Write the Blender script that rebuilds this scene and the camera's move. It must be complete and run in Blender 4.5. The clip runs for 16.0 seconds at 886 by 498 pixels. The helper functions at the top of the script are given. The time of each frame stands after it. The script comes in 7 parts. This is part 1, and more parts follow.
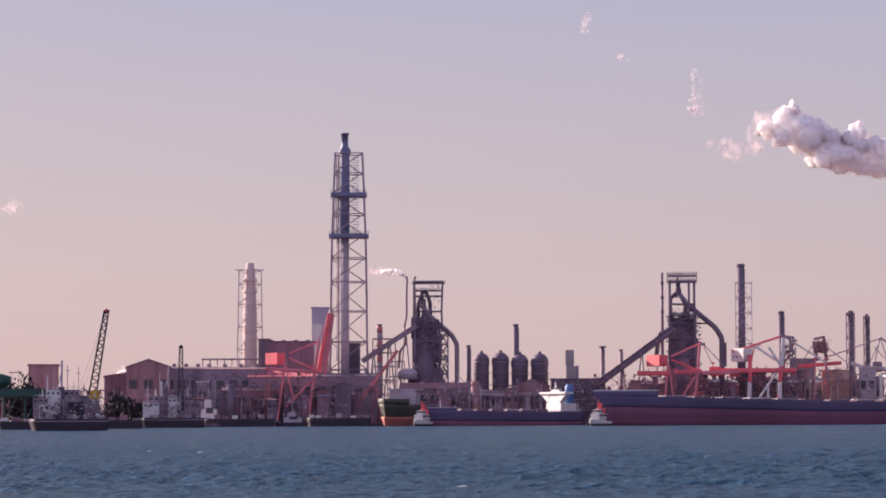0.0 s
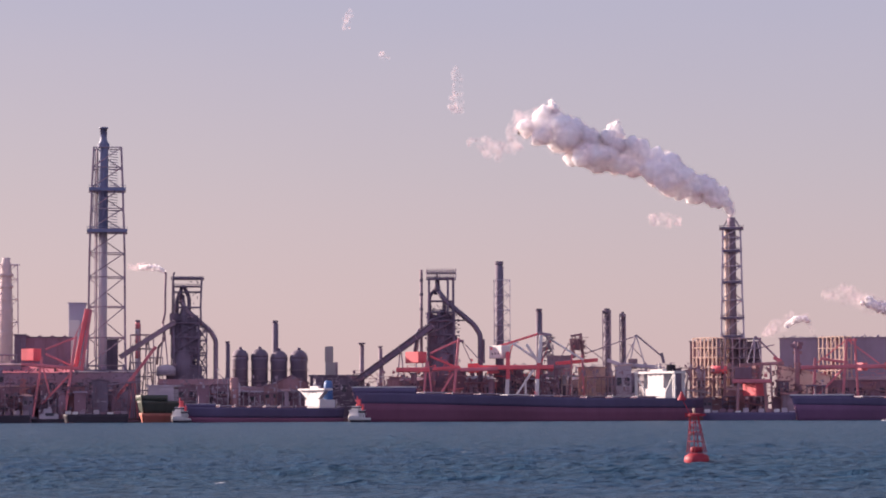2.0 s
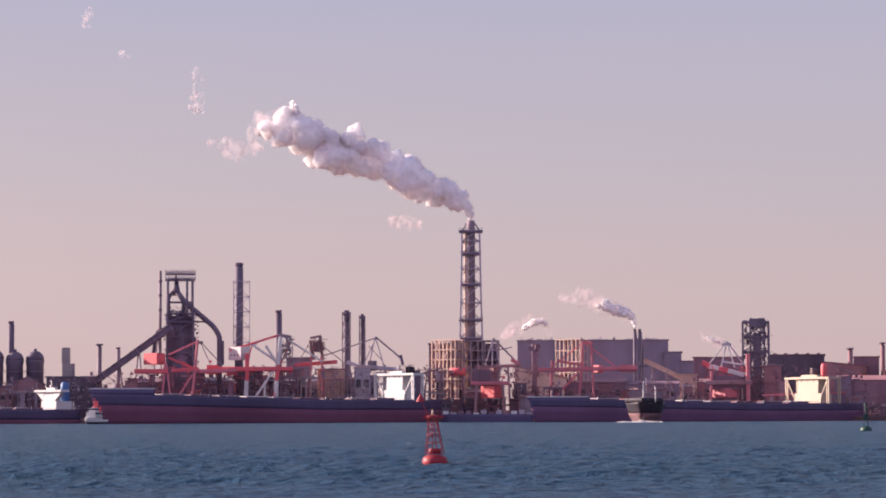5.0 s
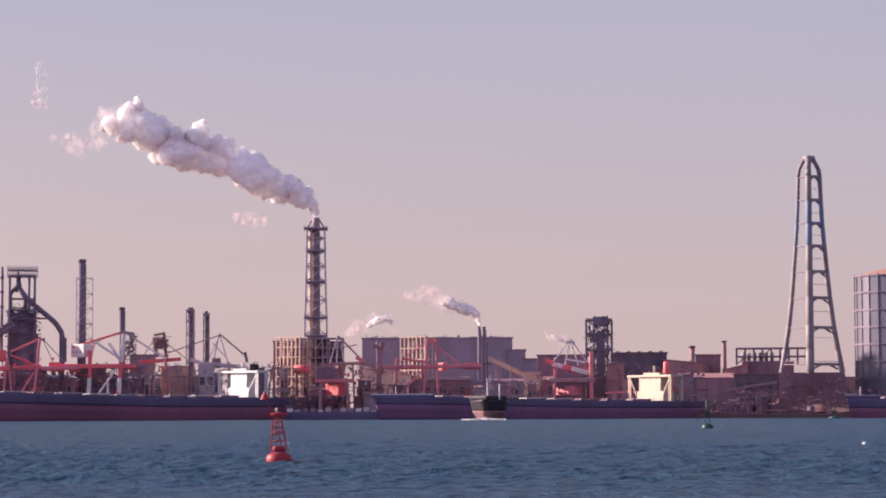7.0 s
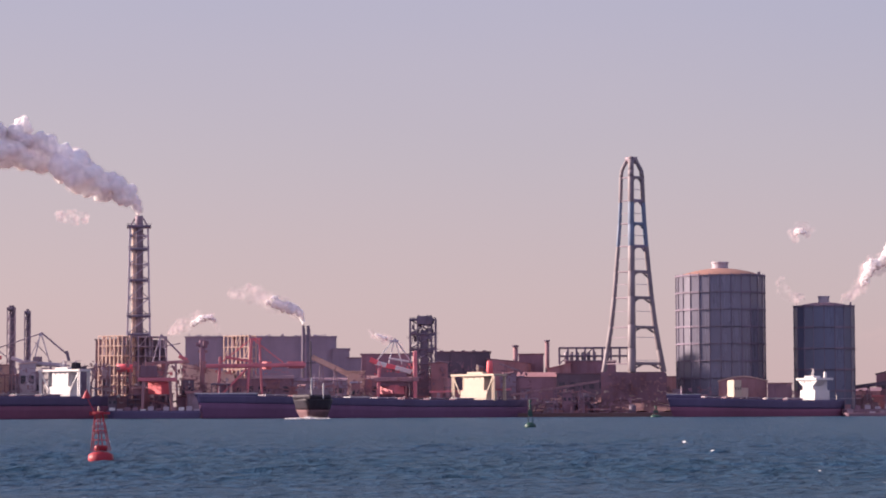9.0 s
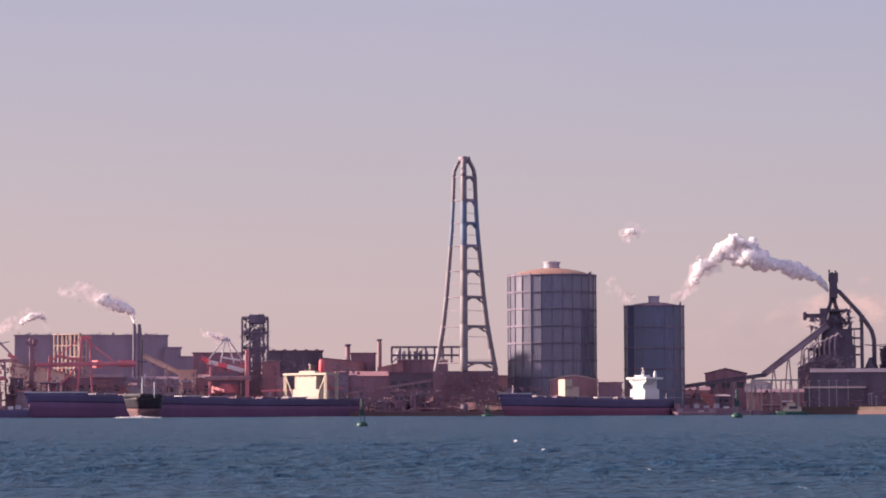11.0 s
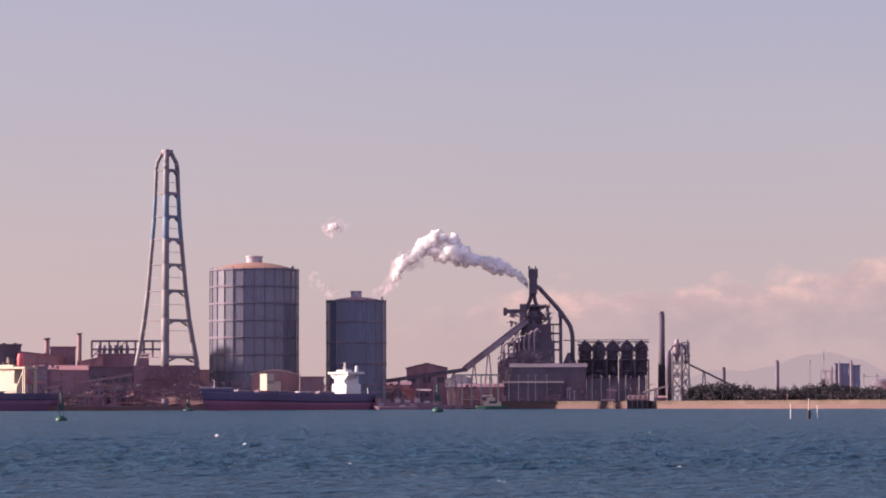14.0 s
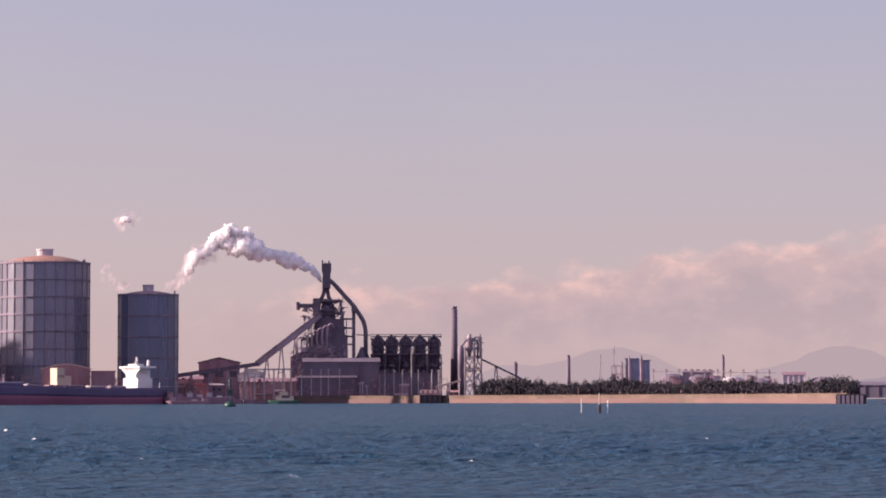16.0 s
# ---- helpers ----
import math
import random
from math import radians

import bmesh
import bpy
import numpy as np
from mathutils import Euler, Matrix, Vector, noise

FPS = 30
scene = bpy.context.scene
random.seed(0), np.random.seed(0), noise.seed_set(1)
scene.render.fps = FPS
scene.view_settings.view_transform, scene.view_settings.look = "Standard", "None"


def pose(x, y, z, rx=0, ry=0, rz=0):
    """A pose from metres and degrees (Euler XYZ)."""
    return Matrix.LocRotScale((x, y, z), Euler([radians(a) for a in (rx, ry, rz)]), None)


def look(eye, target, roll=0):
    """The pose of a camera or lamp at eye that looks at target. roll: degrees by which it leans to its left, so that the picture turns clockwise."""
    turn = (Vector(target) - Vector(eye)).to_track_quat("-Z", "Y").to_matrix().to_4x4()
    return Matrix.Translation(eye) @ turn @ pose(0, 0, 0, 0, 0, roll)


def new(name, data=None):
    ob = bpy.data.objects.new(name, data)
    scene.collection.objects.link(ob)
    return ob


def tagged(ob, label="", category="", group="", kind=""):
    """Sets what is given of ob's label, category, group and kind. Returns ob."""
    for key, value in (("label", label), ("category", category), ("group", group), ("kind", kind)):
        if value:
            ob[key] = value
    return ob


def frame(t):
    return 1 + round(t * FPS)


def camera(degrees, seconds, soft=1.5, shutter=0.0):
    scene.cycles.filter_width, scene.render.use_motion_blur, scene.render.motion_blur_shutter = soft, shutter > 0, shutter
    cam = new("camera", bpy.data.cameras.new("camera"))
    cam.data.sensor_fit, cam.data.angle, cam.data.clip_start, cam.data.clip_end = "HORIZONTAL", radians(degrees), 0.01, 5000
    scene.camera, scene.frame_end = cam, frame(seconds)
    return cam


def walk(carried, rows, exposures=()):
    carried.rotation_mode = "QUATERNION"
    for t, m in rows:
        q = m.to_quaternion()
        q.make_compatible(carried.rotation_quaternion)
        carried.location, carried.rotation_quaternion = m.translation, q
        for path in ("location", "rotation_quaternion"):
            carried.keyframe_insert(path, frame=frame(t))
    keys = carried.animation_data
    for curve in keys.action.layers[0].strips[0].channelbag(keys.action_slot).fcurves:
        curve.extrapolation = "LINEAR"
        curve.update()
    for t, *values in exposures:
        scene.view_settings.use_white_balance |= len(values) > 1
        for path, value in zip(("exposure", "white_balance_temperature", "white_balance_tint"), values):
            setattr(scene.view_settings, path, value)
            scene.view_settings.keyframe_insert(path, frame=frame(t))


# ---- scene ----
cam = camera(20.0, 16.0, soft=1.9)
EYE = 4.0
# The camera stands on a tripod on the near shore and pans: seconds, yaw, pitch, roll.
TURNS = [
    (0.0, 17.142, 3.902, 0.207),
    (0.5, 16.105, 3.879, 0.208),
    (1.0, 14.861, 3.853, 0.209),
    (1.5, 13.319, 3.831, 0.209),
    (2.0, 11.660, 3.803, 0.210),
    (2.5, 10.307, 3.778, 0.210),
    (3.0, 9.196, 3.736, 0.211),
    (3.5, 8.208, 3.746, 0.211),
    (4.0, 7.246, 3.753, 0.211),
    (4.2, 6.880, 3.768, 0.211),
    (6.3, 3.589, 3.811, 0.210),
    (6.5, 3.106, 3.795, 0.210),
    (7.0, 2.188, 3.753, 0.210),
    (7.5, 1.281, 3.752, 0.210),
    (8.0, 0.195, 3.725, 0.209),
    (8.5, -0.890, 3.708, 0.209),
    (9.0, -1.822, 3.716, 0.208),
    (11.3, -6.186, 3.653, 0.205),
    (11.5, -6.541, 3.631, 0.205),
    (12.0, -7.500, 3.623, 0.204),
    (12.5, -8.503, 3.604, 0.203),
    (13.0, -9.771, 3.594, 0.202),
    (13.5, -11.148, 3.556, 0.200),
    (14.0, -12.427, 3.532, 0.199),
    (14.5, -13.605, 3.490, 0.198),
    (15.0, -14.797, 3.450, 0.196),
    (15.5, -15.994, 3.417, 0.194),
    (16.0, -17.142, 3.391, 0.193),
]
walk(cam, [(t, pose(0, 0, EYE, 90 + pitch, roll, yaw)) for t, yaw, pitch, roll in TURNS])

# ---- world, sun, exposure ----
SUN_BEARING, SUN_HEIGHT = -75.0, 20.0
world = bpy.data.worlds.new("sky")
scene.world = world
world.use_nodes = True


class Nodes:
    """Short hand for a node tree."""

    def __init__(self, tree):
        self.tree = tree
        tree.nodes.clear()

    def add(self, kind, **values):
        node = self.tree.nodes.new(kind)
        for key, value in values.items():
            node.inputs[key].default_value = value
        return node

    def link(self, a, b):
        self.tree.links.new(a, b)
        return b

    def maths(self, op, a, b=0.0, clamp=False):
        node = self.tree.nodes.new("ShaderNodeMath")
        node.operation, node.use_clamp = op, clamp
        for k, v in enumerate((a, b)):
            if isinstance(v, (int, float)):
                node.inputs[k].default_value = v
            else:
                self.link(v, node.inputs[k])
        return node.outputs[0]

    def ramp(self, fac, stops):
        node = self.tree.nodes.new("ShaderNodeValToRGB")
        el = node.color_ramp.elements
        while len(el) < len(stops):
            el.new(0.5)
        for e, (p, c) in zip(el, stops):
            e.position, e.color = p, (*c, 1) if len(c) == 3 else c
        self.link(fac, node.inputs[0])
        return node.outputs[0]

    def mix(self, fac, a, b, blend="MIX"):
        node = self.tree.nodes.new("ShaderNodeMix")
        node.data_type, node.blend_type = "RGBA", blend
        for sock, v in ((node.inputs[0], fac), (node.inputs[6], a), (node.inputs[7], b)):
            if isinstance(v, (int, float)):
                sock.default_value = v
            elif isinstance(v, tuple):
                sock.default_value = (*v, 1)
            else:
                self.link(v, sock)
        return node.outputs[2]


def make_sky():
    n = Nodes(world.node_tree)
    sky = n.add("ShaderNodeTexSky")
    sky.sky_type, sky.sun_disc, sky.dust_density = "NISHITA", False, 3.0
    sky.sun_elevation, sky.sun_rotation = radians(SUN_HEIGHT), radians(SUN_BEARING)
    way = n.add("ShaderNodeTexCoord").outputs["Generated"]
    sep = n.add("ShaderNodeSeparateXYZ")
    n.link(way, sep.inputs[0])
    up = sep.outputs[2]
    # haze of a winter afternoon: rose near the horizon, grey blue above
    haze = n.ramp(up, [(0.0, (0.635, 0.452, 0.455)), (0.045, (0.605, 0.477, 0.502)), (0.10, (0.53, 0.472, 0.545)),
                       (0.17, (0.455, 0.445, 0.595)), (0.45, (0.25, 0.29, 0.46)), (1.0, (0.13, 0.18, 0.35))])
    # the side towards the sun is rosier and lighter
    glow = n.maths("MULTIPLY_ADD", sep.outputs[0], -0.5)
    glow.node.inputs[2].default_value = 0.16
    glow = n.maths("MULTIPLY", n.maths("MAXIMUM", glow, 0.0), n.maths("SUBTRACT", 1.0, n.maths("MULTIPLY", up, 4.5), True))
    haze = n.mix(n.maths("MULTIPLY", glow, 1.0, True), haze, (0.86, 0.60, 0.60))
    # the unseen sky behind the camera: a brighter violet blue, added to fill the shade
    away = n.maths("MULTIPLY", n.maths("SUBTRACT", n.maths("MULTIPLY", sep.outputs[1], -1.0), 0.0), 2.0, True)
    haze = n.mix(n.maths("MULTIPLY", away, 0.85), haze, (0.66, 0.59, 0.92))
    base = n.mix(0.9, n.mix(1.0, sky.outputs[0], (0.1, 0.1, 0.1), "MULTIPLY"), haze)
    # low bank of cumulus towards the right, thin veils elsewhere
    stretch = n.add("ShaderNodeMapping")
    stretch.inputs["Scale"].default_value = (1.0, 1.0, 2.6)
    n.link(way, stretch.inputs[0])
    squat = n.add("ShaderNodeMapping")
    squat.inputs["Scale"].default_value = (1.0, 1.0, 1.7)
    n.link(way, squat.inputs[0])
    cloud = n.add("ShaderNodeTexNoise", Scale=48.0, Detail=8.0, Roughness=0.62)
    n.link(squat.outputs[0], cloud.inputs[0])
    puff = n.add("ShaderNodeTexVoronoi", Scale=75.0)
    puff.feature = "SMOOTH_F1"
    n.link(squat.outputs[0], puff.inputs["Vector"])
    top = n.add("ShaderNodeTexNoise", Scale=26.0, Detail=3.0, Roughness=0.5)
    n.link(way, top.inputs[0])
    # the bank climbs towards the right: its top edge as an elevation
    edge = n.maths("MULTIPLY_ADD", sep.outputs[0], 0.10)
    edge.node.inputs[2].default_value = 0.018
    edge = n.maths("ADD", edge, n.maths("MULTIPLY", n.maths("SUBTRACT", top.outputs[0], 0.5), 0.024))
    edge = n.maths("ADD", edge, n.maths("MULTIPLY", n.maths("SUBTRACT", 0.45, puff.outputs["Distance"]), 0.010))
    edge = n.maths("ADD", edge, n.maths("MULTIPLY", n.maths("SUBTRACT", cloud.outputs[0], 0.5), 0.012))
    depth = n.maths("SUBTRACT", edge, up)
    bank = n.maths("MULTIPLY", depth, 190.0, True)
    side = n.maths("MULTIPLY", n.maths("SUBTRACT", sep.outputs[0], 0.185), 16.0, True)
    low = n.maths("MULTIPLY", n.maths("SUBTRACT", up, 0.006), 30.0, True)
    crest = n.maths("SUBTRACT", 1.0, n.maths("MULTIPLY", depth, 55.0, True))
    fac = n.maths("MULTIPLY", n.maths("MULTIPLY", bank, side), low)
    tone = n.maths("ADD", n.maths("MULTIPLY", cloud.outputs[0], 0.85), n.maths("MULTIPLY", crest, 0.26))
    lit = n.ramp(tone, [(0.36, (0.485, 0.375, 0.415)), (0.56, (0.605, 0.437, 0.453)), (0.70, (0.86, 0.56, 0.53))])
    col = n.mix(n.maths("MULTIPLY", fac, 0.92), base, lit)
    veil = n.add("ShaderNodeTexNoise", Scale=3.0, Detail=5.0)
    n.link(stretch.outputs[0], veil.inputs[0])
    col = n.mix(n.maths("MULTIPLY", n.ramp(veil.outputs[0], [(0.45, (0,) * 3), (0.75, (1,) * 3)]), 0.10), col, (0.68, 0.55, 0.58))
    back = n.add("ShaderNodeBackground", Strength=0.515)
    n.link(col, back.inputs[0])
    out = n.add("ShaderNodeOutputWorld")
    n.link(back.outputs[0], out.inputs[0])


make_sky()
scene.view_settings.exposure = 1.0
sun_data = bpy.data.lights.new("sun", "SUN")
sun_data.energy, sun_data.angle, sun_data.color = 5.6, radians(0.53), (1.0, 0.79, 0.70)
sun = new("sun", sun_data)
b, h = radians(SUN_BEARING), radians(SUN_HEIGHT)
sun.matrix_world = look((0, 0, 300), (-math.sin(b) * math.cos(h), -math.cos(b) * math.cos(h), 300 - math.sin(h)))

# ---- materials ----


def surface(name, colour, rough=0.7, metal=0.0, vary=0.25, grain=0.35, rust=0.0, bump=0.3, rust_colour=(0.16, 0.06, 0.035), gloss=0.5):
    """Paint, steel or concrete: a tone for each piece, stains at two scales, streaks of rust and a fine relief."""
    m = bpy.data.materials.new(name)
    m.use_nodes = True
    n = Nodes(m.node_tree)
    place = n.add("ShaderNodeNewGeometry").outputs["Position"]
    big = n.add("ShaderNodeTexNoise", Scale=grain * 0.25, Detail=6.0, Roughness=0.65)
    n.link(place, big.inputs[0])
    streak = n.add("ShaderNodeMapping")
    streak.inputs["Scale"].default_value = (1.0, 1.0, 0.12)
    n.link(place, streak.inputs[0])
    fine = n.add("ShaderNodeTexNoise", Scale=grain, Detail=7.0, Roughness=0.7)
    n.link(streak.outputs[0], fine.inputs[0])
    each = n.add("ShaderNodeObjectInfo").outputs["Random"]
    loose = n.add("ShaderNodeNewGeometry").outputs["Random Per Island"]
    dark = tuple(c * (1 - vary) for c in colour)
    light = tuple(min(1, c * (1 + vary)) for c in colour)
    col = n.mix(n.ramp(big.outputs[0], [(0.3, (0,) * 3), (0.7, (1,) * 3)]), dark, light)
    col = n.mix(n.maths("MULTIPLY", each, vary * 0.9), col, tuple(c * 0.5 for c in colour))
    col = n.mix(n.maths("MULTIPLY", loose, vary), col, tuple(c * 0.55 for c in colour))
    col = n.mix(n.maths("MULTIPLY", n.ramp(fine.outputs[0], [(0.42, (0,) * 3), (0.68, (1,) * 3)]), vary), col, tuple(c * 0.55 for c in colour))
    if rust:
        col = n.mix(n.ramp(fine.outputs[0], [(0.64 - 0.25 * rust, (0,) * 3), (0.78 - 0.2 * rust, (rust,) * 3)]), col, rust_colour)
    p = n.add("ShaderNodeBsdfPrincipled", Roughness=rough, Metallic=metal)
    p.inputs["Specular IOR Level"].default_value = gloss
    n.link(col, p.inputs["Base Color"])
    n.link(n.maths("MULTIPLY_ADD", fine.outputs[0], 0.3), p.inputs["Roughness"])
    p.inputs["Roughness"].links[0].from_node.inputs[2].default_value = rough - 0.15
    b = n.add("ShaderNodeBump", Strength=bump, Distance=0.15)
    n.link(fine.outputs[0], b.inputs["Height"])
    n.link(b.outputs[0], p.inputs["Normal"])
    n.link(p.outputs[0], n.add("ShaderNodeOutputMaterial").inputs[0])
    return m


def water_material():
    m = bpy.data.materials.new("sea_water")
    m.use_nodes = True
    n = Nodes(m.node_tree)
    place = n.add("ShaderNodeNewGeometry").outputs["Position"]

    def ripples(sx, sy, detail, rough):
        squash = n.add("ShaderNodeMapping")
        squash.inputs["Scale"].default_value = (sx, sy, 1.0)
        n.link(place, squash.inputs[0])
        tex = n.add("ShaderNodeTexNoise", Scale=1.0, Detail=detail, Roughness=rough)
        n.link(squash.outputs[0], tex.inputs[0])
        return tex.outputs[0]
    chop, swell = ripples(0.8, 1.1, 5.0, 0.6), ripples(0.012, 0.008, 4.0, 0.5)
    # light and dark of the wave faces is put into the colour
    col = n.mix(n.ramp(chop, [(0.40, (0,) * 3), (0.60, (1,) * 3)]), (0.006, 0.023, 0.052), (0.040, 0.092, 0.165))
    col = n.mix(n.maths("MULTIPLY", n.ramp(swell, [(0.35, (0,) * 3), (0.65, (1,) * 3)]), 0.35), col, (0.038, 0.08, 0.105))
    # whitecaps: rare flecks of foam
    foam = n.ramp(ripples(0.5, 0.12, 3.0, 0.55), [(0.725, (0,) * 3), (0.75, (1,) * 3)])
    col = n.mix(foam, col, (0.8, 0.8, 0.8))
    p = n.add("ShaderNodeBsdfPrincipled", Roughness=0.35, IOR=1.33)
    p.inputs["Specular IOR Level"].default_value = 0.07
    n.link(col, p.inputs["Base Color"])
    b = n.add("ShaderNodeBump", Strength=1.0, Distance=0.9)
    n.link(chop, b.inputs["Height"])
    n.link(b.outputs[0], p.inputs["Normal"])
    n.link(p.outputs[0], n.add("ShaderNodeOutputMaterial").inputs[0])
    return m


def smoke_material(name, cover, scale=0.05):
    """Steam: light wanders deep inside it; cover is how much of it hides what lies behind, in drifting patches."""
    m = bpy.data.materials.new(name)
    m.use_nodes = True
    n = Nodes(m.node_tree)
    place = n.add("ShaderNodeNewGeometry").outputs["Position"]
    patch = n.add("ShaderNodeTexNoise", Scale=scale, Detail=4.0, Roughness=0.6)
    n.link(place, patch.inputs[0])
    out = n.add("ShaderNodeOutputMaterial")
    t = n.add("ShaderNodeBsdfTranslucent", Color=(0.99, 0.88, 0.90, 1))
    s = n.add("ShaderNodeMixShader", Fac=0.12)
    if cover >= 1.0:
        d = n.add("ShaderNodeBsdfPrincipled", Roughness=1.0)
        d.inputs["Base Color"].default_value = (1.0, 0.915, 0.905, 1)
        d.inputs["Specular IOR Level"].default_value = 0.0
        d.inputs["Subsurface Weight"].default_value = 1.0
        d.inputs["Subsurface Radius"].default_value = (1.0, 1.0, 1.0)
        d.inputs["Subsurface Scale"].default_value = 24.0
    else:
        # the pink of the low sun is put into the thin vapour's colour
        d = n.add("ShaderNodeBsdfDiffuse", Color=(0.99, 0.78, 0.80, 1))
        s.inputs[0].default_value = 0.5
    n.link(d.outputs[0], s.inputs[1])
    n.link(t.outputs[0], s.inputs[2])
    if cover >= 1.0:
        n.link(s.outputs[0], out.inputs[0])
        return m
    clear = n.add("ShaderNodeBsdfTransparent")
    mix = n.add("ShaderNodeMixShader")
    n.link(n.ramp(patch.outputs[0], [(0.42, (0.0,) * 3), (0.72, (cover,) * 3)]), mix.inputs[0])
    n.link(clear.outputs[0], mix.inputs[1])
    n.link(s.outputs[0], mix.inputs[2])
    n.link(mix.outputs[0], out.inputs[0])
    return m


WATER = water_material()
STEAM, WISP, VEIL = smoke_material("dense_steam", 1.0), smoke_material("thin_steam", 0.3, 0.08), smoke_material("drifting_vapour", 0.26, 0.10)
# The darker shore paints are lifted towards mauve: haze put into their colour.
DARK = surface("sooty_steel", (0.20, 0.16, 0.215), 0.7, 0.1, 0.3, 0.2, 0.3, gloss=0.35)
NAVY = surface("dark_blue_paint", (0.17, 0.19, 0.31), 0.6, 0.0, 0.2, 0.15)
IRON = surface("weathered_iron", (0.36, 0.275, 0.325), 0.7, 0.15, 0.3, 0.25, 0.4, gloss=0.35)
GREY = surface("grey_paint", (0.49, 0.425, 0.475), 0.65, 0.0, 0.2, 0.2, 0.15)
CONCRETE = surface("aged_concrete", (0.42, 0.38, 0.37), 0.9, 0.0, 0.22, 0.1)
WALL = surface("seawall_concrete", (0.175, 0.12, 0.098), 0.9, 0.0, 0.35, 0.25)
WHITE = surface("white_paint", (0.70, 0.67, 0.65), 0.5, 0.0, 0.08, 0.2, 0.05)
CREAM = surface("cream_paint", (0.54, 0.44, 0.34), 0.55, 0.0, 0.1, 0.2, 0.08)
RED = surface("red_paint", (0.84, 0.14, 0.165), 0.5, 0.0, 0.2, 0.2, 0.1)
PINK = surface("faded_red_paint", (0.66, 0.20, 0.235), 0.6, 0.0, 0.2, 0.2, 0.2)
ROSE = surface("red_oxide_roof", (0.40, 0.20, 0.22), 0.75, 0.0, 0.3, 0.12, 0.2)
BROWN = surface("rusty_cladding", (0.40, 0.23, 0.25), 0.8, 0.0, 0.3, 0.12, 0.5, gloss=0.3)
MAROON = surface("dark_rust_cladding", (0.295, 0.18, 0.228), 0.8, 0.0, 0.3, 0.1, 0.4, gloss=0.3)
SLATE = surface("slate_blue_cladding", (0.31, 0.25, 0.325), 0.75, 0.0, 0.25, 0.08, 0.15)
FUNNEL = surface("blue_funnel_paint", (0.07, 0.16, 0.36), 0.5, 0.0, 0.15, 0.2)
SOOT = surface("furnace_soot", (0.155, 0.122, 0.16), 0.75, 0.0, 0.3, 0.15, 0.25, gloss=0.3)
TOWER = surface("weathered_tower_grey", (0.25, 0.205, 0.225), 0.6, 0.0, 0.25, 0.15, 0.2)
BOOT_FADED = surface("hull_antifouling_faded", (0.17, 0.085, 0.16), 0.6, 0.0, 0.25, 0.08, 0.1, gloss=0.2)
TAN = surface("tan_steel", (0.66, 0.47, 0.39), 0.7, 0.0, 0.25, 0.2, 0.2)
HULL = surface("hull_dark_blue", (0.12, 0.098, 0.178), 0.5, 0.0, 0.25, 0.08, 0.15, gloss=0.2)
BOOT = surface("hull_antifouling_red", (0.205, 0.08, 0.132), 0.6, 0.0, 0.25, 0.08, 0.1, gloss=0.2)
BLACK = surface("black_paint", (0.055, 0.045, 0.06), 0.55, 0.0, 0.3, 0.15, 0.1, gloss=0.2)
GREEN = surface("green_paint", (0.014, 0.066, 0.052), 0.5, 0.0, 0.2, 0.3, 0.1)
SHIPGREEN = surface("hull_dark_green", (0.055, 0.065, 0.05), 0.55, 0.0, 0.2, 0.2, 0.1)
ORANGE = surface("orange_boot_topping", (0.50, 0.17, 0.125), 0.6, 0.0, 0.15, 0.2)
YELLOW = surface("yellow_paint", (0.72, 0.42, 0.06), 0.5, 0.0, 0.15, 0.3)
GLASS = surface("dark_window_glass", (0.06, 0.055, 0.075), 0.15, 0.0, 0.1, 0.3, 0.0, 0.0)
HOLDER = surface("slate_grey_holder_shell", (0.20, 0.19, 0.245), 0.28, 0.25, 0.16, 0.06, 0.12)
HOLDER2 = surface("blue_grey_holder_shell", (0.115, 0.13, 0.195), 0.3, 0.15, 0.16, 0.06, 0.1)
DOME = surface("rust_red_dome", (0.40, 0.21, 0.17), 0.75, 0.0, 0.2, 0.08, 0.3)
EARTH = surface("yard_ground", (0.2, 0.12, 0.115), 0.95, 0.0, 0.3, 0.05)
ORE = surface("iron_ore", (0.22, 0.115, 0.125), 0.95, 0.0, 0.35, 0.1)
LEAF = surface("winter_foliage", (0.032, 0.027, 0.037), 0.9, 0.0, 0.35, 0.15)
# Far chimney and block: the haze before them is put into paler colours.
PALE = surface("haze_paled_concrete", (0.60, 0.49, 0.49), 0.9, 0.0, 0.12, 0.06)
PALEBLUE = surface("haze_paled_blue_cladding", (0.46, 0.43, 0.53), 0.8, 0.0, 0.12, 0.06)
SKYBLUE = surface("mid_blue_paint", (0.15, 0.19, 0.28), 0.6, 0.0, 0.15, 0.1)
BUOY = surface("buoy_red_paint", (0.36, 0.032, 0.05), 0.5, 0.0, 0.2, 1.5, 0.15, gloss=0.3)


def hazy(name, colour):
    """Far-off land behind lit air: the haze is put in as a flat glow."""
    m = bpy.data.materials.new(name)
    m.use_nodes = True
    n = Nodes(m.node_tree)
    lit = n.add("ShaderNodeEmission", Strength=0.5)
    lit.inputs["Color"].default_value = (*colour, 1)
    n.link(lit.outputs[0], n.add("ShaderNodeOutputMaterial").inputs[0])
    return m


HILL, HILL_NEAR = hazy("haze_glow_far", (0.495, 0.378, 0.418)), hazy("haze_glow_near", (0.405, 0.318, 0.375))

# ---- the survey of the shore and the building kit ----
UNIT = 784 / math.tan(radians(10.0))  # marks per radian
GROUND = 3.0
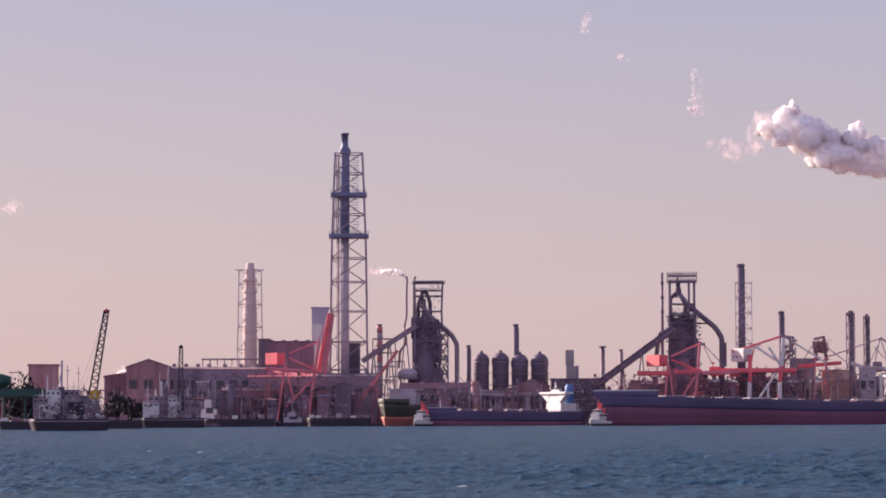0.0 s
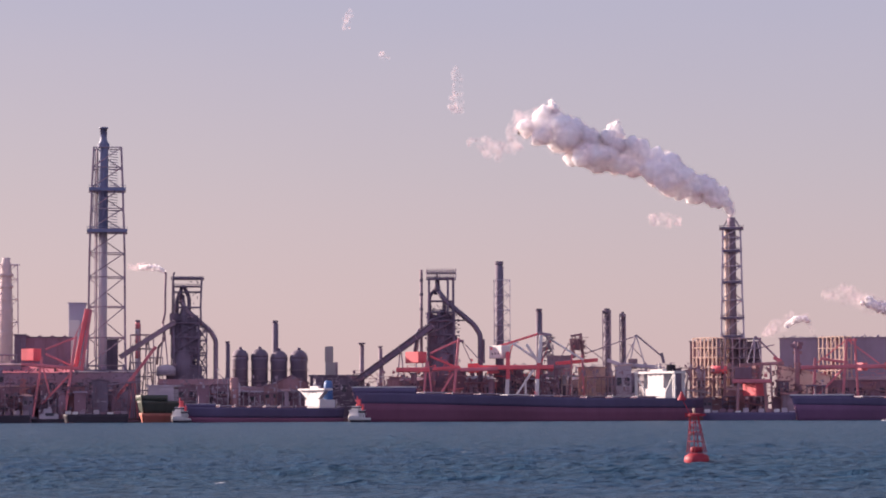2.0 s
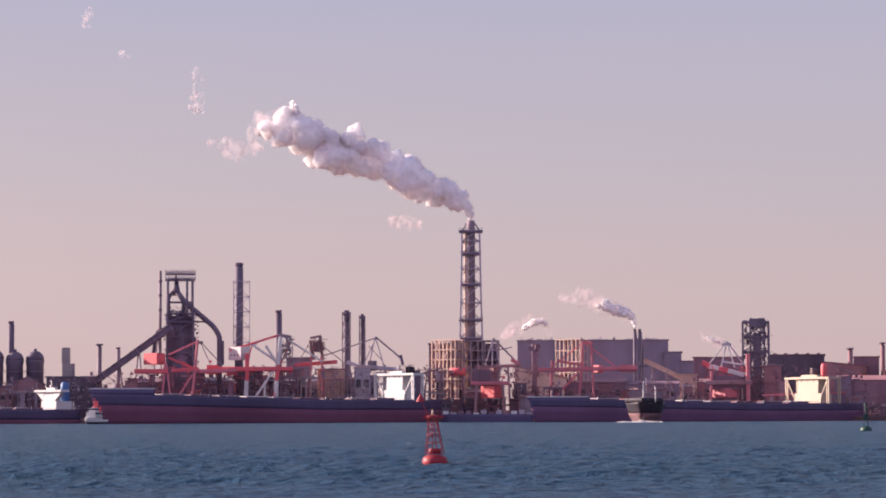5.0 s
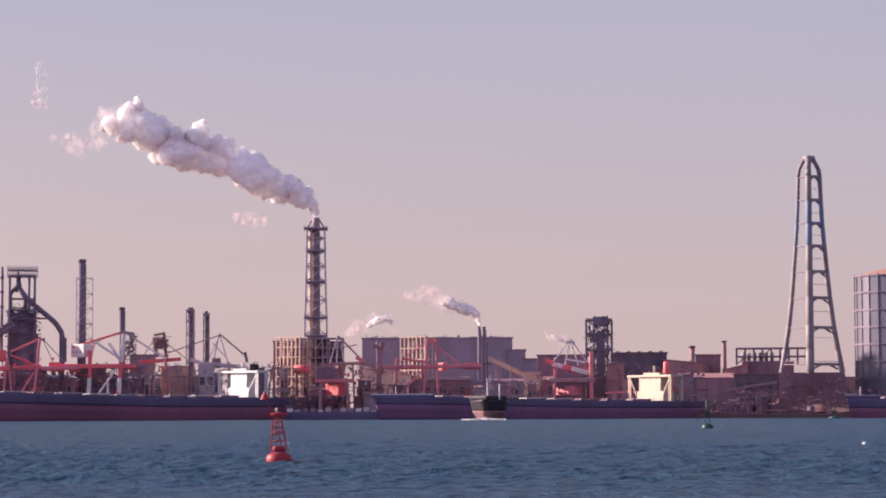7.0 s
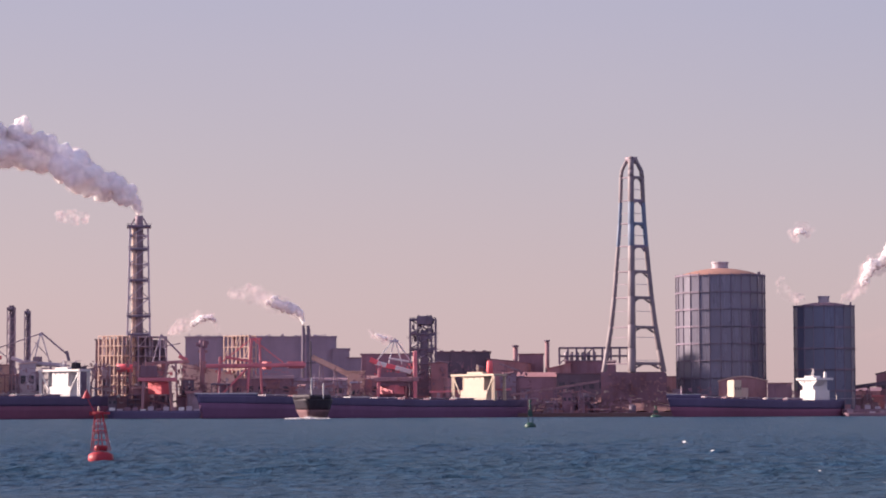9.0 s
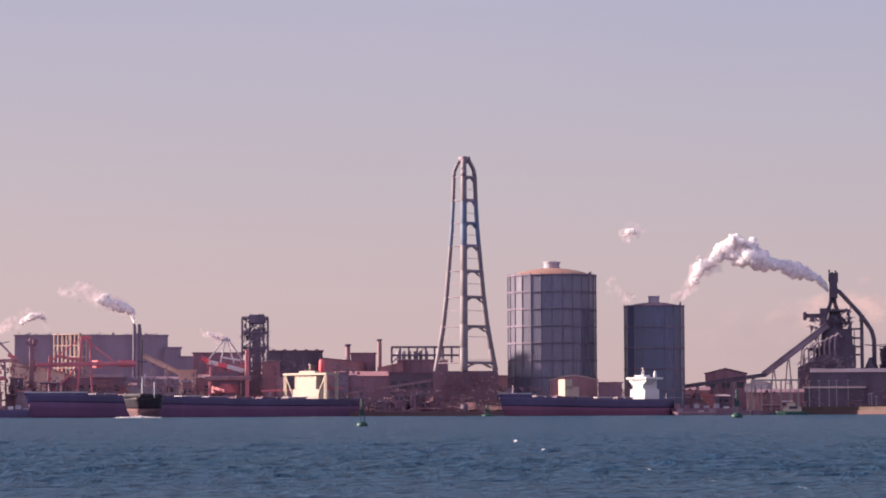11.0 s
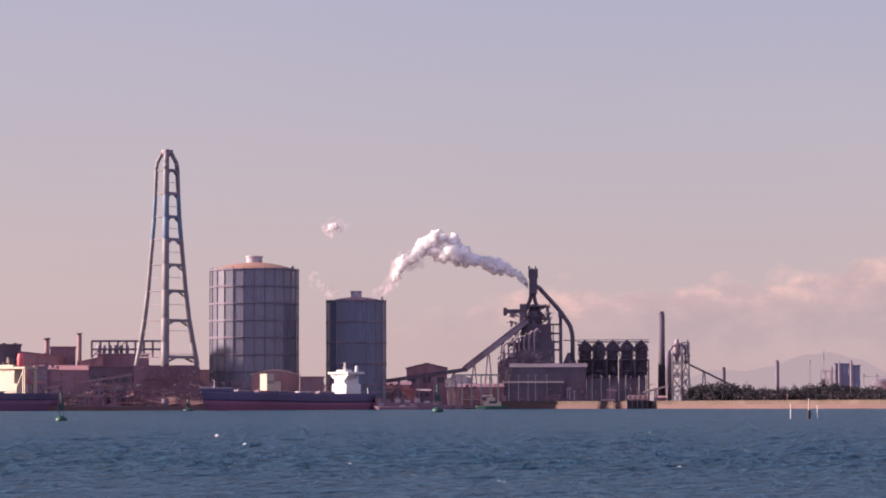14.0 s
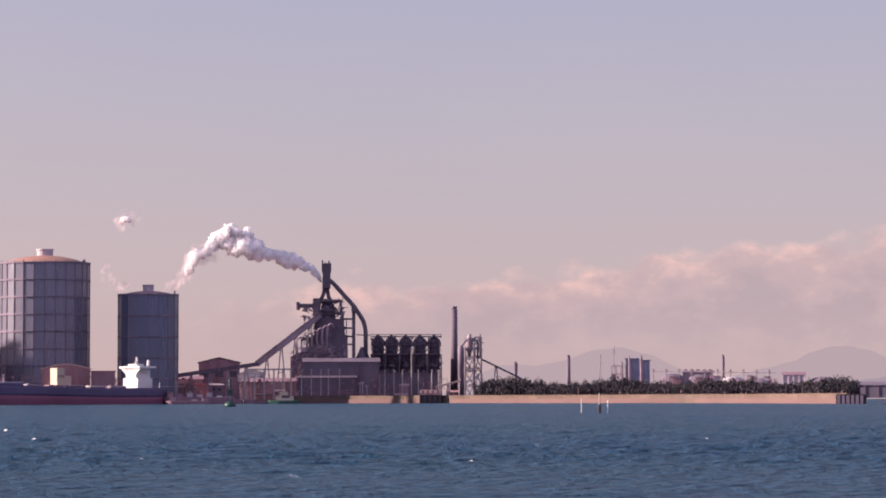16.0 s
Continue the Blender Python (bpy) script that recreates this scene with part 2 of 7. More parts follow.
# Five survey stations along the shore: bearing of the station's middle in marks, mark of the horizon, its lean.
STATIONS = {"A": (-1330.2, 744.3, -0.0036), "B": (-636.9, 732.1, -0.0037), "C": (141.4, 729.8, -0.0036),
            "D": (1055.8, 712.1, -0.0035), "E": (1330.2, 704.4, -0.0033)}


def bearing(station, x):
    return STATIONS[station][0] / UNIT + math.atan((x - 784) / UNIT)


class Spot:
    """A place on the shore: station, mark along it, distance in metres. X, Z turn marks into metres right of it and above its ground."""

    def __init__(self, station, x, dist, ground=GROUND):
        mid, level, lean = STATIONS[station]
        self.x, self.dist, self.ground = x, dist, ground
        self.level = level + lean * (x - 784)
        a = bearing(station, x)
        self.scale = dist / UNIT
        self.m = Matrix.Translation((dist * math.sin(a), dist * math.cos(a), ground)) @ Matrix.Rotation(-a, 4, "Z")

    def X(self, x):
        return (x - self.x) * self.scale

    def Z(self, y):
        return EYE + (self.level - y) * self.scale - self.ground

    def P(self, x, y, depth=0.0):
        return Vector((self.X(x), depth, self.Z(y)))


def thing(name, spot, label, category, group="", turn=0.0, kind=""):
    ob = new(name)
    ob.empty_display_size = 1
    ob.matrix_world = (spot.m if isinstance(spot, Spot) else spot) @ Matrix.Rotation(radians(turn), 4, "Z")
    return tagged(ob, label, category, group, kind)


def finish(bm, name, material, smooth=False):
    bmesh.ops.recalc_face_normals(bm, faces=bm.faces)
    me = bpy.data.meshes.new(name)
    bm.to_mesh(me)
    bm.free()
    me.materials.append(material)
    if smooth:
        me.shade_smooth()
    return me


def part(name, bm, material, parent, label="", smooth=False):
    me = finish(bm, name, material, smooth)
    ob = new(name, me)
    ob.parent = parent
    if label:
        tagged(ob, label)
    return ob


SHARED = {}


def shared(kind, material):
    """One mesh of a bar for each section and material: a square, round or I-shaped bar one long along z, one across."""
    key = (kind, material.name)
    if key not in SHARED:
        bm = bmesh.new()
        if kind == "round":
            bmesh.ops.create_cone(bm, cap_ends=True, segments=12, radius1=0.5, radius2=0.5, depth=1.0)
        elif kind == "taper":
            bmesh.ops.create_cone(bm, cap_ends=True, segments=20, radius1=0.5, radius2=0.34, depth=1.0)
        else:
            bmesh.ops.create_cube(bm, size=1.0)
            bmesh.ops.bevel(bm, geom=[e for e in bm.edges if abs(e.verts[0].co.z - e.verts[1].co.z) > 0.5], offset=0.12, segments=1, affect="EDGES")
        bmesh.ops.translate(bm, verts=bm.verts, vec=(0, 0, 0.5))
        SHARED[key] = finish(bm, kind + "_bar", material, kind in ("round", "taper"))
    return SHARED[key]


def bar(name, parent, p, q, w, material, deep=None, kind="square", label=""):
    """One straight member from p to q, w metres wide."""
    p, q = Vector(p), Vector(q)
    ob = new(name, shared(kind, material))
    ob.parent = parent
    d = q - p
    up = d.normalized()
    side = Vector((1, 0, 0)) if abs(up.x) < 0.9 else Vector((0, 0, 1))
    y = up.cross(side).normalized()
    x = y.cross(up)
    r = Matrix((x, y, up)).transposed().to_4x4()
    ob.matrix_local = Matrix.Translation(p) @ r @ Matrix.Diagonal((w, deep or w, d.length, 1))
    if label:
        tagged(ob, label)
    return ob


def box(bm, x0, x1, y0, y1, z0, z1):
    v = [bm.verts.new((x, y, z)) for z in (z0, z1) for y in (y0, y1) for x in (x0, x1)]
    for q in ((0, 2, 3, 1), (4, 5, 7, 6), (0, 1, 5, 4), (2, 6, 7, 3), (0, 4, 6, 2), (1, 3, 7, 5)):
        bm.faces.new([v[i] for i in q])
    return v


def block(name, parent, material, x0, x1, y0, y1, z0, z1, label="", edge=0.0):
    bm = bmesh.new()
    box(bm, x0, x1, y0, y1, z0, z1)
    if edge:
        bmesh.ops.bevel(bm, geom=bm.edges[:], offset=edge, segments=2, affect="EDGES")
    return part(name, bm, material, parent, label)


def lathe(profile, n=32, x=0.0, y=0.0):
    """A body of revolution from (radius, height) pairs."""
    bm = bmesh.new()
    rings = []
    for r, z in profile:
        rings.append([bm.verts.new((x + max(r, 0.001) * math.cos(2 * math.pi * k / n), y + max(r, 0.001) * math.sin(2 * math.pi * k / n), z)) for k in range(n)])
    for a, b in zip(rings, rings[1:]):
        for k in range(n):
            bm.faces.new((a[k], a[(k + 1) % n], b[(k + 1) % n], b[k]))
    bm.faces.new(rings[0][::-1])
    bm.faces.new(rings[-1])
    return bm


def slab(points, y0, y1):
    """A plate: an outline in x and z, from y0 to y1."""
    bm = bmesh.new()
    a = [bm.verts.new((x, y0, z)) for x, z in points]
    b = [bm.verts.new((x, y1, z)) for x, z in points]
    bm.faces.new(a)
    bm.faces.new(b[::-1])
    for k in range(len(a)):
        bm.faces.new((a[k], a[k - 1], b[k - 1], b[k]))
    return bm


def pipe(points, r, n=14):
    """A round pipe through points, mitred and slightly rounded at the bends."""
    pts = [Vector(p) for p in points]
    fine = [pts[0]]
    for a, b, c in zip(pts, pts[1:], pts[2:]):
        cut = min((a - b).length, (c - b).length) * 0.3
        p, q = b + (a - b).normalized() * cut, b + (c - b).normalized() * cut
        for k in range(5):
            t = k / 4
            fine.append(p.lerp(b, t).lerp(b.lerp(q, t), t))
    fine.append(pts[-1])
    bm = bmesh.new()
    rings = []
    side = Vector((0, 1, 0))
    for k, p in enumerate(fine):
        d = (fine[min(k + 1, len(fine) - 1)] - fine[max(k - 1, 0)]).normalized()
        u = d.cross(side)
        u = u.normalized() if u.length > 0.01 else Vector((1, 0, 0))
        v = d.cross(u)
        rings.append([bm.verts.new(p + r * (math.cos(2 * math.pi * i / n) * u + math.sin(2 * math.pi * i / n) * v)) for i in range(n)])
    for a, b in zip(rings, rings[1:]):
        for k in range(n):
            bm.faces.new((a[k], a[(k + 1) % n], b[(k + 1) % n], b[k]))
    bm.faces.new(rings[0])
    bm.faces.new(rings[-1][::-1])
    return bm


def lattice(parent, levels, w, material, thin=None, cross=True, names=("leg", "girder", "brace")):
    """A four-legged lattice tower: levels are (height, half width x, half depth y, centre x), from the foot up."""
    thin = thin or w * 0.6
    corner = [[Vector((cx + sx * hx, sy * hy, z)) for sx, sy in ((-1, -1), (1, -1), (1, 1), (-1, 1))] for z, hx, hy, cx in levels]
    for a, b in zip(corner, corner[1:]):
        for k in range(4):
            bar(names[0], parent, a[k], b[k], w, material)
            bar(names[1], parent, b[k], b[(k + 1) % 4], thin, material)
            if cross:
                bar(names[2], parent, a[k], b[(k + 1) % 4], thin, material)
                if cross == 2:
                    bar(names[2], parent, a[(k + 1) % 4], b[k], thin, material)


def platform(parent, x, z, half, deep, material, thick=1.2, rail=1.2):
    """A working platform with its hand rail."""
    deck = block("platform", parent, material, x - half, x + half, -deep, deep, z - thick, z)
    for sx, sy, ex, ey in ((-1, -1, 1, -1), (1, -1, 1, 1), (1, 1, -1, 1), (-1, 1, -1, -1)):
        bar("hand_rail", deck, (x + sx * half, sy * deep, z + rail), (x + ex * half, ey * deep, z + rail), 0.3, material)


def stack(spot, top, width, material, label, foot=None, taper=0.8, bands=(), cap=True, name="chimney", group="", flare=1.0):
    """A round chimney with a lip; bands are (mark from, mark to, material)."""
    ob = thing(name, spot, label, "chimney", group)
    z1, r = spot.Z(top), width * spot.scale / 2
    cuts = sorted({spot.Z(foot) if foot else 0.0, z1, *[spot.Z(y) for b in bands for y in b[:2]]})
    z0 = cuts[0]

    def rad(z):
        return r * (1 + (1 / taper - 1) * (z1 - z) / max(z1 - z0, 1))
    for a, b in zip(cuts, cuts[1:]):
        m = material
        for y0, y1, bm_ in bands:
            if spot.Z(max(y0, y1)) - 0.01 <= (a + b) / 2 <= spot.Z(min(y0, y1)) + 0.01:
                m = bm_
        part("shaft", lathe([(rad(a), a), (rad(b), b)], 24), m, ob, "", True)
    if cap:
        part("rim", lathe([(r * 1.0, z1 - r * 0.9), (r * 1.18 * flare, z1 - r * 0.7), (r * 1.18 * flare, z1 + 0.2), (r * 0.7, z1 + 0.2)], 24), DARK, ob)
    part("ladder_cage", slab([(r * 0.9, z0), (r * 0.9 + 0.9, z0), (r * 0.9 + 0.9, z1 * 0.97), (r * 0.9, z1 * 0.97)], -0.5, 0.5), IRON, ob)
    return ob


def shed(station, x0, x1, top, dist, wall, roof, label, form="gable", deep=60.0, rise=6.0, foot=None, bays=0, windows=0, vents=0, name="industrial_shed", window=GLASS, category="building", ground=GROUND, turn=0.0):
    """A works building: walls, roof of its own, pilasters, strips of windows and ridge vents. top is the mark of its highest line."""
    s = Spot(station, (x0 + x1) / 2, dist, ground)
    ob = thing(name, s, label, category, turn=turn)
    a, b, z1 = s.X(x0), s.X(x1), s.Z(top)
    z0 = s.Z(foot) if foot else 0.0
    rise_ = rise * s.scale
    eave = z1 - (rise_ if form != "flat" else 0.0)
    if form == "gable":
        line = [(a, eave), ((a + b) / 2, z1), (b, eave)]
    elif form == "left":
        line = [(a, eave), (b, z1)]
    elif form == "right":
        line = [(a, z1), (b, eave)]
    elif form == "arch":
        line = [(a + (b - a) * k / 10, eave + rise_ * math.sin(math.pi * k / 10)) for k in range(11)]
    elif form == "ridge":
        line = [(a, eave), (b, eave)]
    else:
        line = [(a, z1), (b, z1)]
    body = part("wall", slab([(a, z0)] + line + [(b, z0)], 0.0, deep), wall, ob)
    over, thick = 0.9, 0.8
    if form == "ridge":
        bm = bmesh.new()
        v = [bm.verts.new(p) for p in ((a - over, -over, eave - 0.2), (b + over, -over, eave - 0.2), (b + over, deep / 2, z1), (a - over, deep / 2, z1), (a - over, deep + over, eave - 0.2), (b + over, deep + over, eave - 0.2))]
        for q in ((0, 1, 2, 3), (3, 2, 5, 4), (0, 3, 4), (1, 5, 2), (0, 4, 5, 1)):
            bm.faces.new([v[k] for k in q])
        part("roof", bm, roof, ob)
    else:
        up = [(x + (over if k == len(line) - 1 else -over if k == 0 else 0), z + thick) for k, (x, z) in enumerate(line)]
        part("roof", slab([(x, z - thick + 0.05) for x, z in up] + up[::-1], -over, deep + over), roof, ob)
    bays = min(bays, 4)
    for k in range(bays + 1 if bays else 0):
        x = a + 0.4 + (b - a - 0.8) * k / bays
        bar("pilaster", body, (x, -0.25, z0), (x, -0.25, min(eave, z1) - 0.4), 0.7, wall)
    windows = min(windows, 5)
    for k in range(windows):
        w = (b - a) / windows
        x = a + w * k
        hh = (eave - z0)
        block("window", body, window, x + w * 0.2, x + w * 0.8, -0.18, 0.3, z0 + hh * 0.62, z0 + hh * 0.78)
    for k in range(vents):
        x = a + (b - a) * (k + 0.5) / vents
        zz = z1 if form in ("flat", "ridge") else eave + (z1 - eave) * 0.6
        block("roof_vent", ob, wall, x - 1.6, x + 1.6, deep * 0.4, deep * 0.6, zz - 0.5, zz + 2.2, edge=0.3)
    return ob


def frame_building(station, x0, x1, top, dist, columns, storeys, material, label, deep=25.0, foot=None, w=1.0, fill=None, name="open_frame_structure", braces=True, turn=0.0):
    """An open steel frame with floors, columns, beams and diagonal braces."""
    s = Spot(station, (x0 + x1) / 2, dist)
    ob = thing(name, s, label, "steel structure", turn=turn)
    a, b, z1, z0 = s.X(x0), s.X(x1), s.Z(top), s.Z(foot) if foot else 0.0
    if turn:
        # aslant: front and side together fill the same width
        wide, deep = b - a, min(deep, (b - a) * 0.4)
        lean = radians(abs(turn))
        front = (wide - deep * math.sin(lean)) / math.cos(lean)
        a, b = -wide / 2 * math.cos(lean), front - wide / 2 * math.cos(lean)
    xs = [a + (b - a) * k / columns for k in range(columns + 1)]
    zs = [z0 + (z1 - z0) * k / storeys for k in range(storeys + 1)]
    for y in (0.0, deep):
        for x in xs:
            bar("column", ob, (x, y, z0), (x, y, z1), w, material)
        for z in zs[1:]:
            bar("beam", ob, (a, y, z), (b, y, z), w * 0.8, material)
    for z in zs[1:]:
        block("floor_plate", ob, material, a + 0.3, b - 0.3, 1.0, deep - 1.0, z - 0.5, z - 0.15)
    if braces:
        for k in range(columns):
            for j in range(storeys):
                if (k + 2 * j) % 5 == 0:
                    bar("brace", ob, (xs[k], -0.1, zs[j]), (xs[k + 1], -0.1, zs[j + 1]), w * 0.5, material)
    if fill:
        for k in range(columns):
            for j in range(storeys):
                r = random.random()
                if r < 0.3:
                    block("cladding_panel", ob, fill, xs[k] + 0.6, xs[k + 1] - 0.6, deep * (0.3 + 0.4 * r), deep * (0.3 + 0.4 * r) + 2, zs[j] + 0.4, zs[j + 1] - 0.8)
    return ob


def gallery(station, x0, y0, x1, y1, dist, thick, material, label, legs=3, deep=6.0, foot=None, leg=IRON, dist2=None, name="conveyor_gallery", roof=None):
    """An inclined conveyor gallery on trestles, from one mark to another."""
    s = Spot(station, (x0 + x1) / 2, dist)
    ob = thing(name, s, label, "conveyor")
    p, q = s.P(x0, y0), s.P(x1, y1)
    t = thick * s.scale
    back = (dist2 - dist) if dist2 else 0.0
    q.y += back
    d = (q - p).normalized()
    up = Vector((-d.z, 0, d.x)) if d.x > 0 else Vector((d.z, 0, -d.x))
    bar("gallery_body", ob, p, q, t, material, deep)
    bar("roof_sheet", ob, p + up * (t * 0.55), q + up * (t * 0.55), t * 0.16, roof or material, deep * 1.12)
    count = max(2, int((q - p).length / 16))
    for k in range(count + 1):
        c = p.lerp(q, k / count)
        bar("rib", ob, c - up * t * 0.5 - Vector((0, deep / 2 + 0.1, 0)), c + up * t * 0.5 - Vector((0, deep / 2 + 0.1, 0)), 0.5, leg)
    for k in range(legs):
        c = p.lerp(q, (k + 0.7) / (legs + 0.4))
        f = s.Z(foot) if foot else 0.0
        if c.z - t * 0.5 > f + 3:
            for sx in (-1, 1):
                bar("trestle_leg", ob, (c.x + sx * (c.z - f) * 0.1, c.y, f), (c.x + sx * 0.5, c.y, c.z - t * 0.45), 1.0, leg)
            bar("trestle_tie", ob, (c.x - (c.z - f) * 0.05, c.y, f + (c.z - f) * 0.5), (c.x + (c.z - f) * 0.05, c.y, f + (c.z - f) * 0.5), 0.6, leg)
    return ob


def pipe_rack(station, x0, x1, top, dist, posts, material, label, pipes=2, foot=None, w=0.8, group=""):
    s = Spot(station, (x0 + x1) / 2, dist)
    ob = thing("pipe_rack", s, label, "pipe rack", group)
    a, b, z1, z0 = s.X(x0), s.X(x1), s.Z(top), s.Z(foot) if foot else 0.0
    for k in range(posts):
        x = a + (b - a) * k / max(1, posts - 1)
        for y in (0, 6):
            bar("post", ob, (x, y, z0), (x, y, z1), w, material)
        bar("cross_beam", ob, (x, -0.4, z1 - 1), (x, 6.4, z1 - 1), w, material)
    for k in range(pipes):
        bar("pipe", ob, (a - 1, 1 + 4 * k / max(1, pipes - 1), z1 + 0.1), (b + 1, 1 + 4 * k / max(1, pipes - 1), z1 + 0.1), 1.3 - 0.25 * k, material, kind="round")
    return ob


def tank(station, x, top, width, dist, material, label, foot=None, dome=0.3, name="storage_tank", group=""):
    s = Spot(station, x, dist)
    ob = thing(name, s, label, "tank", group)
    r, z1, z0 = width * s.scale / 2, s.Z(top), s.Z(foot) if foot else 0.0
    z2 = z1 - r * dome
    shell = part("shell", lathe([(r, z0), (r, z2)], 28), material, ob, "", True)
    part("tank_roof", lathe([(r * 1.02, z2 - 0.1), (r * 1.02, z2 + 0.2)] + [(r * math.cos(k * math.pi / 12), z2 + 0.2 + (z1 - z2) * math.sin(k * math.pi / 12)) for k in range(7)], 28), material, ob, "", True)
    for k in range(1, 4):
        part("hoop", lathe([(r * 1.012, z0 + (z2 - z0) * k / 4 - 0.2), (r * 1.02, z0 + (z2 - z0) * k / 4), (r * 1.012, z0 + (z2 - z0) * k / 4 + 0.2)], 28), DARK, shell)
    return ob


def steelwork(parent, x0, x1, z0, z1, y0, y1, count, material, seed, size=3.0):
    """The small gear that nobody could count: short pipes, boxes, stairs and girders, joined in one piece."""
    rng = random.Random(seed)
    bm = bmesh.new()
    for i in range(count):
        x, y, z = rng.uniform(x0, x1), rng.uniform(y0, y1), rng.uniform(z0, z1)
        kind = rng.random()
        a, b = rng.uniform(0.15, 0.6) * size, rng.uniform(0.15, 0.6) * size
        if kind < 0.42:
            box(bm, x - a * rng.uniform(0.4, 1.1), x + a * rng.uniform(0.4, 1.1), y - a, y + a, z - b * rng.uniform(0.5, 1.3), z + b)
        elif kind < 0.76:
            g = rng.uniform(0.1, 0.25)
            box(bm, x - a * 2.4, x + a * 2.4, y - 0.3, y + 0.3, z - g, z + g)
        elif kind < 0.91:
            box(bm, x - 0.25, x + 0.25, y - 0.3, y + 0.3, z - b * 1.8, z + b * 1.8)
        else:
            made = box(bm, -0.25, 0.25, -0.25, 0.25, -b * 2.6, b * 2.6)
            turn = Matrix.Rotation(rng.choice((-1, 1)) * rng.uniform(0.5, 1.0), 4, "Y")
            for v in made:
                v.co = turn @ v.co + Vector((x, y, z))
    ob = part("small_steelwork", bm, material, parent)
    ob["kind"] = "stuff"
    return ob

# ---- the setting: sea, ground, quay, seawall, hills ----
SHORE = [(-2500, 1330), (-2060, 1360), (-1960, 1560), (-1800, 1780), (-1600, 1880), (-1400, 1915), (0, 1915), (800, 1915), (1000, 1925), (1060, 2005), (1328, 1895), (1762, 1690), (2032, 1420)]


def shore_distance(u):
    for (a, p), (b, q) in zip(SHORE, SHORE[1:]):
        if a <= u <= b:
            return p + (q - p) * (u - a) / (b - a)
    return SHORE[0][1] if u < SHORE[0][0] else SHORE[-1][1]


def polar(u, dist, z):
    return Vector((dist * math.sin(u / UNIT), dist * math.cos(u / UNIT), z))


def make_water():
    """One sheet: a fan of waves in front of the camera, and the open flat sea round it."""
    cols, rows = 1000, 430
    us = np.linspace(-2500, 2500, cols)
    ds = EYE * UNIT / np.linspace(190.0, 6.5, rows)
    U, D = np.meshgrid(us, ds)
    X, Y = D * np.sin(U / UNIT), D * np.cos(U / UNIT)
    Z = np.zeros_like(X)
    rng = np.random.default_rng(4)
    for k in range(46):
        length = 0.9 * 1.115 ** (k % 23)
        way = rng.normal(-1.58, 0.42)
        kx, ky, ph = 2 * math.pi / length * math.cos(way), 2 * math.pi / length * math.sin(way), rng.uniform(0, 6.28)
        Z += 0.0105 * length ** 0.62 * np.sin(kx * X + ky * Y + ph + 0.8 * np.sin(0.021 * X + 0.017 * Y + ph))
    fade = np.clip((D - 110) / 60, 0.3, 1.0) * np.clip(700.0 / D, 0.35, 1.0)
    Z = Z * fade
    verts = np.stack([X, Y, Z], -1).reshape(-1, 3)
    k = np.arange(rows * cols).reshape(rows, cols)
    quads = np.stack([k[:-1, :-1], k[:-1, 1:], k[1:, 1:], k[1:, :-1]], -1).reshape(-1, 4)
    far = [(-4950, -4950, -0.7), (4950, -4950, -0.7), (4950, 4950, -0.7), (-4950, 4950, -0.7)]
    n = len(verts)
    me = bpy.data.meshes.new("water")
    me.from_pydata(verts.tolist() + far, [], quads.tolist() + [[n, n + 1, n + 2, n + 3]])
    me.materials.append(WATER)
    me.shade_smooth()
    tagged(new("water", me), "choppy blue-green harbour water with small whitecaps", "water", kind="structure")


def make_ground():
    bm = bmesh.new()
    edge, back, foot = [], [], []
    for u, d in SHORE:
        edge.append(bm.verts.new(polar(u, d, GROUND)))
        foot.append(bm.verts.new(polar(u, d, -3.0)))
        back.append(bm.verts.new(polar(u, 4930, GROUND)))
    for k in range(len(SHORE) - 1):
        bm.faces.new((edge[k], edge[k + 1], back[k + 1], back[k]))
        bm.faces.new((foot[k], foot[k + 1], edge[k + 1], edge[k]))
    bm.faces.new((edge[0], back[0], foot[0]))
    bm.faces.new((edge[-1], back[-1], foot[-1]))
    ob = part("ground", bm, EARTH, None)
    tagged(ob, "rust-stained reclaimed ground of the steelworks", "ground", kind="structure")
    # quay apron of concrete panels along the berths
    quay = thing("quay", Matrix.Identity(4), "dark concrete quay wall with rubber fenders", "quay", kind="structure")
    u = -2480.0
    while u < 1040:
        p, q = polar(u, shore_distance(u) - 0.6, 0), polar(u + 38, shore_distance(u + 38) - 0.6, 0)
        bar("quay_panel", quay, p + Vector((0, 0, 1.2)), q + Vector((0, 0, 1.2)), 4.2, MAROON, 1.4)
        c = p.lerp(q, 0.5)
        bar("fender", quay, c + Vector((0, -1.6, -0.8)), c + Vector((0, -1.6, 2.6)), 1.6, BLACK, kind="round")
        u += 40
    wall = thing("seawall", Matrix.Identity(4), "long tan concrete seawall stained by the tide", "seawall", kind="structure")
    u = 1066.0
    while u < 2020:
        p, q = polar(u, shore_distance(u) - 1.2, 0), polar(u + 21.5, shore_distance(u + 21.5) - 1.2, 0)
        d = q - p
        m = Matrix.Translation(p) @ Matrix.Rotation(math.atan2(d.y, d.x), 4, "Z")
        top = 5.45 + 0.12 * random.random()
        panel = block("wall_panel", wall, WALL, 0, d.length, 0, 1.6, -1.0, top, "", 0.06)
        coping = block("coping", wall, WALL, 0, d.length - 0.05, -0.25, 1.8, top, top + 0.4, "", 0.05)
        panel.matrix_local = coping.matrix_local = m
        u += 21.6


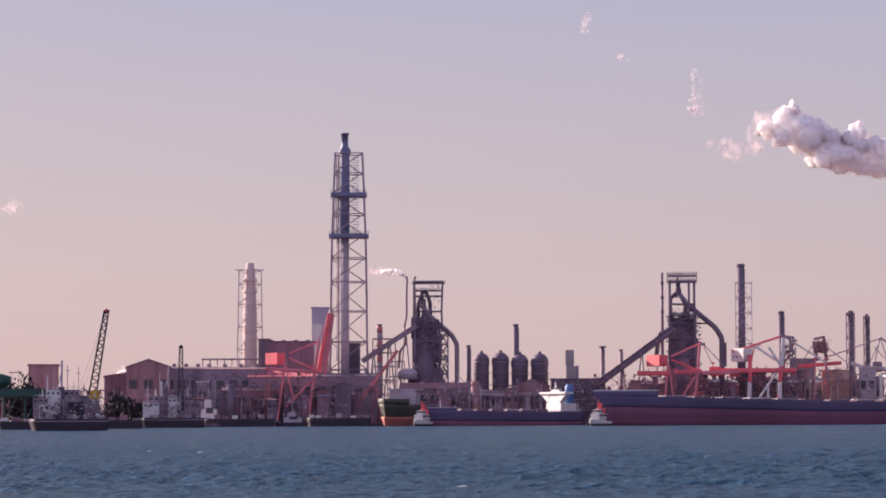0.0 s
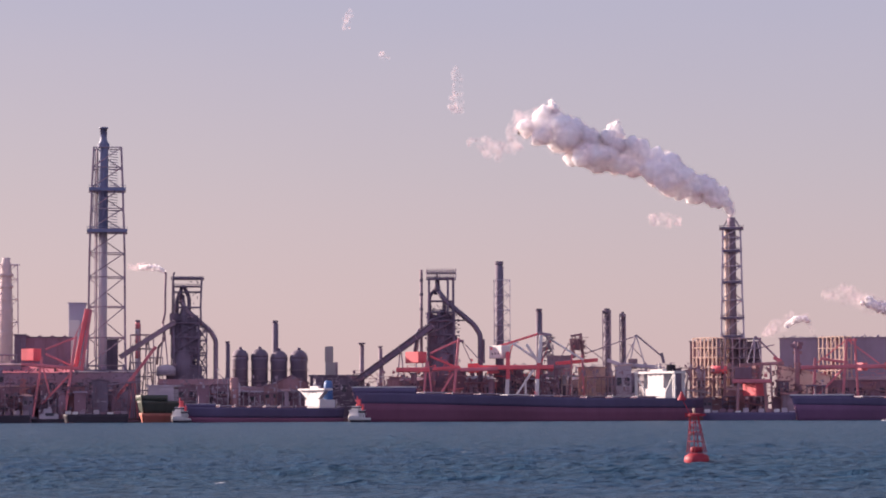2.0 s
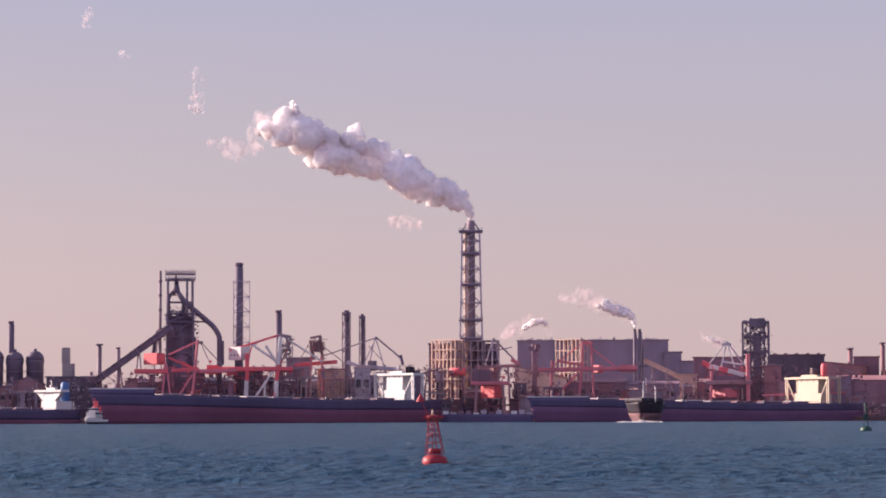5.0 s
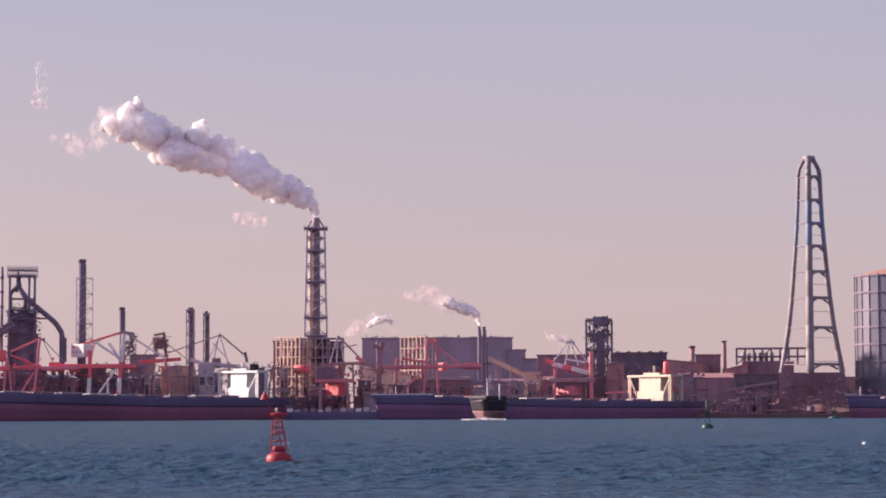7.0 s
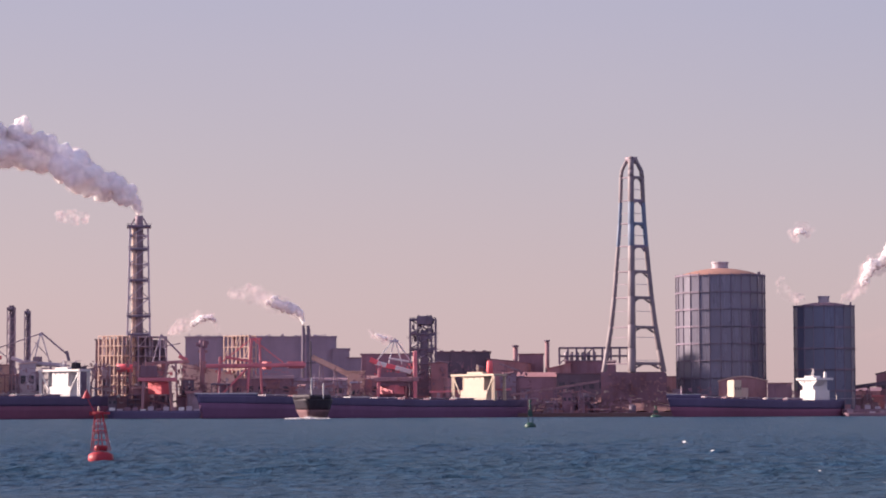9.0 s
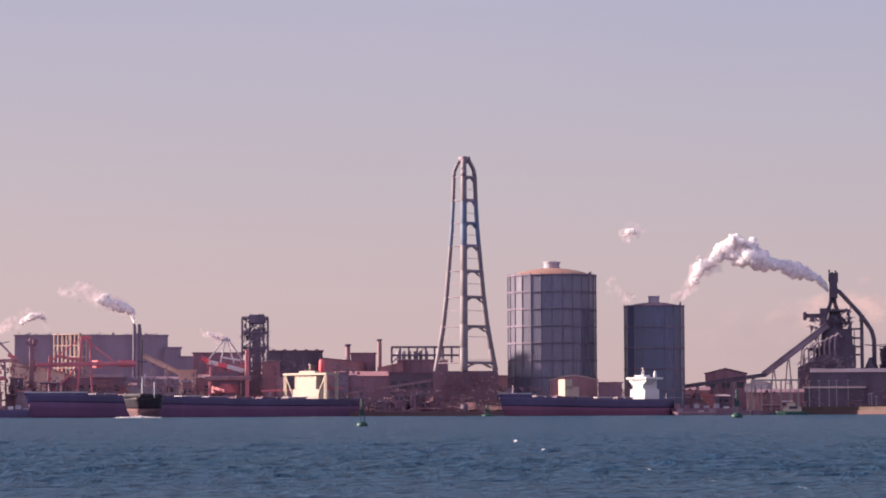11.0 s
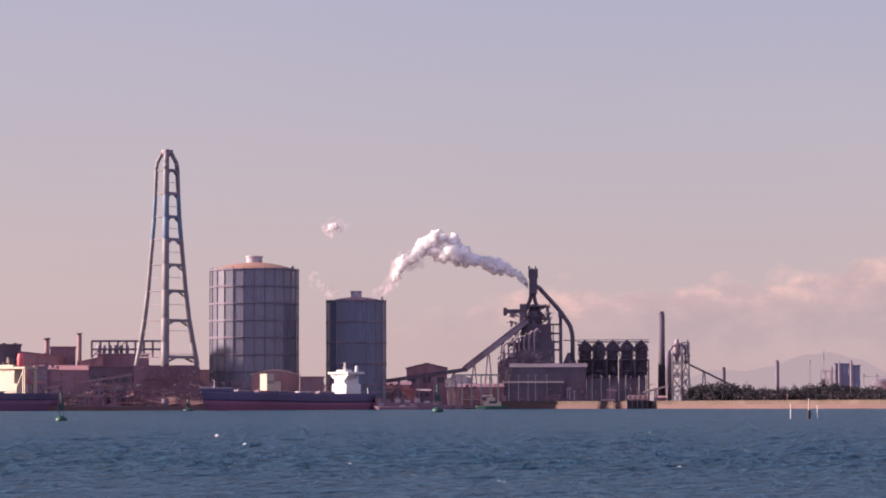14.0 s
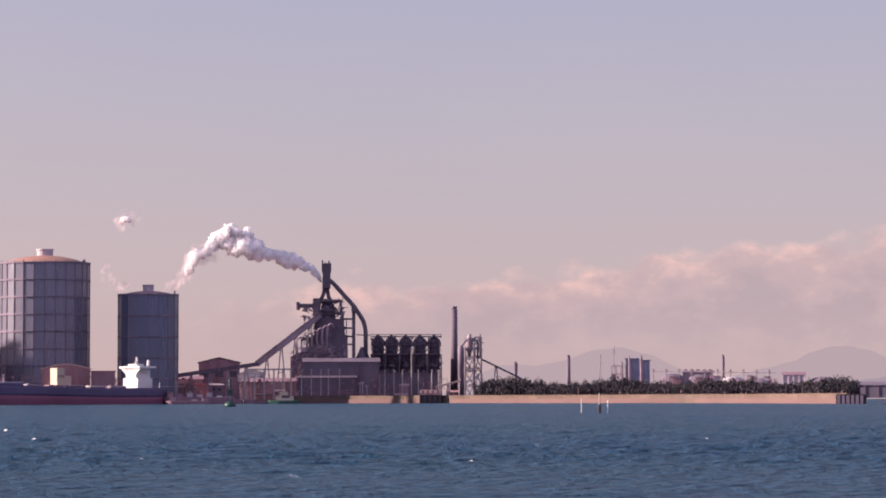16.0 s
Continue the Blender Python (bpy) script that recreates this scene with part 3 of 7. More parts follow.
def make_hills():
    """Far hills, hazy behind the works."""
    for lo, hi, peak, dist, seed in ((1330, 1900, 92, 4450, 1), (1770, 2380, 106, 4450, 2), (1900, 2300, 44, 4250, 3), (1000, 2500, 20, 4300, 4)):
        bm = bmesh.new()
        rows = []
        for j in range(7):
            t = j / 6
            row = []
            for k in range(61):
                s = k / 60
                u = lo + (hi - lo) * s
                hgt = peak * math.sin(math.pi * s) ** 0.6 * (0.82 + 0.42 * noise.noise((s * 4, seed, 0.3)) + 0.07 * noise.noise((s * 19, seed, t)))
                hgt *= dist / UNIT
                row.append(bm.verts.new(polar(u, dist + 400 * t, GROUND - 2 + max(0, hgt) * math.sin(math.pi * t / 2) ** 0.7)))
            rows.append(row)
        for a, b in zip(rows, rows[1:]):
            for k in range(60):
                bm.faces.new((a[k], a[k + 1], b[k + 1], b[k]))
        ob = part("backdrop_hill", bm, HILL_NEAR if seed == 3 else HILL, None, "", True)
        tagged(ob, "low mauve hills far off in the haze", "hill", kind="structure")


make_water()
make_ground()
make_hills()

# ---- steam plumes ----


def plume(station, strands, dist, label, seed, loose=1.0):
    """Billowing steam. strands are (kind, knots): knots (x, y, radius) along a bent line; kind "dense" is a solid core of
    fused puffs in thin shells of vapour, "thin" is vapour alone, torn into patches."""
    rng = random.Random(seed)
    s = Spot(station, strands[0][1][0][0], dist)
    ob = thing("steam_plume", s, label, "steam", kind="stuff")

    def heap(bm, knots, each, torn):
        sizes = []
        for i in range(len(knots) - 1):
            (xa, ya, ra), (xb, yb, rb) = knots[i], knots[i + 1]
            steps = max(2, int(2.6 * math.hypot(xb - xa, yb - ya) / max(3, (ra + rb) / 2)))
            for k in range(steps):
                t = (k + rng.random()) / steps
                age = (i + t) / (len(knots) - 1)
                x, y, r = xa + (xb - xa) * t, ya + (yb - ya) * t, ra + (rb - ra) * t
                sizes.append(r * s.scale)
                for j in range(each):
                    ang, off = rng.uniform(0, 6.283), r * (0.55 + 0.35 * torn + 0.25 * age * loose) * rng.random() ** 0.6
                    size = r * (rng.uniform(0.14, 0.34) if torn else rng.uniform(0.16, 0.52 - 0.10 * age * loose)) * s.scale
                    c = s.P(x + off * math.cos(ang), y + off * math.sin(ang)) + Vector((0, rng.uniform(-0.6, 0.6) * r * s.scale, 0))
                    made = bmesh.ops.create_icosphere(bm, subdivisions=3 if size > 3 else 2, radius=1.0)["verts"]
                    off3 = Vector((rng.uniform(-50, 50), rng.uniform(-50, 50), rng.uniform(-50, 50)))
                    for v in made:
                        d = v.co.normalized()
                        k2 = 1 + 0.45 * noise.noise(d * 1.6 + off3) + 0.28 * abs(noise.noise(d * 3.7 + off3)) + 0.14 * abs(noise.noise(d * 8.3 + off3))
                        v.co = c + d * size * k2
        return sum(sizes) / max(1, len(sizes))

    def skin(name, bm, mean, material, grow, fine, rounds):
        piece = part(name, bm, material, ob, "", True)
        fuse = piece.modifiers.new("fuse", "REMESH")
        fuse.mode, fuse.voxel_size, fuse.use_smooth_shade = "VOXEL", max(0.5, mean * fine), True
        ease = piece.modifiers.new("ease", "SMOOTH")
        ease.factor, ease.iterations = 0.5, rounds
        if grow:
            swell = piece.modifiers.new("swell", "DISPLACE")
            swell.strength, swell.mid_level = grow, 0.0
        return piece

    for kind, knots in strands:
        bm = bmesh.new()
        if kind == "dense":
            mean = heap(bm, knots, 7, 0.0)
            skin("veil", bm.copy(), mean, WISP, mean * 0.11, 0.11, 5)
            skin("billows", bm, mean, STEAM, 0.0, 0.075, 2)
        else:
            mean = heap(bm, knots, 5, 1.0)
            for grow in (0.05, 0.32):
                skin("vapour", bm.copy(), mean, VEIL, mean * grow, 0.2, 16)
            bm.free()
    return ob


plume("B", [("dense", [(1027, 378, 7), (1018, 356, 15), (997, 342, 26), (960, 331, 31), (923, 311, 39), (882, 292, 43), (836, 277, 45), (796, 262, 42), (755, 250, 38)]),
            ("dense", [(760, 244, 42), (730, 230, 44), (704, 216, 38), (680, 210, 27), (658, 216, 14)]),
            ("dense", [(706, 204, 20), (710, 186, 14), (713, 174, 8)]), ("dense", [(822, 250, 26), (820, 232, 20), (824, 220, 12)]),
            ("thin", [(700, 205, 26), (668, 205, 24), (650, 218, 18)]),
            ("thin", [(655, 235, 20), (622, 258, 18), (598, 252, 14), (568, 240, 10)])], 2131, "huge white steam plume drifting from the tall chimney", 1)
plume("B", [("thin", [(352, 12, 5), (348, 26, 9), (345, 42, 6)])], 2131, "faint high shred of pink steam", 21)
plume("B", [("thin", [(406, 88, 5), (413, 94, 8), (420, 98, 5)])], 2131, "faint high shred of pink steam", 22)
plume("B", [("thin", [(540, 198, 11), (542, 176, 14), (546, 152, 8), (544, 132, 9), (540, 116, 5)])], 2131, "thin pink shred of drifting steam", 2)
plume("B", [("thin", [(932, 390, 9), (908, 387, 13), (884, 385, 7)])], 2131, "faint pink shred of drifting steam", 3)
plume("A", [("dense", [(720, 489, 3), (708, 483, 6), (692, 481, 7), (676, 482, 4)]), ("thin", [(690, 481, 7), (672, 481, 6), (654, 480, 4)])], 2021, "small white steam plume leaving the furnace bleeder", 4)
plume("B", [("thin", [(1166, 584, 4), (1160, 568, 7), (1150, 560, 10), (1130, 565, 12), (1110, 574, 11), (1085, 586, 8)]), ("dense", [(1160, 570, 4), (1152, 562, 8), (1136, 566, 8), (1120, 576, 5)])], 2249, "low white steam plume behind the big shed", 5)
plume("B", [("dense", [(1319, 573, 3), (1314, 556, 8), (1300, 546, 12), (1280, 540, 13), (1258, 533, 10)]), ("thin", [(1310, 556, 12), (1280, 538, 18), (1245, 526, 17), (1212, 517, 12), (1188, 519, 7)])], 2213, "white steam plume drifting from twin stacks", 6)
plume("B", [("thin", [(1498, 620, 4), (1488, 606, 7), (1466, 600, 8), (1450, 592, 7), (1440, 584, 5)]), ("dense", [(1470, 600, 4), (1458, 596, 4), (1450, 592, 3)])], 2086, "small steam plume behind the ore unloader", 7)
plume("D", [("dense", [(843, 505, 4), (831, 488, 9), (808, 477, 14), (781, 466, 18), (755, 458, 18), (732, 451, 18), (704, 439, 26), (680, 432, 24), (652, 432, 11)]),
            ("dense", [(690, 420, 14), (678, 408, 9)]), ("dense", [(712, 425, 14), (716, 412, 9)]),
            ("thin", [(660, 440, 18), (638, 456, 18), (616, 460, 14), (612, 488, 13), (588, 508, 9), (572, 516, 6)]), ("dense", [(656, 440, 13), (638, 452, 15), (620, 460, 13), (613, 478, 10), (606, 494, 5)])], 2082, "white steam plume blowing from the blast furnace top", 8)
plume("D", [("dense", [(508, 400, 6), (498, 396, 8), (490, 406, 4)]), ("thin", [(518, 400, 10), (500, 394, 15), (484, 408, 9)])], 2082, "small detached puff of pinkish steam", 9)
plume("A", [("dense", [(206, 672, 3), (214, 663, 6), (230, 658, 6), (242, 662, 3)]), ("thin", [(200, 670, 5), (220, 658, 9), (248, 660, 4)])], 2050, "low white steam puff behind the mill", 10)
plume("A", [("thin", [(8, 378, 7), (24, 370, 11), (40, 374, 6)])], 2131, "faint pink wisp of old steam", 11)
plume("C", [("thin", [(1388, 500, 8), (1382, 512, 11), (1398, 526, 10), (1418, 532, 8)])], 2082, "faint drifting puff above the gas holders", 14)


# ---- tall chimneys and towers ----


def flare_chimney():
    """The tall dark blue chimney inside its lattice tower."""
    s = Spot("A", 618, 2010)
    ob = thing("lattice_chimney", s, "tall dark blue flue inside a steel lattice tower", "chimney")
    z = s.Z
    k = s.scale
    lv = [(0.0, 36, 36), (z(655), 33.5, 34), (z(606), 32, 33), (z(552), 31.5, 32), (z(500), 31, 31), (z(458), 30.5, 30.5), (z(416), 29.5, 29), (z(380), 28, 28), (z(343), 27, 27), (z(307), 25.5, 25), (z(272), 24, 24)]
    lattice(ob, [(h, a * k, b * k * 0.8, 0.0) for h, a, b in lv], 1.5, IRON, 0.8, 1)
    for y, half in ((343, 32), (416, 35)):
        platform(ob, 0, z(y), half * k, half * k * 0.8, NAVY, 2.6, 1.6)
    x = s.X(611)
    part("flue", lathe([(7.5 * k, 0), (7.5 * k, z(416))], 24, x), GREY, ob, "weathered grey lower flue", True)
    part("flue", lathe([(8.6 * k, z(416)), (8.6 * k, z(262)), (6.0 * k, z(258)), (6.0 * k, z(236)), (7.8 * k, z(238)), (7.8 * k, z(235))], 24, x), NAVY, ob, "dark blue upper flue", True)
    part("collar", lathe([(10.5 * k, z(272)), (10.5 * k, z(264)), (8 * k, z(263))], 24, x), NAVY, ob)
    part("side_flue", pipe([(s.X(600), 0, 0), (s.X(600), 0, z(272))], 1.4 * k, 10), IRON, ob)
    part("side_flue", pipe([(s.X(597), 4, z(640)), (s.X(597), 4, z(300))], 1.0 * k, 10), GREY, ob)
    for a, b in ((278, 338), (348, 412)):
        for i in range(14):
            y = a + (b - a) * i / 13
            bar("stair_flight", ob, (s.X(622), -3, z(y)), (s.X(636), -3, z(y + 1.5)), 0.55, GREY)
        for i in range(3):
            bar("wind_bracing", ob, (s.X(594 + 3 * i), 5, z(a)), (s.X(592 + 4 * i), 5, z(b)), 0.7, SLATE)
    return ob


def steam_chimney():
    """The red and white banded chimney with a frame round it that feeds the great plume."""
    s = Spot("B", 1027, 2131)
    ob = thing("framed_chimney", s, "tall grey chimney in a pale steel frame, steaming", "chimney")
    z, k = s.Z, s.scale
    part("flue", lathe([(8 * k, 0), (7.5 * k, z(405)), (7 * k, z(392)), (7 * k, z(384)), (6 * k, z(384))], 24), IRON, ob, "", True)
    part("side_flue", lathe([(3.4 * k, 0), (3.4 * k, z(408))], 14, s.X(1018), -4), TAN, ob, "", True)
    lv = [(z(y), w) for y, w in ((640, 20), (592, 19.5), (560, 19), (530, 18), (497, 17.3), (470, 16.8), (442, 16.3), (420, 15.8), (402, 15.5))]
    lattice(ob, [(h, w * k, w * k * 0.8, 0.0) for h, w in lv], 1.5, GREY, 0.8, 1)
    for y, half in ((592, 21), (560, 21), (497, 18.5), (442, 18), (402, 21)):
        platform(ob, 0, z(y), half * k, half * k * 0.8, DARK, 1.6, 1.4)
    for sx in (-1, 1):
        bar("strut", ob, (sx * 15 * k, 0, z(402)), (sx * 7 * k, 0, z(388)), 1.2, IRON)
    return ob


def tripod_tower():
    """The white and blue banded flare tower: legs that splay downwards, joined by ring beams."""
    s = Spot("C", 1120, 1950)
    ob = thing("tapered_tower", s, "tall tapered flue tower painted in white, blue and grey bands", "tower")
    z, k = s.Z, s.scale
    marks = [(660, 54, 6.5), (620, 46.5, 6.3), (578, 39.5, 6.0), (528, 33.5, 5.6), (483, 29.5, 5.2), (438, 25.5, 5.0), (400, 22.5, 4.8), (360, 20.5, 4.6), (315, 19, 4.6), (303, 17.5, 4.4), (284, 8, 4.2), (279, 7.5, 4.2)]

    def paint(y):
        return WHITE if 430 < y <= 450 or 345 < y <= 372 else SKYBLUE if 372 < y <= 430 else TOWER
    # left, near and right leg; the near one is the stoutest
    dirs = [math.radians(a) for a in (184, 268, 354)]
    for a, fat in zip(dirs, (0.72, 1.15, 0.85)):
        for (y0, r0, w0), (y1, r1, w1) in zip(marks, marks[1:]):
            if a is dirs[0]:
                r0, r1 = r0 * 0.95, r1 * 0.95
            p = Vector((r0 * k * math.cos(a), r0 * k * math.sin(a), z(y0)))
            q = Vector((r1 * k * math.cos(a), r1 * k * math.sin(a), z(y1)))
            bar("leg", ob, p, q, (w0 + w1) * k * fat, paint((y0 + y1) / 2), kind="round")

    def on(a, r, y):
        return Vector((r * k * math.cos(a), r * k * math.sin(a), z(y)))
    for y, r in ((645, 51.2), (581, 40), (529, 33.6), (483, 29.5), (438, 25.5), (398, 22.4), (357, 20.4), (316, 19)):
        p, q = on(dirs[1], r, y), on(dirs[2], r, y)
        bar("ring_beam", ob, p, q, 5.2 * k, SLATE if paint(y) is WHITE else paint(y))
        for a, b in ((p, q), (q, p)):
            # haunch under each end of the beam
            bar("haunch", ob, a.lerp(b, 0.10) - Vector((0, 0, 8 * k)), a.lerp(b, 0.34) - Vector((0, 0, 1.5 * k)), 3.0 * k, SLATE if paint(y) is WHITE else paint(y))
        bar("tie", ob, on(dirs[0], r, y), on(dirs[1], r, y), 1.5 * k, IRON)
        bar("tie", ob, on(dirs[0], r, y), on(dirs[2], r, y), 1.2 * k, IRON)
    for (y0, r0, _), (y1, r1, _) in zip(marks[:8], marks[1:9]):
        y, r = (y0 + y1) / 2, (r0 + r1) / 2
        bar("tie", ob, on(dirs[0], r, y), on(dirs[1], r, y), 0.9 * k, IRON)
        bar("tie", ob, on(dirs[1], r, y), on(dirs[2], r, y), 0.9 * k, GREY)
    bar("flue", ob, on(dirs[1], 5, 330), (0, 0, z(283)), 9 * k, IRON, kind="round")
    part("flue_mouth", lathe([(8 * k, z(290)), (9.5 * k, z(283)), (9.5 * k, z(279)), (7 * k, z(279))], 20), IRON, ob, "", True)
    block("plinth", ob, MAROON, s.X(1064), s.X(1179), -6, 45, 0, z(659), "dark rusty plinth building", 1.0)
    steelwork(ob, s.X(1066), s.X(1178), 4, z(662), -8.5, -6.2, 120, BROWN, 71, 2.0)
    return ob


def pale_chimney():
    s = Spot("A", 443, 2449)
    ob = thing("framed_chimney", s, "pale concrete chimney with a thin steel frame in haze", "chimney")
    z, k = s.Z, s.scale
    part("shaft", lathe([(13 * k, 0), (12 * k, z(560)), (9.5 * k, z(500)), (9 * k, z(480)), (7 * k, z(473)), (7 * k, z(467)), (5.5 * k, z(467))], 24), PALE, ob, "", True)
    for y in (500, 520, 560, 600):
        part("band", lathe([(12.2 * k, z(y)), (12.8 * k, z(y) + 1), (12.2 * k, z(y) + 3)], 24), PALE, ob)
    lattice(ob, [(z(y), w * k, w * k * 0.7, 0.0) for y, w in ((660, 22), (620, 22), (580, 21), (540, 20.5), (505, 20), (480, 19.5))], 1.1, PALE, 0.6, 1)
    bar("top_beam", ob, (s.X(417), 0, z(479)), (s.X(467), 0, z(479)), 1.1, PALE)
    return ob


flare_chimney()
steam_chimney()
tripod_tower()
pale_chimney()
stack(Spot("A", 672, 2080), 575, 8, GREY, "faded red and grey banded chimney", bands=((575, 590, PINK), (603, 616, PINK), (629, 642, PINK)), taper=0.95)
stack(Spot("A", 913, 2052), 575, 9, DARK, "dark steel chimney beside the hot stoves", taper=0.85)
stack(Spot("A", 829, 2044), 612, 7, DARK, "short dark steel chimney", taper=0.9)
stack(Spot("A", 1066, 2041), 614, 6, IRON, "thin steel chimney with a broad cap", taper=0.9, flare=2.0)
stack(Spot("A", 1099, 2041), 620, 5, IRON, "thin short steel chimney", taper=0.9, flare=1.5)
st = stack(Spot("A", 1312, 1995), 470, 13, DARK, "slim dark chimney beside a thin lattice mast", taper=0.92)
s = Spot("A", 1312, 1995)
lattice(st, [(s.Z(y), 14 * s.scale, 9, s.X(1317)) for y in (640, 610, 583, 556, 530, 503)], 0.6, GREY, 0.4, 1)
stack(Spot("B", 686, 2023), 544, 10, DARK, "slim dark steel chimney by the berth", taper=0.9)
for x, top, w in ((806, 544, 9), (834, 550, 5)):
    st = stack(Spot("B", x, 2050), top, w, DARK, "dark chimney in a narrow lattice frame", taper=0.92)
    s = Spot("B", x, 2050)
    lattice(st, [(s.Z(y), (w / 2 + 2.5) * s.scale, 5, 0.0) for y in (665, 640, 615, 590, 567, top + 4)], 0.8, IRON, 0.6, 1)
    platform(st, 0, s.Z(top + 6), (w / 2 + 3) * s.scale, 5, DARK, 1.0)
for x in (1318, 1327):
    stack(Spot("B", x, 2213), 577, 5, DARK, "thin twin chimney above the long shed", taper=0.95, group="twin chimneys")
stack(Spot("C", 912, 2131), 612, 7, BROWN, "short rusty chimney with a wide mouth", taper=1.15, flare=1.6)
stack(Spot("C", 968, 2131), 603, 6, BROWN, "rusty chimney with a wide mouth", taper=1.1, flare=1.6)
stack(Spot("D", 1079, 2125), 550, 9, SOOT, "tapered dark chimney by the hot stoves", taper=0.6)
stack(Spot("E", 1279, 2550), 629, 3.5, DARK, "thin dark chimney above the trees", taper=0.9)
stack(Spot("D", 1282, 2465), 636, 5, DARK, "lone dark chimney beyond the trees", taper=0.6)


# ---- gas holders ----


def gas_holder(station, x0, x1, rim, crown, vent, dist, shell, roof, label, sides=24, tiers=7):
    """A dry gas holder: many flat sides with posts at the corners, galleries, a shallow dome and a roof vent."""
    s = Spot(station, (x0 + x1) / 2, dist)
    ob = thing("gas_holder", s, label, "gas holder")
    r, z1, z2 = (x1 - x0) / 2 * s.scale, s.Z(rim), s.Z(crown)
    corner = [Vector((r * math.cos(2 * math.pi * (k + 0.5) / sides), r * math.sin(2 * math.pi * (k + 0.5) / sides), 0)) for k in range(sides)]
    zs = [z1 * j / tiers for j in range(tiers + 1)]
    for k in range(sides):
        a, b = corner[k], corner[(k + 1) % sides]
        for j in range(tiers):
            bm = bmesh.new()
            v = [bm.verts.new(p) for p in (a + Vector((0, 0, zs[j])), b + Vector((0, 0, zs[j])), b + Vector((0, 0, zs[j + 1] - 0.05)), a + Vector((0, 0, zs[j + 1] - 0.05)))]
            inner = [bm.verts.new((q.co.x * 0.985, q.co.y * 0.985, q.co.z)) for q in v]
            bm.faces.new(v)
            bm.faces.new(inner[::-1])
            for i in range(4):
                bm.faces.new((v[i], v[i - 1], inner[i - 1], inner[i]))
            part("shell_panel", bm, shell, ob)
        bar("post", ob, a * 1.004, a * 1.004 + Vector((0, 0, z1 + 1.5)), 0.8 if shell is HOLDER else 0.6, DARK)
        for j in range(1, tiers + 1):
            bar("gallery_walk", ob, a * 1.012 + Vector((0, 0, zs[j])), b * 1.012 + Vector((0, 0, zs[j])), 0.6, DARK, 1.6)
    rise = z2 - z1
    part("dome", lathe([(r * 0.995, z1 - 0.5)] + [(r * 0.995 * (1 - t), z1 + rise * (1 - (1 - t) ** 2)) for t in (0.0, 0.1, 0.25, 0.4, 0.6, 0.8, 0.93)], 48), roof, ob, "", True)
    vw = (x1 - x0) * 0.09 * s.scale
    zv = s.Z(vent)
    part("roof_vent", lathe([(vw, z2 - 2), (vw, zv - 1), (vw * 1.1, zv - 1), (vw * 1.1, zv), (vw * 0.3, zv)], 20), GREY, ob)
    block("lift_cabin", ob, IRON, r * 0.84, r * 0.9, -4, -1, z1, z1 + 8 * s.scale)
    return ob


gas_holder("C", 1198, 1354, 492, 477, 466, 2010, HOLDER, DOME, "huge slate-grey polygonal gas holder with a rusty dome", 26, 8)
gas_holder("C", 1406, 1512, 546, 538, 527, 2006, HOLDER2, BROWN, "blue-grey polygonal gas holder with a shallow brown roof", 18, 5)


# ---- blast furnaces ----


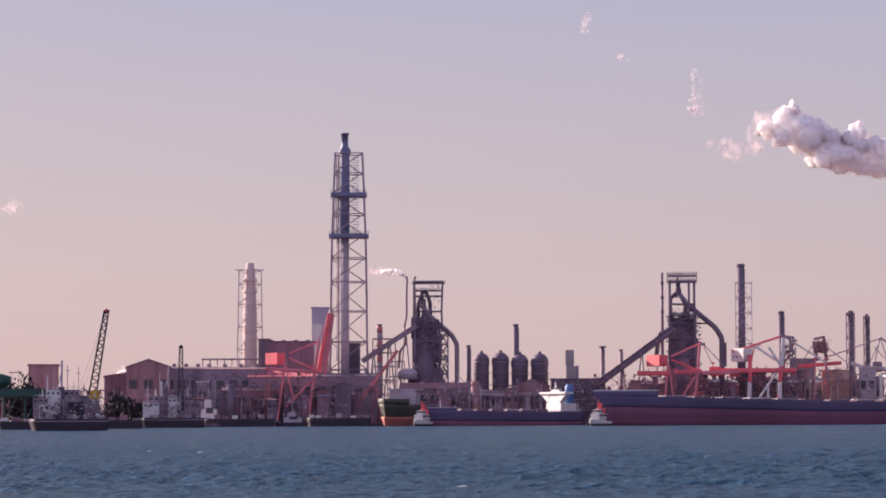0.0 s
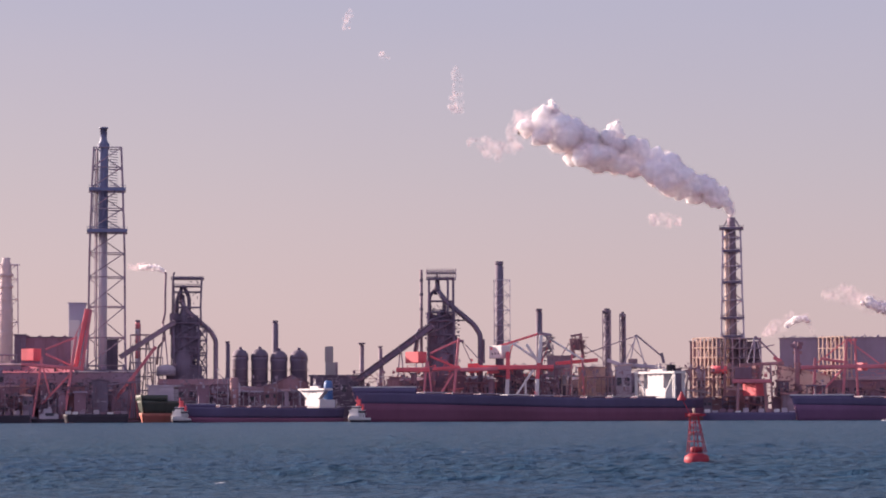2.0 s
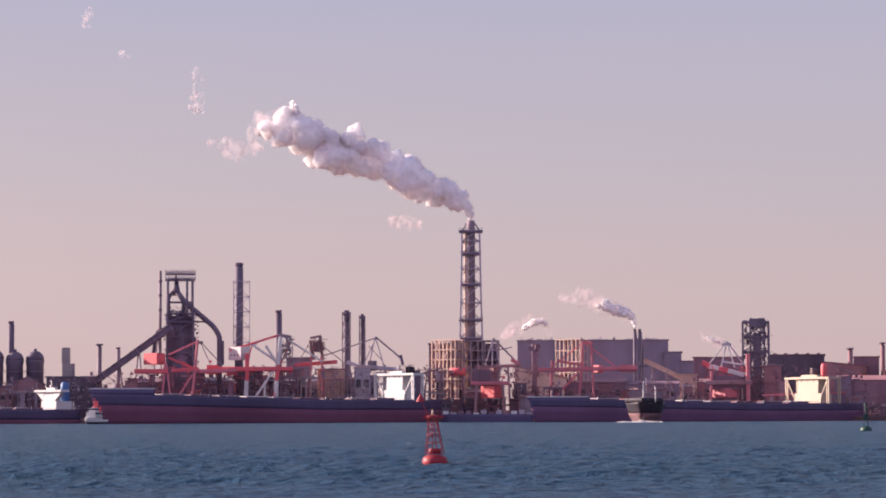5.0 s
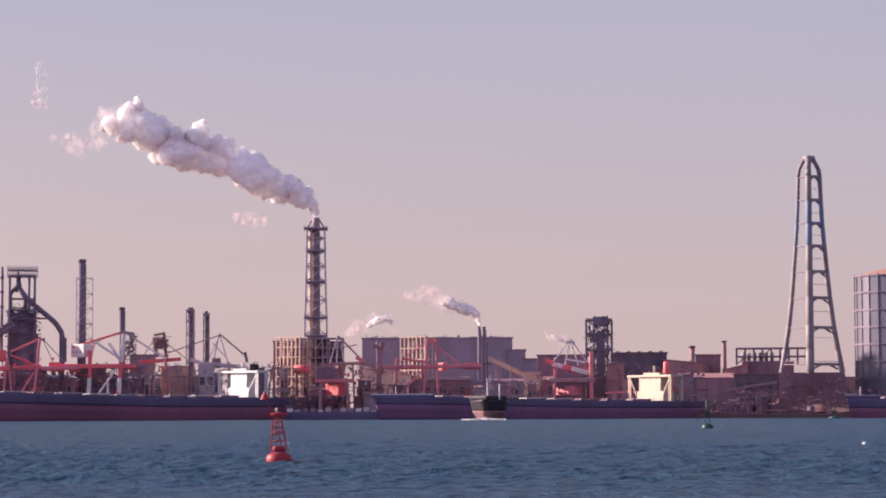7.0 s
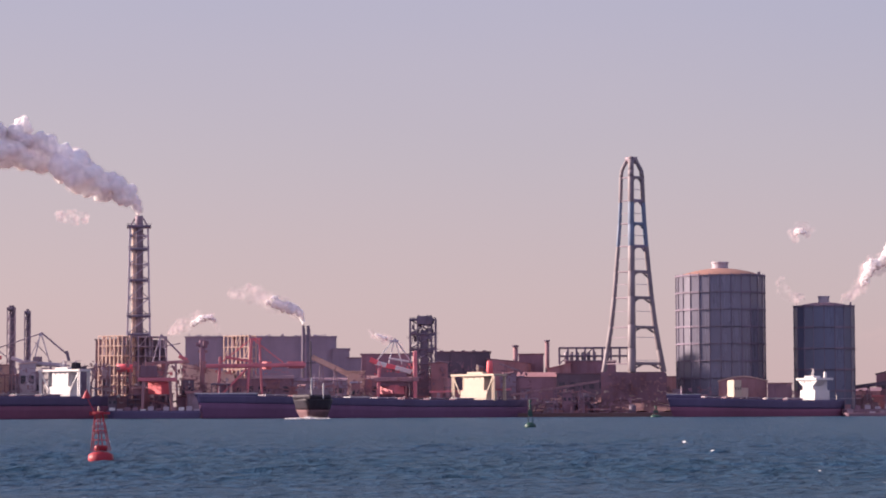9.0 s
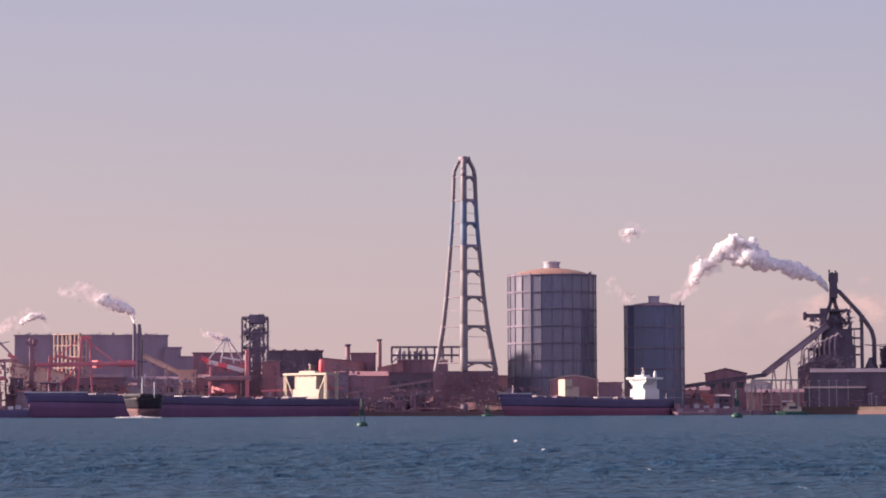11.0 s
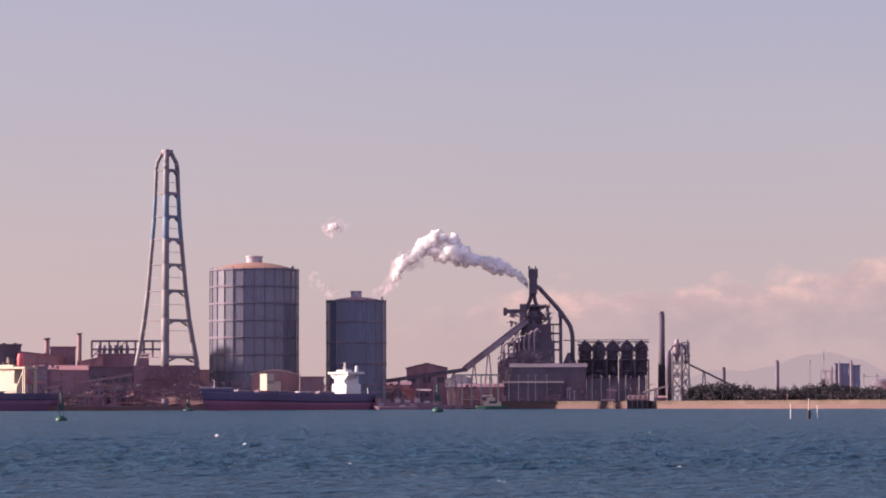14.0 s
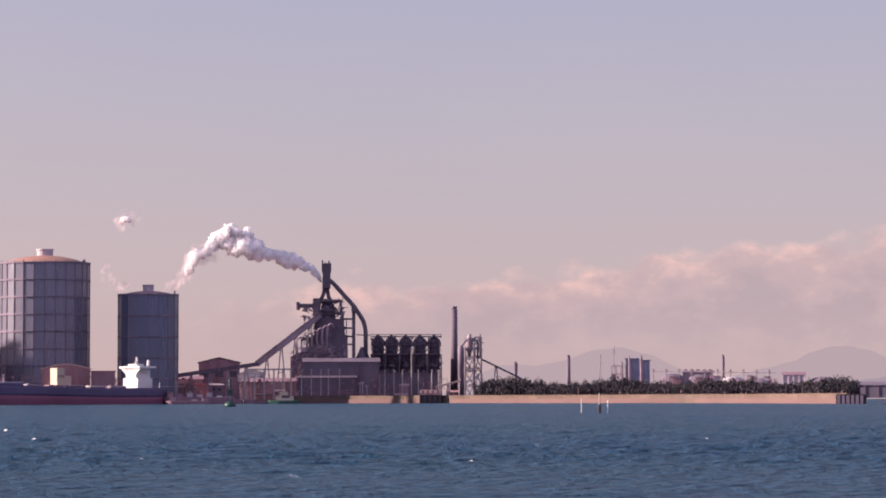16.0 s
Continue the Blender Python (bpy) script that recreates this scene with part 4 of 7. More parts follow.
def furnace_one():
    s = Spot("A", 752, 2029)
    ob = thing("blast_furnace", s, "dark blast furnace with a head frame and bent downcomer pipe", "blast furnace")
    X, z, k, P = s.X, s.Z, s.scale, s.P
    part("furnace_shell", lathe([(22 * k, 0), (22 * k, z(640)), (15 * k, z(620)), (16 * k, z(600)), (10 * k, z(572)), (5 * k, z(556)), (3 * k, z(540)), (2 * k, z(530))], 28, X(752)), DARK, ob, "", True)
    lattice(ob, [(z(y), 22 * k, 18 * k, X(757)) for y in (680, 655, 630, 605, 580)], 1.6, DARK, 1.0, 1)
    lattice(ob, [(z(y), w * k, 13 * k, X(759)) for y, w in ((580, 24), (552, 23), (525, 24), (500, 25))], 1.5, DARK, 1.0, 0)
    for y, h in ((655, 27), (630, 26), (600, 26), (578, 25), (514, 26), (501, 29)):
        platform(ob, X(759), z(y), h * k, 13 * k, DARK, 1.0)
    for i in range(9):
        x = X(735 + 52 * i / 8)
        bar("rail_post", ob, (x, -13 * k, z(501)), (x, -13 * k, z(497)), 0.4, DARK)
    part("uptake", pipe([P(741, 580), P(741, 535), P(752, 512), P(762, 535), P(762, 580)], 3.4 * k), DARK, ob, "", True)
    part("uptake", pipe([P(748, 545, 6), P(748, 516, 6)], 3.0 * k), DARK, ob, "", True)
    part("downcomer", pipe([P(747, 540), P(757, 556), P(800, 594), P(809, 610), P(809, 655), P(809, 715)], 4.2 * k), IRON, ob, "", True)
    part("bleeder_pipe", pipe([P(716, 580), P(720, 560), P(720, 520), P(721, 492), P(717, 489)], 2.0 * k), IRON, ob, "", True)
    part("bleeder_pipe", pipe([P(733, 580), P(733, 505), P(735, 491), P(737, 492)], 1.8 * k), DARK, ob, "", True)
    part("gas_main", pipe([P(716, 580, 4), P(720, 606, 4), P(708, 622, 4), P(706, 652, 4)], 2.2 * k), IRON, ob, "", True)
    block("cast_house", ob, DARK, X(722), X(785), -8, 30, 0, z(655))
    block("charge_house", ob, DARK, X(728), X(745), -6, 10, z(600), z(562), "", 0.5)
    block("charging_deck", ob, DARK, X(730), X(782), -6, 22, z(642), z(592), "", 0.5)
    block("charging_deck", ob, DARK, X(737), X(778), -4, 16, z(592), z(566), "", 0.5)
    # pale grey paint alone makes this window look lit
    block("lit_window", ob, GREY, X(774), X(780), -13.5 * k, -13 * k, z(595), z(585))
    steelwork(ob, X(738), X(776), z(690), z(570), -16 * k, -13 * k, 260, DARK, 31, 2.2)
    steelwork(ob, X(738), X(778), z(690), z(566), -13 * k, 10 * k, 160, IRON, 32, 2.0)
    steelwork(ob, X(742), X(778), z(556), z(505), -12 * k, 12 * k, 24, DARK, 33, 1.2)
    # stair and pipe tower on the downcomer's side
    lattice(ob, [(z(y), 8 * k, 7 * k, X(785)) for y in (715, 690, 662, 636, 610, 586)], 1.1, DARK, 0.8, 2)
    for y in (662, 636, 610, 586):
        platform(ob, X(785), z(y), 9 * k, 8 * k, DARK, 0.8)
    steelwork(ob, X(776), X(794), z(700), z(590), -8 * k, 6 * k, 90, IRON, 40, 1.8)
    return ob


def furnace_two():
    s = Spot("A", 1206, 1992)
    ob = thing("blast_furnace", s, "dark blast furnace with a tall open head frame and crooked downcomer", "blast furnace")
    X, z, k, P = s.X, s.Z, s.scale, s.P
    part("furnace_shell", lathe([(21 * k, 0), (21 * k, z(640)), (15 * k, z(622)), (15 * k, z(600)), (11 * k, z(576)), (7 * k, z(562)), (3 * k, z(554))], 28, X(1208)), DARK, ob, "", True)
    lattice(ob, [(z(y), 23 * k, 18 * k, X(1208)) for y in (690, 660, 630, 600, 575, 560)], 1.8, DARK, 1.0, 1)
    lattice(ob, [(z(y), 21.5 * k, 12 * k, X(1208)) for y in (575, 540, 500)], 1.9, DARK, 1.1, 0)
    bar("frame_post", ob, P(1220, 570, -12 * k), P(1220, 498, -12 * k), 1.8, DARK)
    for y, h in ((650, 27), (625, 26), (600, 25), (575, 24), (558, 17), (500, 26), (489, 26)):
        platform(ob, X(1208), z(y), h * k, 13 * k, DARK, 1.0)
    for i in range(12):
        x = X(1183 + 51 * i / 11)
        bar("rail_post", ob, (x, -13 * k, z(500)), (x, -13 * k, z(483)), 0.7, IRON)
    part("uptake", pipe([P(1188, 600), P(1187, 530), P(1201, 516), P(1202, 500)], 3.6 * k), DARK, ob, "", True)
    part("uptake", pipe([P(1201, 500), P(1203, 520), P(1214, 535), P(1214, 575)], 3.6 * k), DARK, ob, "", True)
    part("uptake_head", lathe([(5.5 * k, z(528)), (6 * k, z(515)), (3 * k, z(505)), (1.6 * k, z(492)), (1.2 * k, z(490))], 18, X(1201)), DARK, ob, "", True)
    part("downcomer", pipe([P(1203, 522, -4), P(1216, 540, -4), P(1266, 582, -4), P(1277, 600, -4), P(1277, 645, -4), P(1277, 705, -4)], 4.6 * k), DARK, ob, "", True)
    part("bleeder_pipe", pipe([P(1173, 640), P(1173, 484)], 2.6 * k), IRON, ob, "", True)
    for y in (505, 530, 556):
        part("pipe_collar", lathe([(3.4 * k, z(y)), (3.4 * k, z(y) + 2)], 14, X(1173)), DARK, ob)
    part("gas_main", pipe([P(1186, 585, 3), P(1168, 590, 3), P(1164, 604, 3), P(1160, 640, 3)], 3.2 * k), DARK, ob, "", True)
    block("hoist_house", ob, DARK, X(1279), X(1285), -4, 6, z(650), z(608))
    block("cast_house", ob, MAROON, X(1178), X(1240), -8, 40, 0, z(655))
    block("charging_deck", ob, DARK, X(1184), X(1236), -6, 22, z(650), z(602), "", 0.5)
    block("charging_deck", ob, DARK, X(1188), X(1230), -4, 16, z(602), z(564), "", 0.5)
    bar("tie_girder", ob, P(1232, 574), P(1262, 574), 1.2, DARK)
    steelwork(ob, X(1180), X(1240), z(690), z(556), -16 * k, -13 * k, 220, DARK, 34, 1.8)
    steelwork(ob, X(1180), X(1240), z(690), z(560), -13 * k, 10 * k, 140, DARK, 35, 1.8)
    steelwork(ob, X(1190), X(1228), z(562), z(548), -12 * k, 12 * k, 40, DARK, 36, 1.2)
    return ob


def furnace_three():
    s = Spot("D", 856, 2085)
    ob = thing("blast_furnace", s, "soot-dark blast furnace with a slender top and long slanting downcomer", "blast furnace")
    X, z, k, P = s.X, s.Z, s.scale, s.P
    part("furnace_shell", lathe([(34 * k, 0), (30 * k, z(640)), (22 * k, z(612)), (16 * k, z(580)), (11 * k, z(560)), (7 * k, z(546)), (3 * k, z(536))], 28, X(852)), SOOT, ob, "", True)
    lattice(ob, [(z(y), w * k, 14 * k, X(858)) for y, w in ((690, 26), (650, 26), (620, 26), (590, 25), (562, 22), (540, 20))], 1.7, SOOT, 1.0, 1)
    for y, h in ((640, 32), (612, 29), (588, 28), (562, 26), (540, 19)):
        platform(ob, X(858), z(y), h * k, 14 * k, SOOT, 1.0)
    part("uptake", pipe([P(838, 575), P(838, 550), P(849, 525), P(849, 500)], 3.4 * k), SOOT, ob, "", True)
    part("uptake", pipe([P(866, 575), P(864, 550), P(855, 528), P(854, 500)], 3.4 * k), SOOT, ob, "", True)
    block("head_house", ob, SOOT, X(846), X(860), -5, 5, z(518), z(474), "", 0.4)
    for x, y in ((846, 468), (851, 472), (857, 469), (860, 473)):
        bar("bleeder_stub", ob, P(x, 490), P(x, y), 1.3, SOOT)
    part("downcomer", pipe([P(855, 502, -3), P(864, 508, -3), P(900, 548, -3), P(918, 575, -3), P(922, 592, -3), P(922, 648, -3)], 3.8 * k), SOOT, ob, "", True)
    part("dust_catcher", lathe([(4 * k, z(690)), (12 * k, z(675)), (12 * k, z(640)), (4 * k, z(622))], 20, X(917)), SOOT, ob, "", True)
    bar("support_tower", ob, P(901, 700), P(901, 550), 6 * k, SOOT)
    block("junction_box", ob, SOOT, X(897), X(906), -5, 5, z(560), z(548), "", 0.4)
    for y in (572, 588, 603, 617):
        bar("walkway", ob, P(880, y), P(901, y), 1.4, SOOT)
        bar("walkway_post", ob, P(888, y), P(888, y + 16), 0.8, SOOT)
    bar("tie_pipe", ob, P(906, 600), P(930, 601), 0.8, SOOT)
    block("furnace_house", ob, SOOT, X(822), X(890), -10, 20, z(652), z(604), "", 0.5)
    block("furnace_house", ob, SOOT, X(832), X(884), -8, 14, z(604), z(572), "", 0.5)
    block("charging_bridge", ob, SOOT, X(800), X(840), -4, 4, z(552), z(545))
    block("bridge_head", ob, SOOT, X(800), X(806), -5, 5, z(556), z(542), "", 0.4)
    block("bridge_hoist", ob, IRON, X(812), X(820), -4, 4, z(559), z(552))
    block("charge_house", ob, SOOT, X(829), X(842), -8, 8, z(575), z(536), "", 0.4)
    part("cast_house", slab([(X(790), 0), (X(790), z(640)), (X(838), z(616)), (X(880), z(634)), (X(880), 0)], -20, 20), SOOT, ob)
    steelwork(ob, X(812), X(884), z(660), z(552), -17 * k, -14 * k, 280, SOOT, 37)
    steelwork(ob, X(790), X(890), z(700), z(620), -24, -20, 200, IRON, 38)
    steelwork(ob, X(836), X(884), z(560), z(535), -12 * k, 12 * k, 60, SOOT, 39, 2.0)
    for i in range(7):
        part("bent_duct", pipe([P(800 + 9 * i, 640, -18), P(800 + 9 * i, 612 - 4 * i, -18), P(806 + 9 * i, 604 - 4 * i, -18), P(812 + 9 * i, 612 - 4 * i, -18)], 1.5 * k, 10), IRON, ob, "", True)
    return ob


furnace_one()
furnace_two()
furnace_three()
gallery("A", 642, 640, 738, 578, 2023, 8, IRON, "inclined grey conveyor gallery rising to the furnace", 3, 8)
gallery("A", 1046, 690, 1192, 584, 1976, 11, DARK, "long dark conveyor gallery climbing to the furnace top", 4, 9)
gallery("D", 730, 652, 842, 566, 2072, 10, IRON, "long dark conveyor gallery climbing to the furnace top", 4, 9)
gallery("D", 592, 672, 735, 652, 2027, 6, SOOT, "low dark conveyor gallery from the stock house", 4, 7)


def hot_stove(station, x, top, width, dist, label, group, material=DARK, neck=0.94):
    """A domed stove with its shell, dome, hoops and a pipe stub."""
    s = Spot(station, x, dist)
    ob = thing("hot_stove", s, label, "hot stove", group)
    r, z1 = width / 2 * s.scale, s.Z(top)
    part("shell", lathe([(r * neck, 0), (r * neck, z1 - r * 1.5), (r, z1 - r * 1.3), (r, z1 - r)], 24), material, ob, "", True)
    part("dome", lathe([(r * math.cos(a), z1 - r + r * math.sin(a)) for a in [k * math.pi / 16 for k in range(8)]] + [(r * 0.2, z1), (r * 0.2, z1 + 1.6), (0.1, z1 + 1.6)], 24), material, ob, "", True)
    for f in (0.35, 0.6, 0.8):
        part("gallery_ring", lathe([(r * 1.0, (z1 - r) * f), (r * 1.1, (z1 - r) * f), (r * 1.1, (z1 - r) * f + 0.6), (r, (z1 - r) * f + 0.6)], 24), IRON, ob)
    part("hot_blast_pipe", pipe([(r * 0.5, -r * 0.9, z1 * 0.45), (r * 0.5, -r * 1.25, z1 * 0.45), (r * 0.5, -r * 1.25, 0)], r * 0.12, 10), IRON, ob)
    return ob


for x, top, w in ((852, 625, 29), (886, 624, 31), (920, 627, 31), (955, 626, 32)):
    hot_stove("A", x, top, w, 2052, "dark domed hot stove of riveted steel", "furnace stoves one")
for x in (944, 968, 993, 1018, 1043):
    st = hot_stove("D", x, 603, 25, 2091, "dark hot stove with a bulging head", "furnace stoves three", material=SOOT, neck=0.8)
    s = Spot("D", x, 2091)
    k = s.scale
    for sx in (-1, 1):
        part("gas_pipe", pipe([(sx * 9 * k, -13 * k, s.Z(660)), (sx * 9 * k, -13 * k, s.Z(612)), (sx * 4 * k, -13 * k, s.Z(604))], 1.6 * k, 10), SOOT, st, "", True)
    platform(st, 0, s.Z(602), 13.5 * k, 10 * k, SOOT, 0.8, 1.3)
    platform(st, 0, s.Z(626), 12.5 * k, 12 * k, SOOT, 0.8, 1.3)
    steelwork(st, -12 * k, 12 * k, s.Z(690), s.Z(604), -15 * k, -12 * k, 70, SOOT, int(x), 2.0)
frame_building("D", 932, 1056, 634, 2081, 5, 2, SOOT, "dark open frame carrying the stove platform", 26, None, 0.9, SOOT, "stove_frame")
shed("D", 932, 1053, 636, 2112, SOOT, SOOT, "dark valve house behind the stoves", "flat", 16, bays=4)
s = Spot("A", 1012, 2041)
ob = thing("silo_tower", s, "grey concrete silo tower with a stepped head", "silo")
block("shaft", ob, CONCRETE, s.X(1002), s.X(1020), 0, 10, 0, s.Z(648), "", 0.5)
block("head", ob, CONCRETE, s.X(1001), s.X(1016), 0, 9, s.Z(648), s.Z(620), "", 0.5)
block("lift_shaft", ob, IRON, s.X(1016), s.X(1024), 1, 9, 0, s.Z(648))


# ---- works buildings ----
# west: mills behind the small-craft harbour
shed("A", 52, 104, 648, 1953, BROWN, ROSE, "rusty brown cubic works building", "flat", 40, bays=6)
shed("A", 225, 302, 638, 1972, BROWN, DARK, "rust-brown gabled mill end with a dark roof", "gable", 120, 14, bays=5, windows=3)
shed("A", 186, 236, 660, 1991, MAROON, MAROON, "low dark shed beside the gabled mill", "left", 60, 8, bays=4)
shed("A", 298, 362, 648, 1991, SLATE, MAROON, "long dark rolling mill shed", "ridge", 90, 5, bays=7, windows=5, vents=3)
shed("A", 356, 470, 648, 1983, SLATE, MAROON, "long dark rolling mill shed under a pipe bridge", "ridge", 90, 6, bays=10, windows=8, vents=4)
pipe_rack("A", 360, 462, 637, 1979, 9, IRON, "grey pipe bridge carried on steel posts", 3, 648)
shed("A", 440, 560, 655, 1968, SLATE, PINK, "mill shed with a faded red roof", "ridge", 70, 12, bays=10, windows=8, vents=3)
shed("A", 470, 556, 606, 2029, MAROON, DARK, "dark stepped furnace building", "flat", 40, bays=6, vents=4)
shed("A", 458, 478, 602, 2021, DARK, DARK, "narrow dark hopper tower", "flat", 14, bays=2)
shed("A", 395, 505, 684, 1953, MAROON, MAROON, "low rusty shed near the wharf", "ridge", 40, 7, bays=9, windows=7)
shed("A", 560, 668, 660, 1966, SLATE, DARK, "long low dark purple shed", "ridge", 70, 6, bays=10, windows=8, vents=3)
shed("A", 552, 582, 546, 2086, PALEBLUE, PALEBLUE, "tall blue-grey block with a pale side", "flat", 30, bays=3)
# White panel added: the block's lit, sky-pale lower face put into its colour.
s = Spot("A", 567, 2080)
ob = thing("lit_face_panel", s, "added white panel for the pale lit face of the blue-grey block", "cladding screen")
block("screen", ob, WHITE, s.X(553), s.X(571), 0, 3, 0, s.Z(575), "", 0.3)
block("screen_edge", ob, PALEBLUE, s.X(571), s.X(574), -0.5, 3, 0, s.Z(574))
shed("A", 606, 638, 610, 2021, DARK, DARK, "dark blue-grey building at the tower's foot", "flat", 25, bays=4)
shed("A", 710, 830, 677, 1991, MAROON, ROSE, "long casting shed with a faded red roof", "ridge", 40, 10, bays=12, windows=10)
shed("A", 828, 980, 690, 2002, MAROON, BROWN, "low dark stock house below the stoves", "ridge", 40, 8, bays=12, windows=10, vents=4)
shed("A", 912, 972, 672, 2010, BROWN, MAROON, "rusty gabled shed below the stoves", "gable", 40, 14, bays=5)
shed("A", 975, 1062, 672, 1995, SOOT, DARK, "low dark works shed", "flat", 50, bays=8, windows=6)
tank("A", 722, 653, 34, 2017, GREY, "low pale domed tank beside the furnace", 672, 0.5)
pipe_rack("A", 720, 1005, 700, 1996, 30, GREY, "long pale pipe rack in front of the furnace", 3, None, 0.9)
for x in (783, 848, 913):
    tank("A", x, 684, 9, 1994, GREY, "slim grey vertical vessel", None, 1.0, "vessel", "slim vessels")
frame_building("A", 660, 700, 600, 2021, 3, 6, IRON, "open steel stair and pipe tower", 14, None, 0.8)
frame_building("A", 690, 716, 640, 2017, 2, 4, IRON, "small open steel pipe tower", 10, None, 0.7, DARK)
# centre: behind the ore berth
for x0, x1, y, m, r, f in ((1060, 1130, 690, MAROON, DARK, "ridge"), (1120, 1200, 674, DARK, MAROON, "ridge"), (1196, 1252, 660, DARK, DARK, "flat"), (1248, 1312, 671, SLATE, GREY, "ridge"), (1308, 1348, 662, DARK, MAROON, "flat"), (1344, 1410, 672, SLATE, DARK, "ridge")):
    shed("A", x0, x1, y, 2004, m, r, "dark rusty sinter plant building", f, 40, 6, bays=7, windows=6, vents=2)
shed("B", 640, 760, 662, 2023, SLATE, DARK, "dark ore handling building", "ridge", 50, 7, bays=9, windows=7, vents=3)
shed("B", 755, 803, 648, 1995, TAN, BROWN, "tan clad crusher house", "flat", 25, bays=4)
shed("B", 800, 862, 658, 2032, DARK, MAROON, "rusty screening house near the berth", "left", 40, 8, bays=5, windows=4)
shed("B", 700, 742, 628, 2050, IRON, IRON, "grey transfer house on the conveyor line", "flat", 20, bays=3)
frame_building("B", 948, 1002, 596, 2113, 6, 8, TAN, "tan open steel boiler frame lit by the sun", 30, None, 1.0, IRON, turn=-36)
frame_building("B", 1002, 1076, 597, 2118, 6, 8, IRON, "dark open steel boiler frame with ducts", 30, None, 1.1, DARK)
shed("B", 952, 1001, 603, 2142, MAROON, DARK, "dark boiler casing behind the tan frame", "flat", 14, bays=4)
shed("B", 1004, 1074, 604, 2152, SLATE, DARK, "dark boiler house behind the open frame", "flat", 14, bays=4)
shed("B", 1110, 1376, 597, 2286, SLATE, SLATE, "huge blue-grey sinter building", "flat", 80, bays=16, vents=7)
s = Spot("B", 1243, 2300)
ob = thing("roof_plant", s, "dark fans and ducts along the sinter building's roof", "roof plant", kind="stuff")
steelwork(ob, s.X(1114), s.X(1372), s.Z(598), s.Z(592), 4, 50, 110, SLATE, 93, 2.2)
shed("B", 1370, 1401, 618, 2281, SLATE, SLATE, "lower blue-grey annexe of the sinter building", "flat", 60, bays=3)
shed("B", 1398, 1440, 634, 2281, SLATE, MAROON, "low dark annexe beside the conveyor", "flat", 60, bays=4)
frame_building("B", 1168, 1224, 595, 2086, 6, 7, TAN, "pale tan open frame above the berth", 18, None, 0.9, MAROON, turn=-36)
shed("B", 1104, 1196, 645, 2068, TAN, TAN, "tan shed with a slanting roof", "right", 30, 18, bays=6)
shed("B", 1190, 1300, 664, 2077, MAROON, BROWN, "dark low stock house", "ridge", 40, 6, bays=9, windows=7)
shed("B", 1296, 1420, 668, 2077, SLATE, MAROON, "long low blue-grey shed", "ridge", 40, 6, bays=9, windows=8)
shed("B", 1398, 1428, 658, 2009, TAN, TAN, "tan transfer tower at the conveyor's foot", "flat", 14, bays=2)
gallery("B", 1334, 632, 1418, 672, 2018, 8, TAN, "pale tan inclined conveyor gallery", 3, 6)
shed("B", 1432, 1560, 664, 2077, MAROON, BROWN, "dark rusty coke shed", "ridge", 40, 6, bays=9, windows=6)
# east of the centre
shed("C", 640, 726, 628, 2131, MAROON, MAROON, "dark coke works building", "flat", 40, bays=6)
shed("C", 772, 868, 624, 2131, SOOT, MAROON, "long dark coke oven building", "flat", 60, bays=9, vents=5)
shed("C", 862, 940, 636, 2122, BROWN, MAROON, "rust-brown screening house with a sloping roof", "right", 40, 8, bays=5)
shed("C", 918, 962, 628, 2141, MAROON, BROWN, "dark stepped bunker above the sheds", "flat", 30, bays=3)
shed("C", 890, 985, 659, 2086, MAROON, ROSE, "shed with a faded rose roof", "ridge", 30, 8, bays=7)
shed("C", 970, 1010, 644, 2104, BROWN, ROSE, "rusty coal bunker with slanted roof", "left", 24, 10, bays=3)
shed("C", 985, 1075, 662, 2077, SOOT, MAROON, "long dark low building", "flat", 40, bays=8, windows=6)
frame_building("C", 990, 1112, 616, 2113, 8, 2, DARK, "dark iron trestle with pale vessels beneath its deck", 20, 645, 1.5, None, "trestle")
for x in range(1002, 1062, 10):
    tank("C", x, 624, 6, 2118, GREY, "pale upright filter vessel in the trestle", 645, 0.6, "vessel", "filter vessels")
shed("C", 1000, 1090, 640, 2109, MAROON, IRON, "rusty deck house beneath the trestle", "flat", 20, bays=8)
shed("C", 1176, 1200, 668, 2041, BROWN, MAROON, "small rusty pump house", "flat", 14, bays=2)
shed("C", 1272, 1356, 668, 1935, BROWN, TAN, "low tan roofed quay shed", "arch", 20, 8, bays=6)
shed("C", 1358, 1400, 680, 1905, MAROON, BROWN, "small dark valve house", "flat", 18, bays=3)
shed("D", 628, 700, 641, 2168, MAROON, SOOT, "dark rusty gabled stock building", "gable", 40, 9, bays=6, windows=3)
shed("D", 575, 635, 672, 2142, BROWN, MAROON, "low rusty shed by the stock yard", "ridge", 30, 6, bays=5, windows=4)
shed("D", 560, 612, 690, 2091, PINK, ROSE, "row of red painted huts", "flat", 10, bays=5)
shed("D", 612, 648, 688, 2066, ROSE, PINK, "red painted hut near the seawall", "flat", 10, bays=3)
shed("D", 700, 745, 664, 2061, GREY, CONCRETE, "pale small hall with a curved roof", "arch", 16, 5, bays=4)
shed("D", 697, 735, 672, 2053, WHITE, WHITE, "white site office container", "flat", 8, foot=682)
shed("D", 812, 946, 640, 2046, SOOT, DARK, "dark cast house with a rusty roof edge", "ridge", 30, 7, bays=12)
shed("D", 800, 905, 672, 2042, SOOT, SOOT, "low dark building in front of the furnace", "ridge", 3, 3, bays=9)
shed("D", 946, 1050, 668, 2036, SOOT, SOOT, "low dark service building", "flat", 20, bays=10)
shed("D", 720, 800, 676, 2040, BROWN, MAROON, "low rust-brown stock house", "ridge", 24, 6, bays=7)
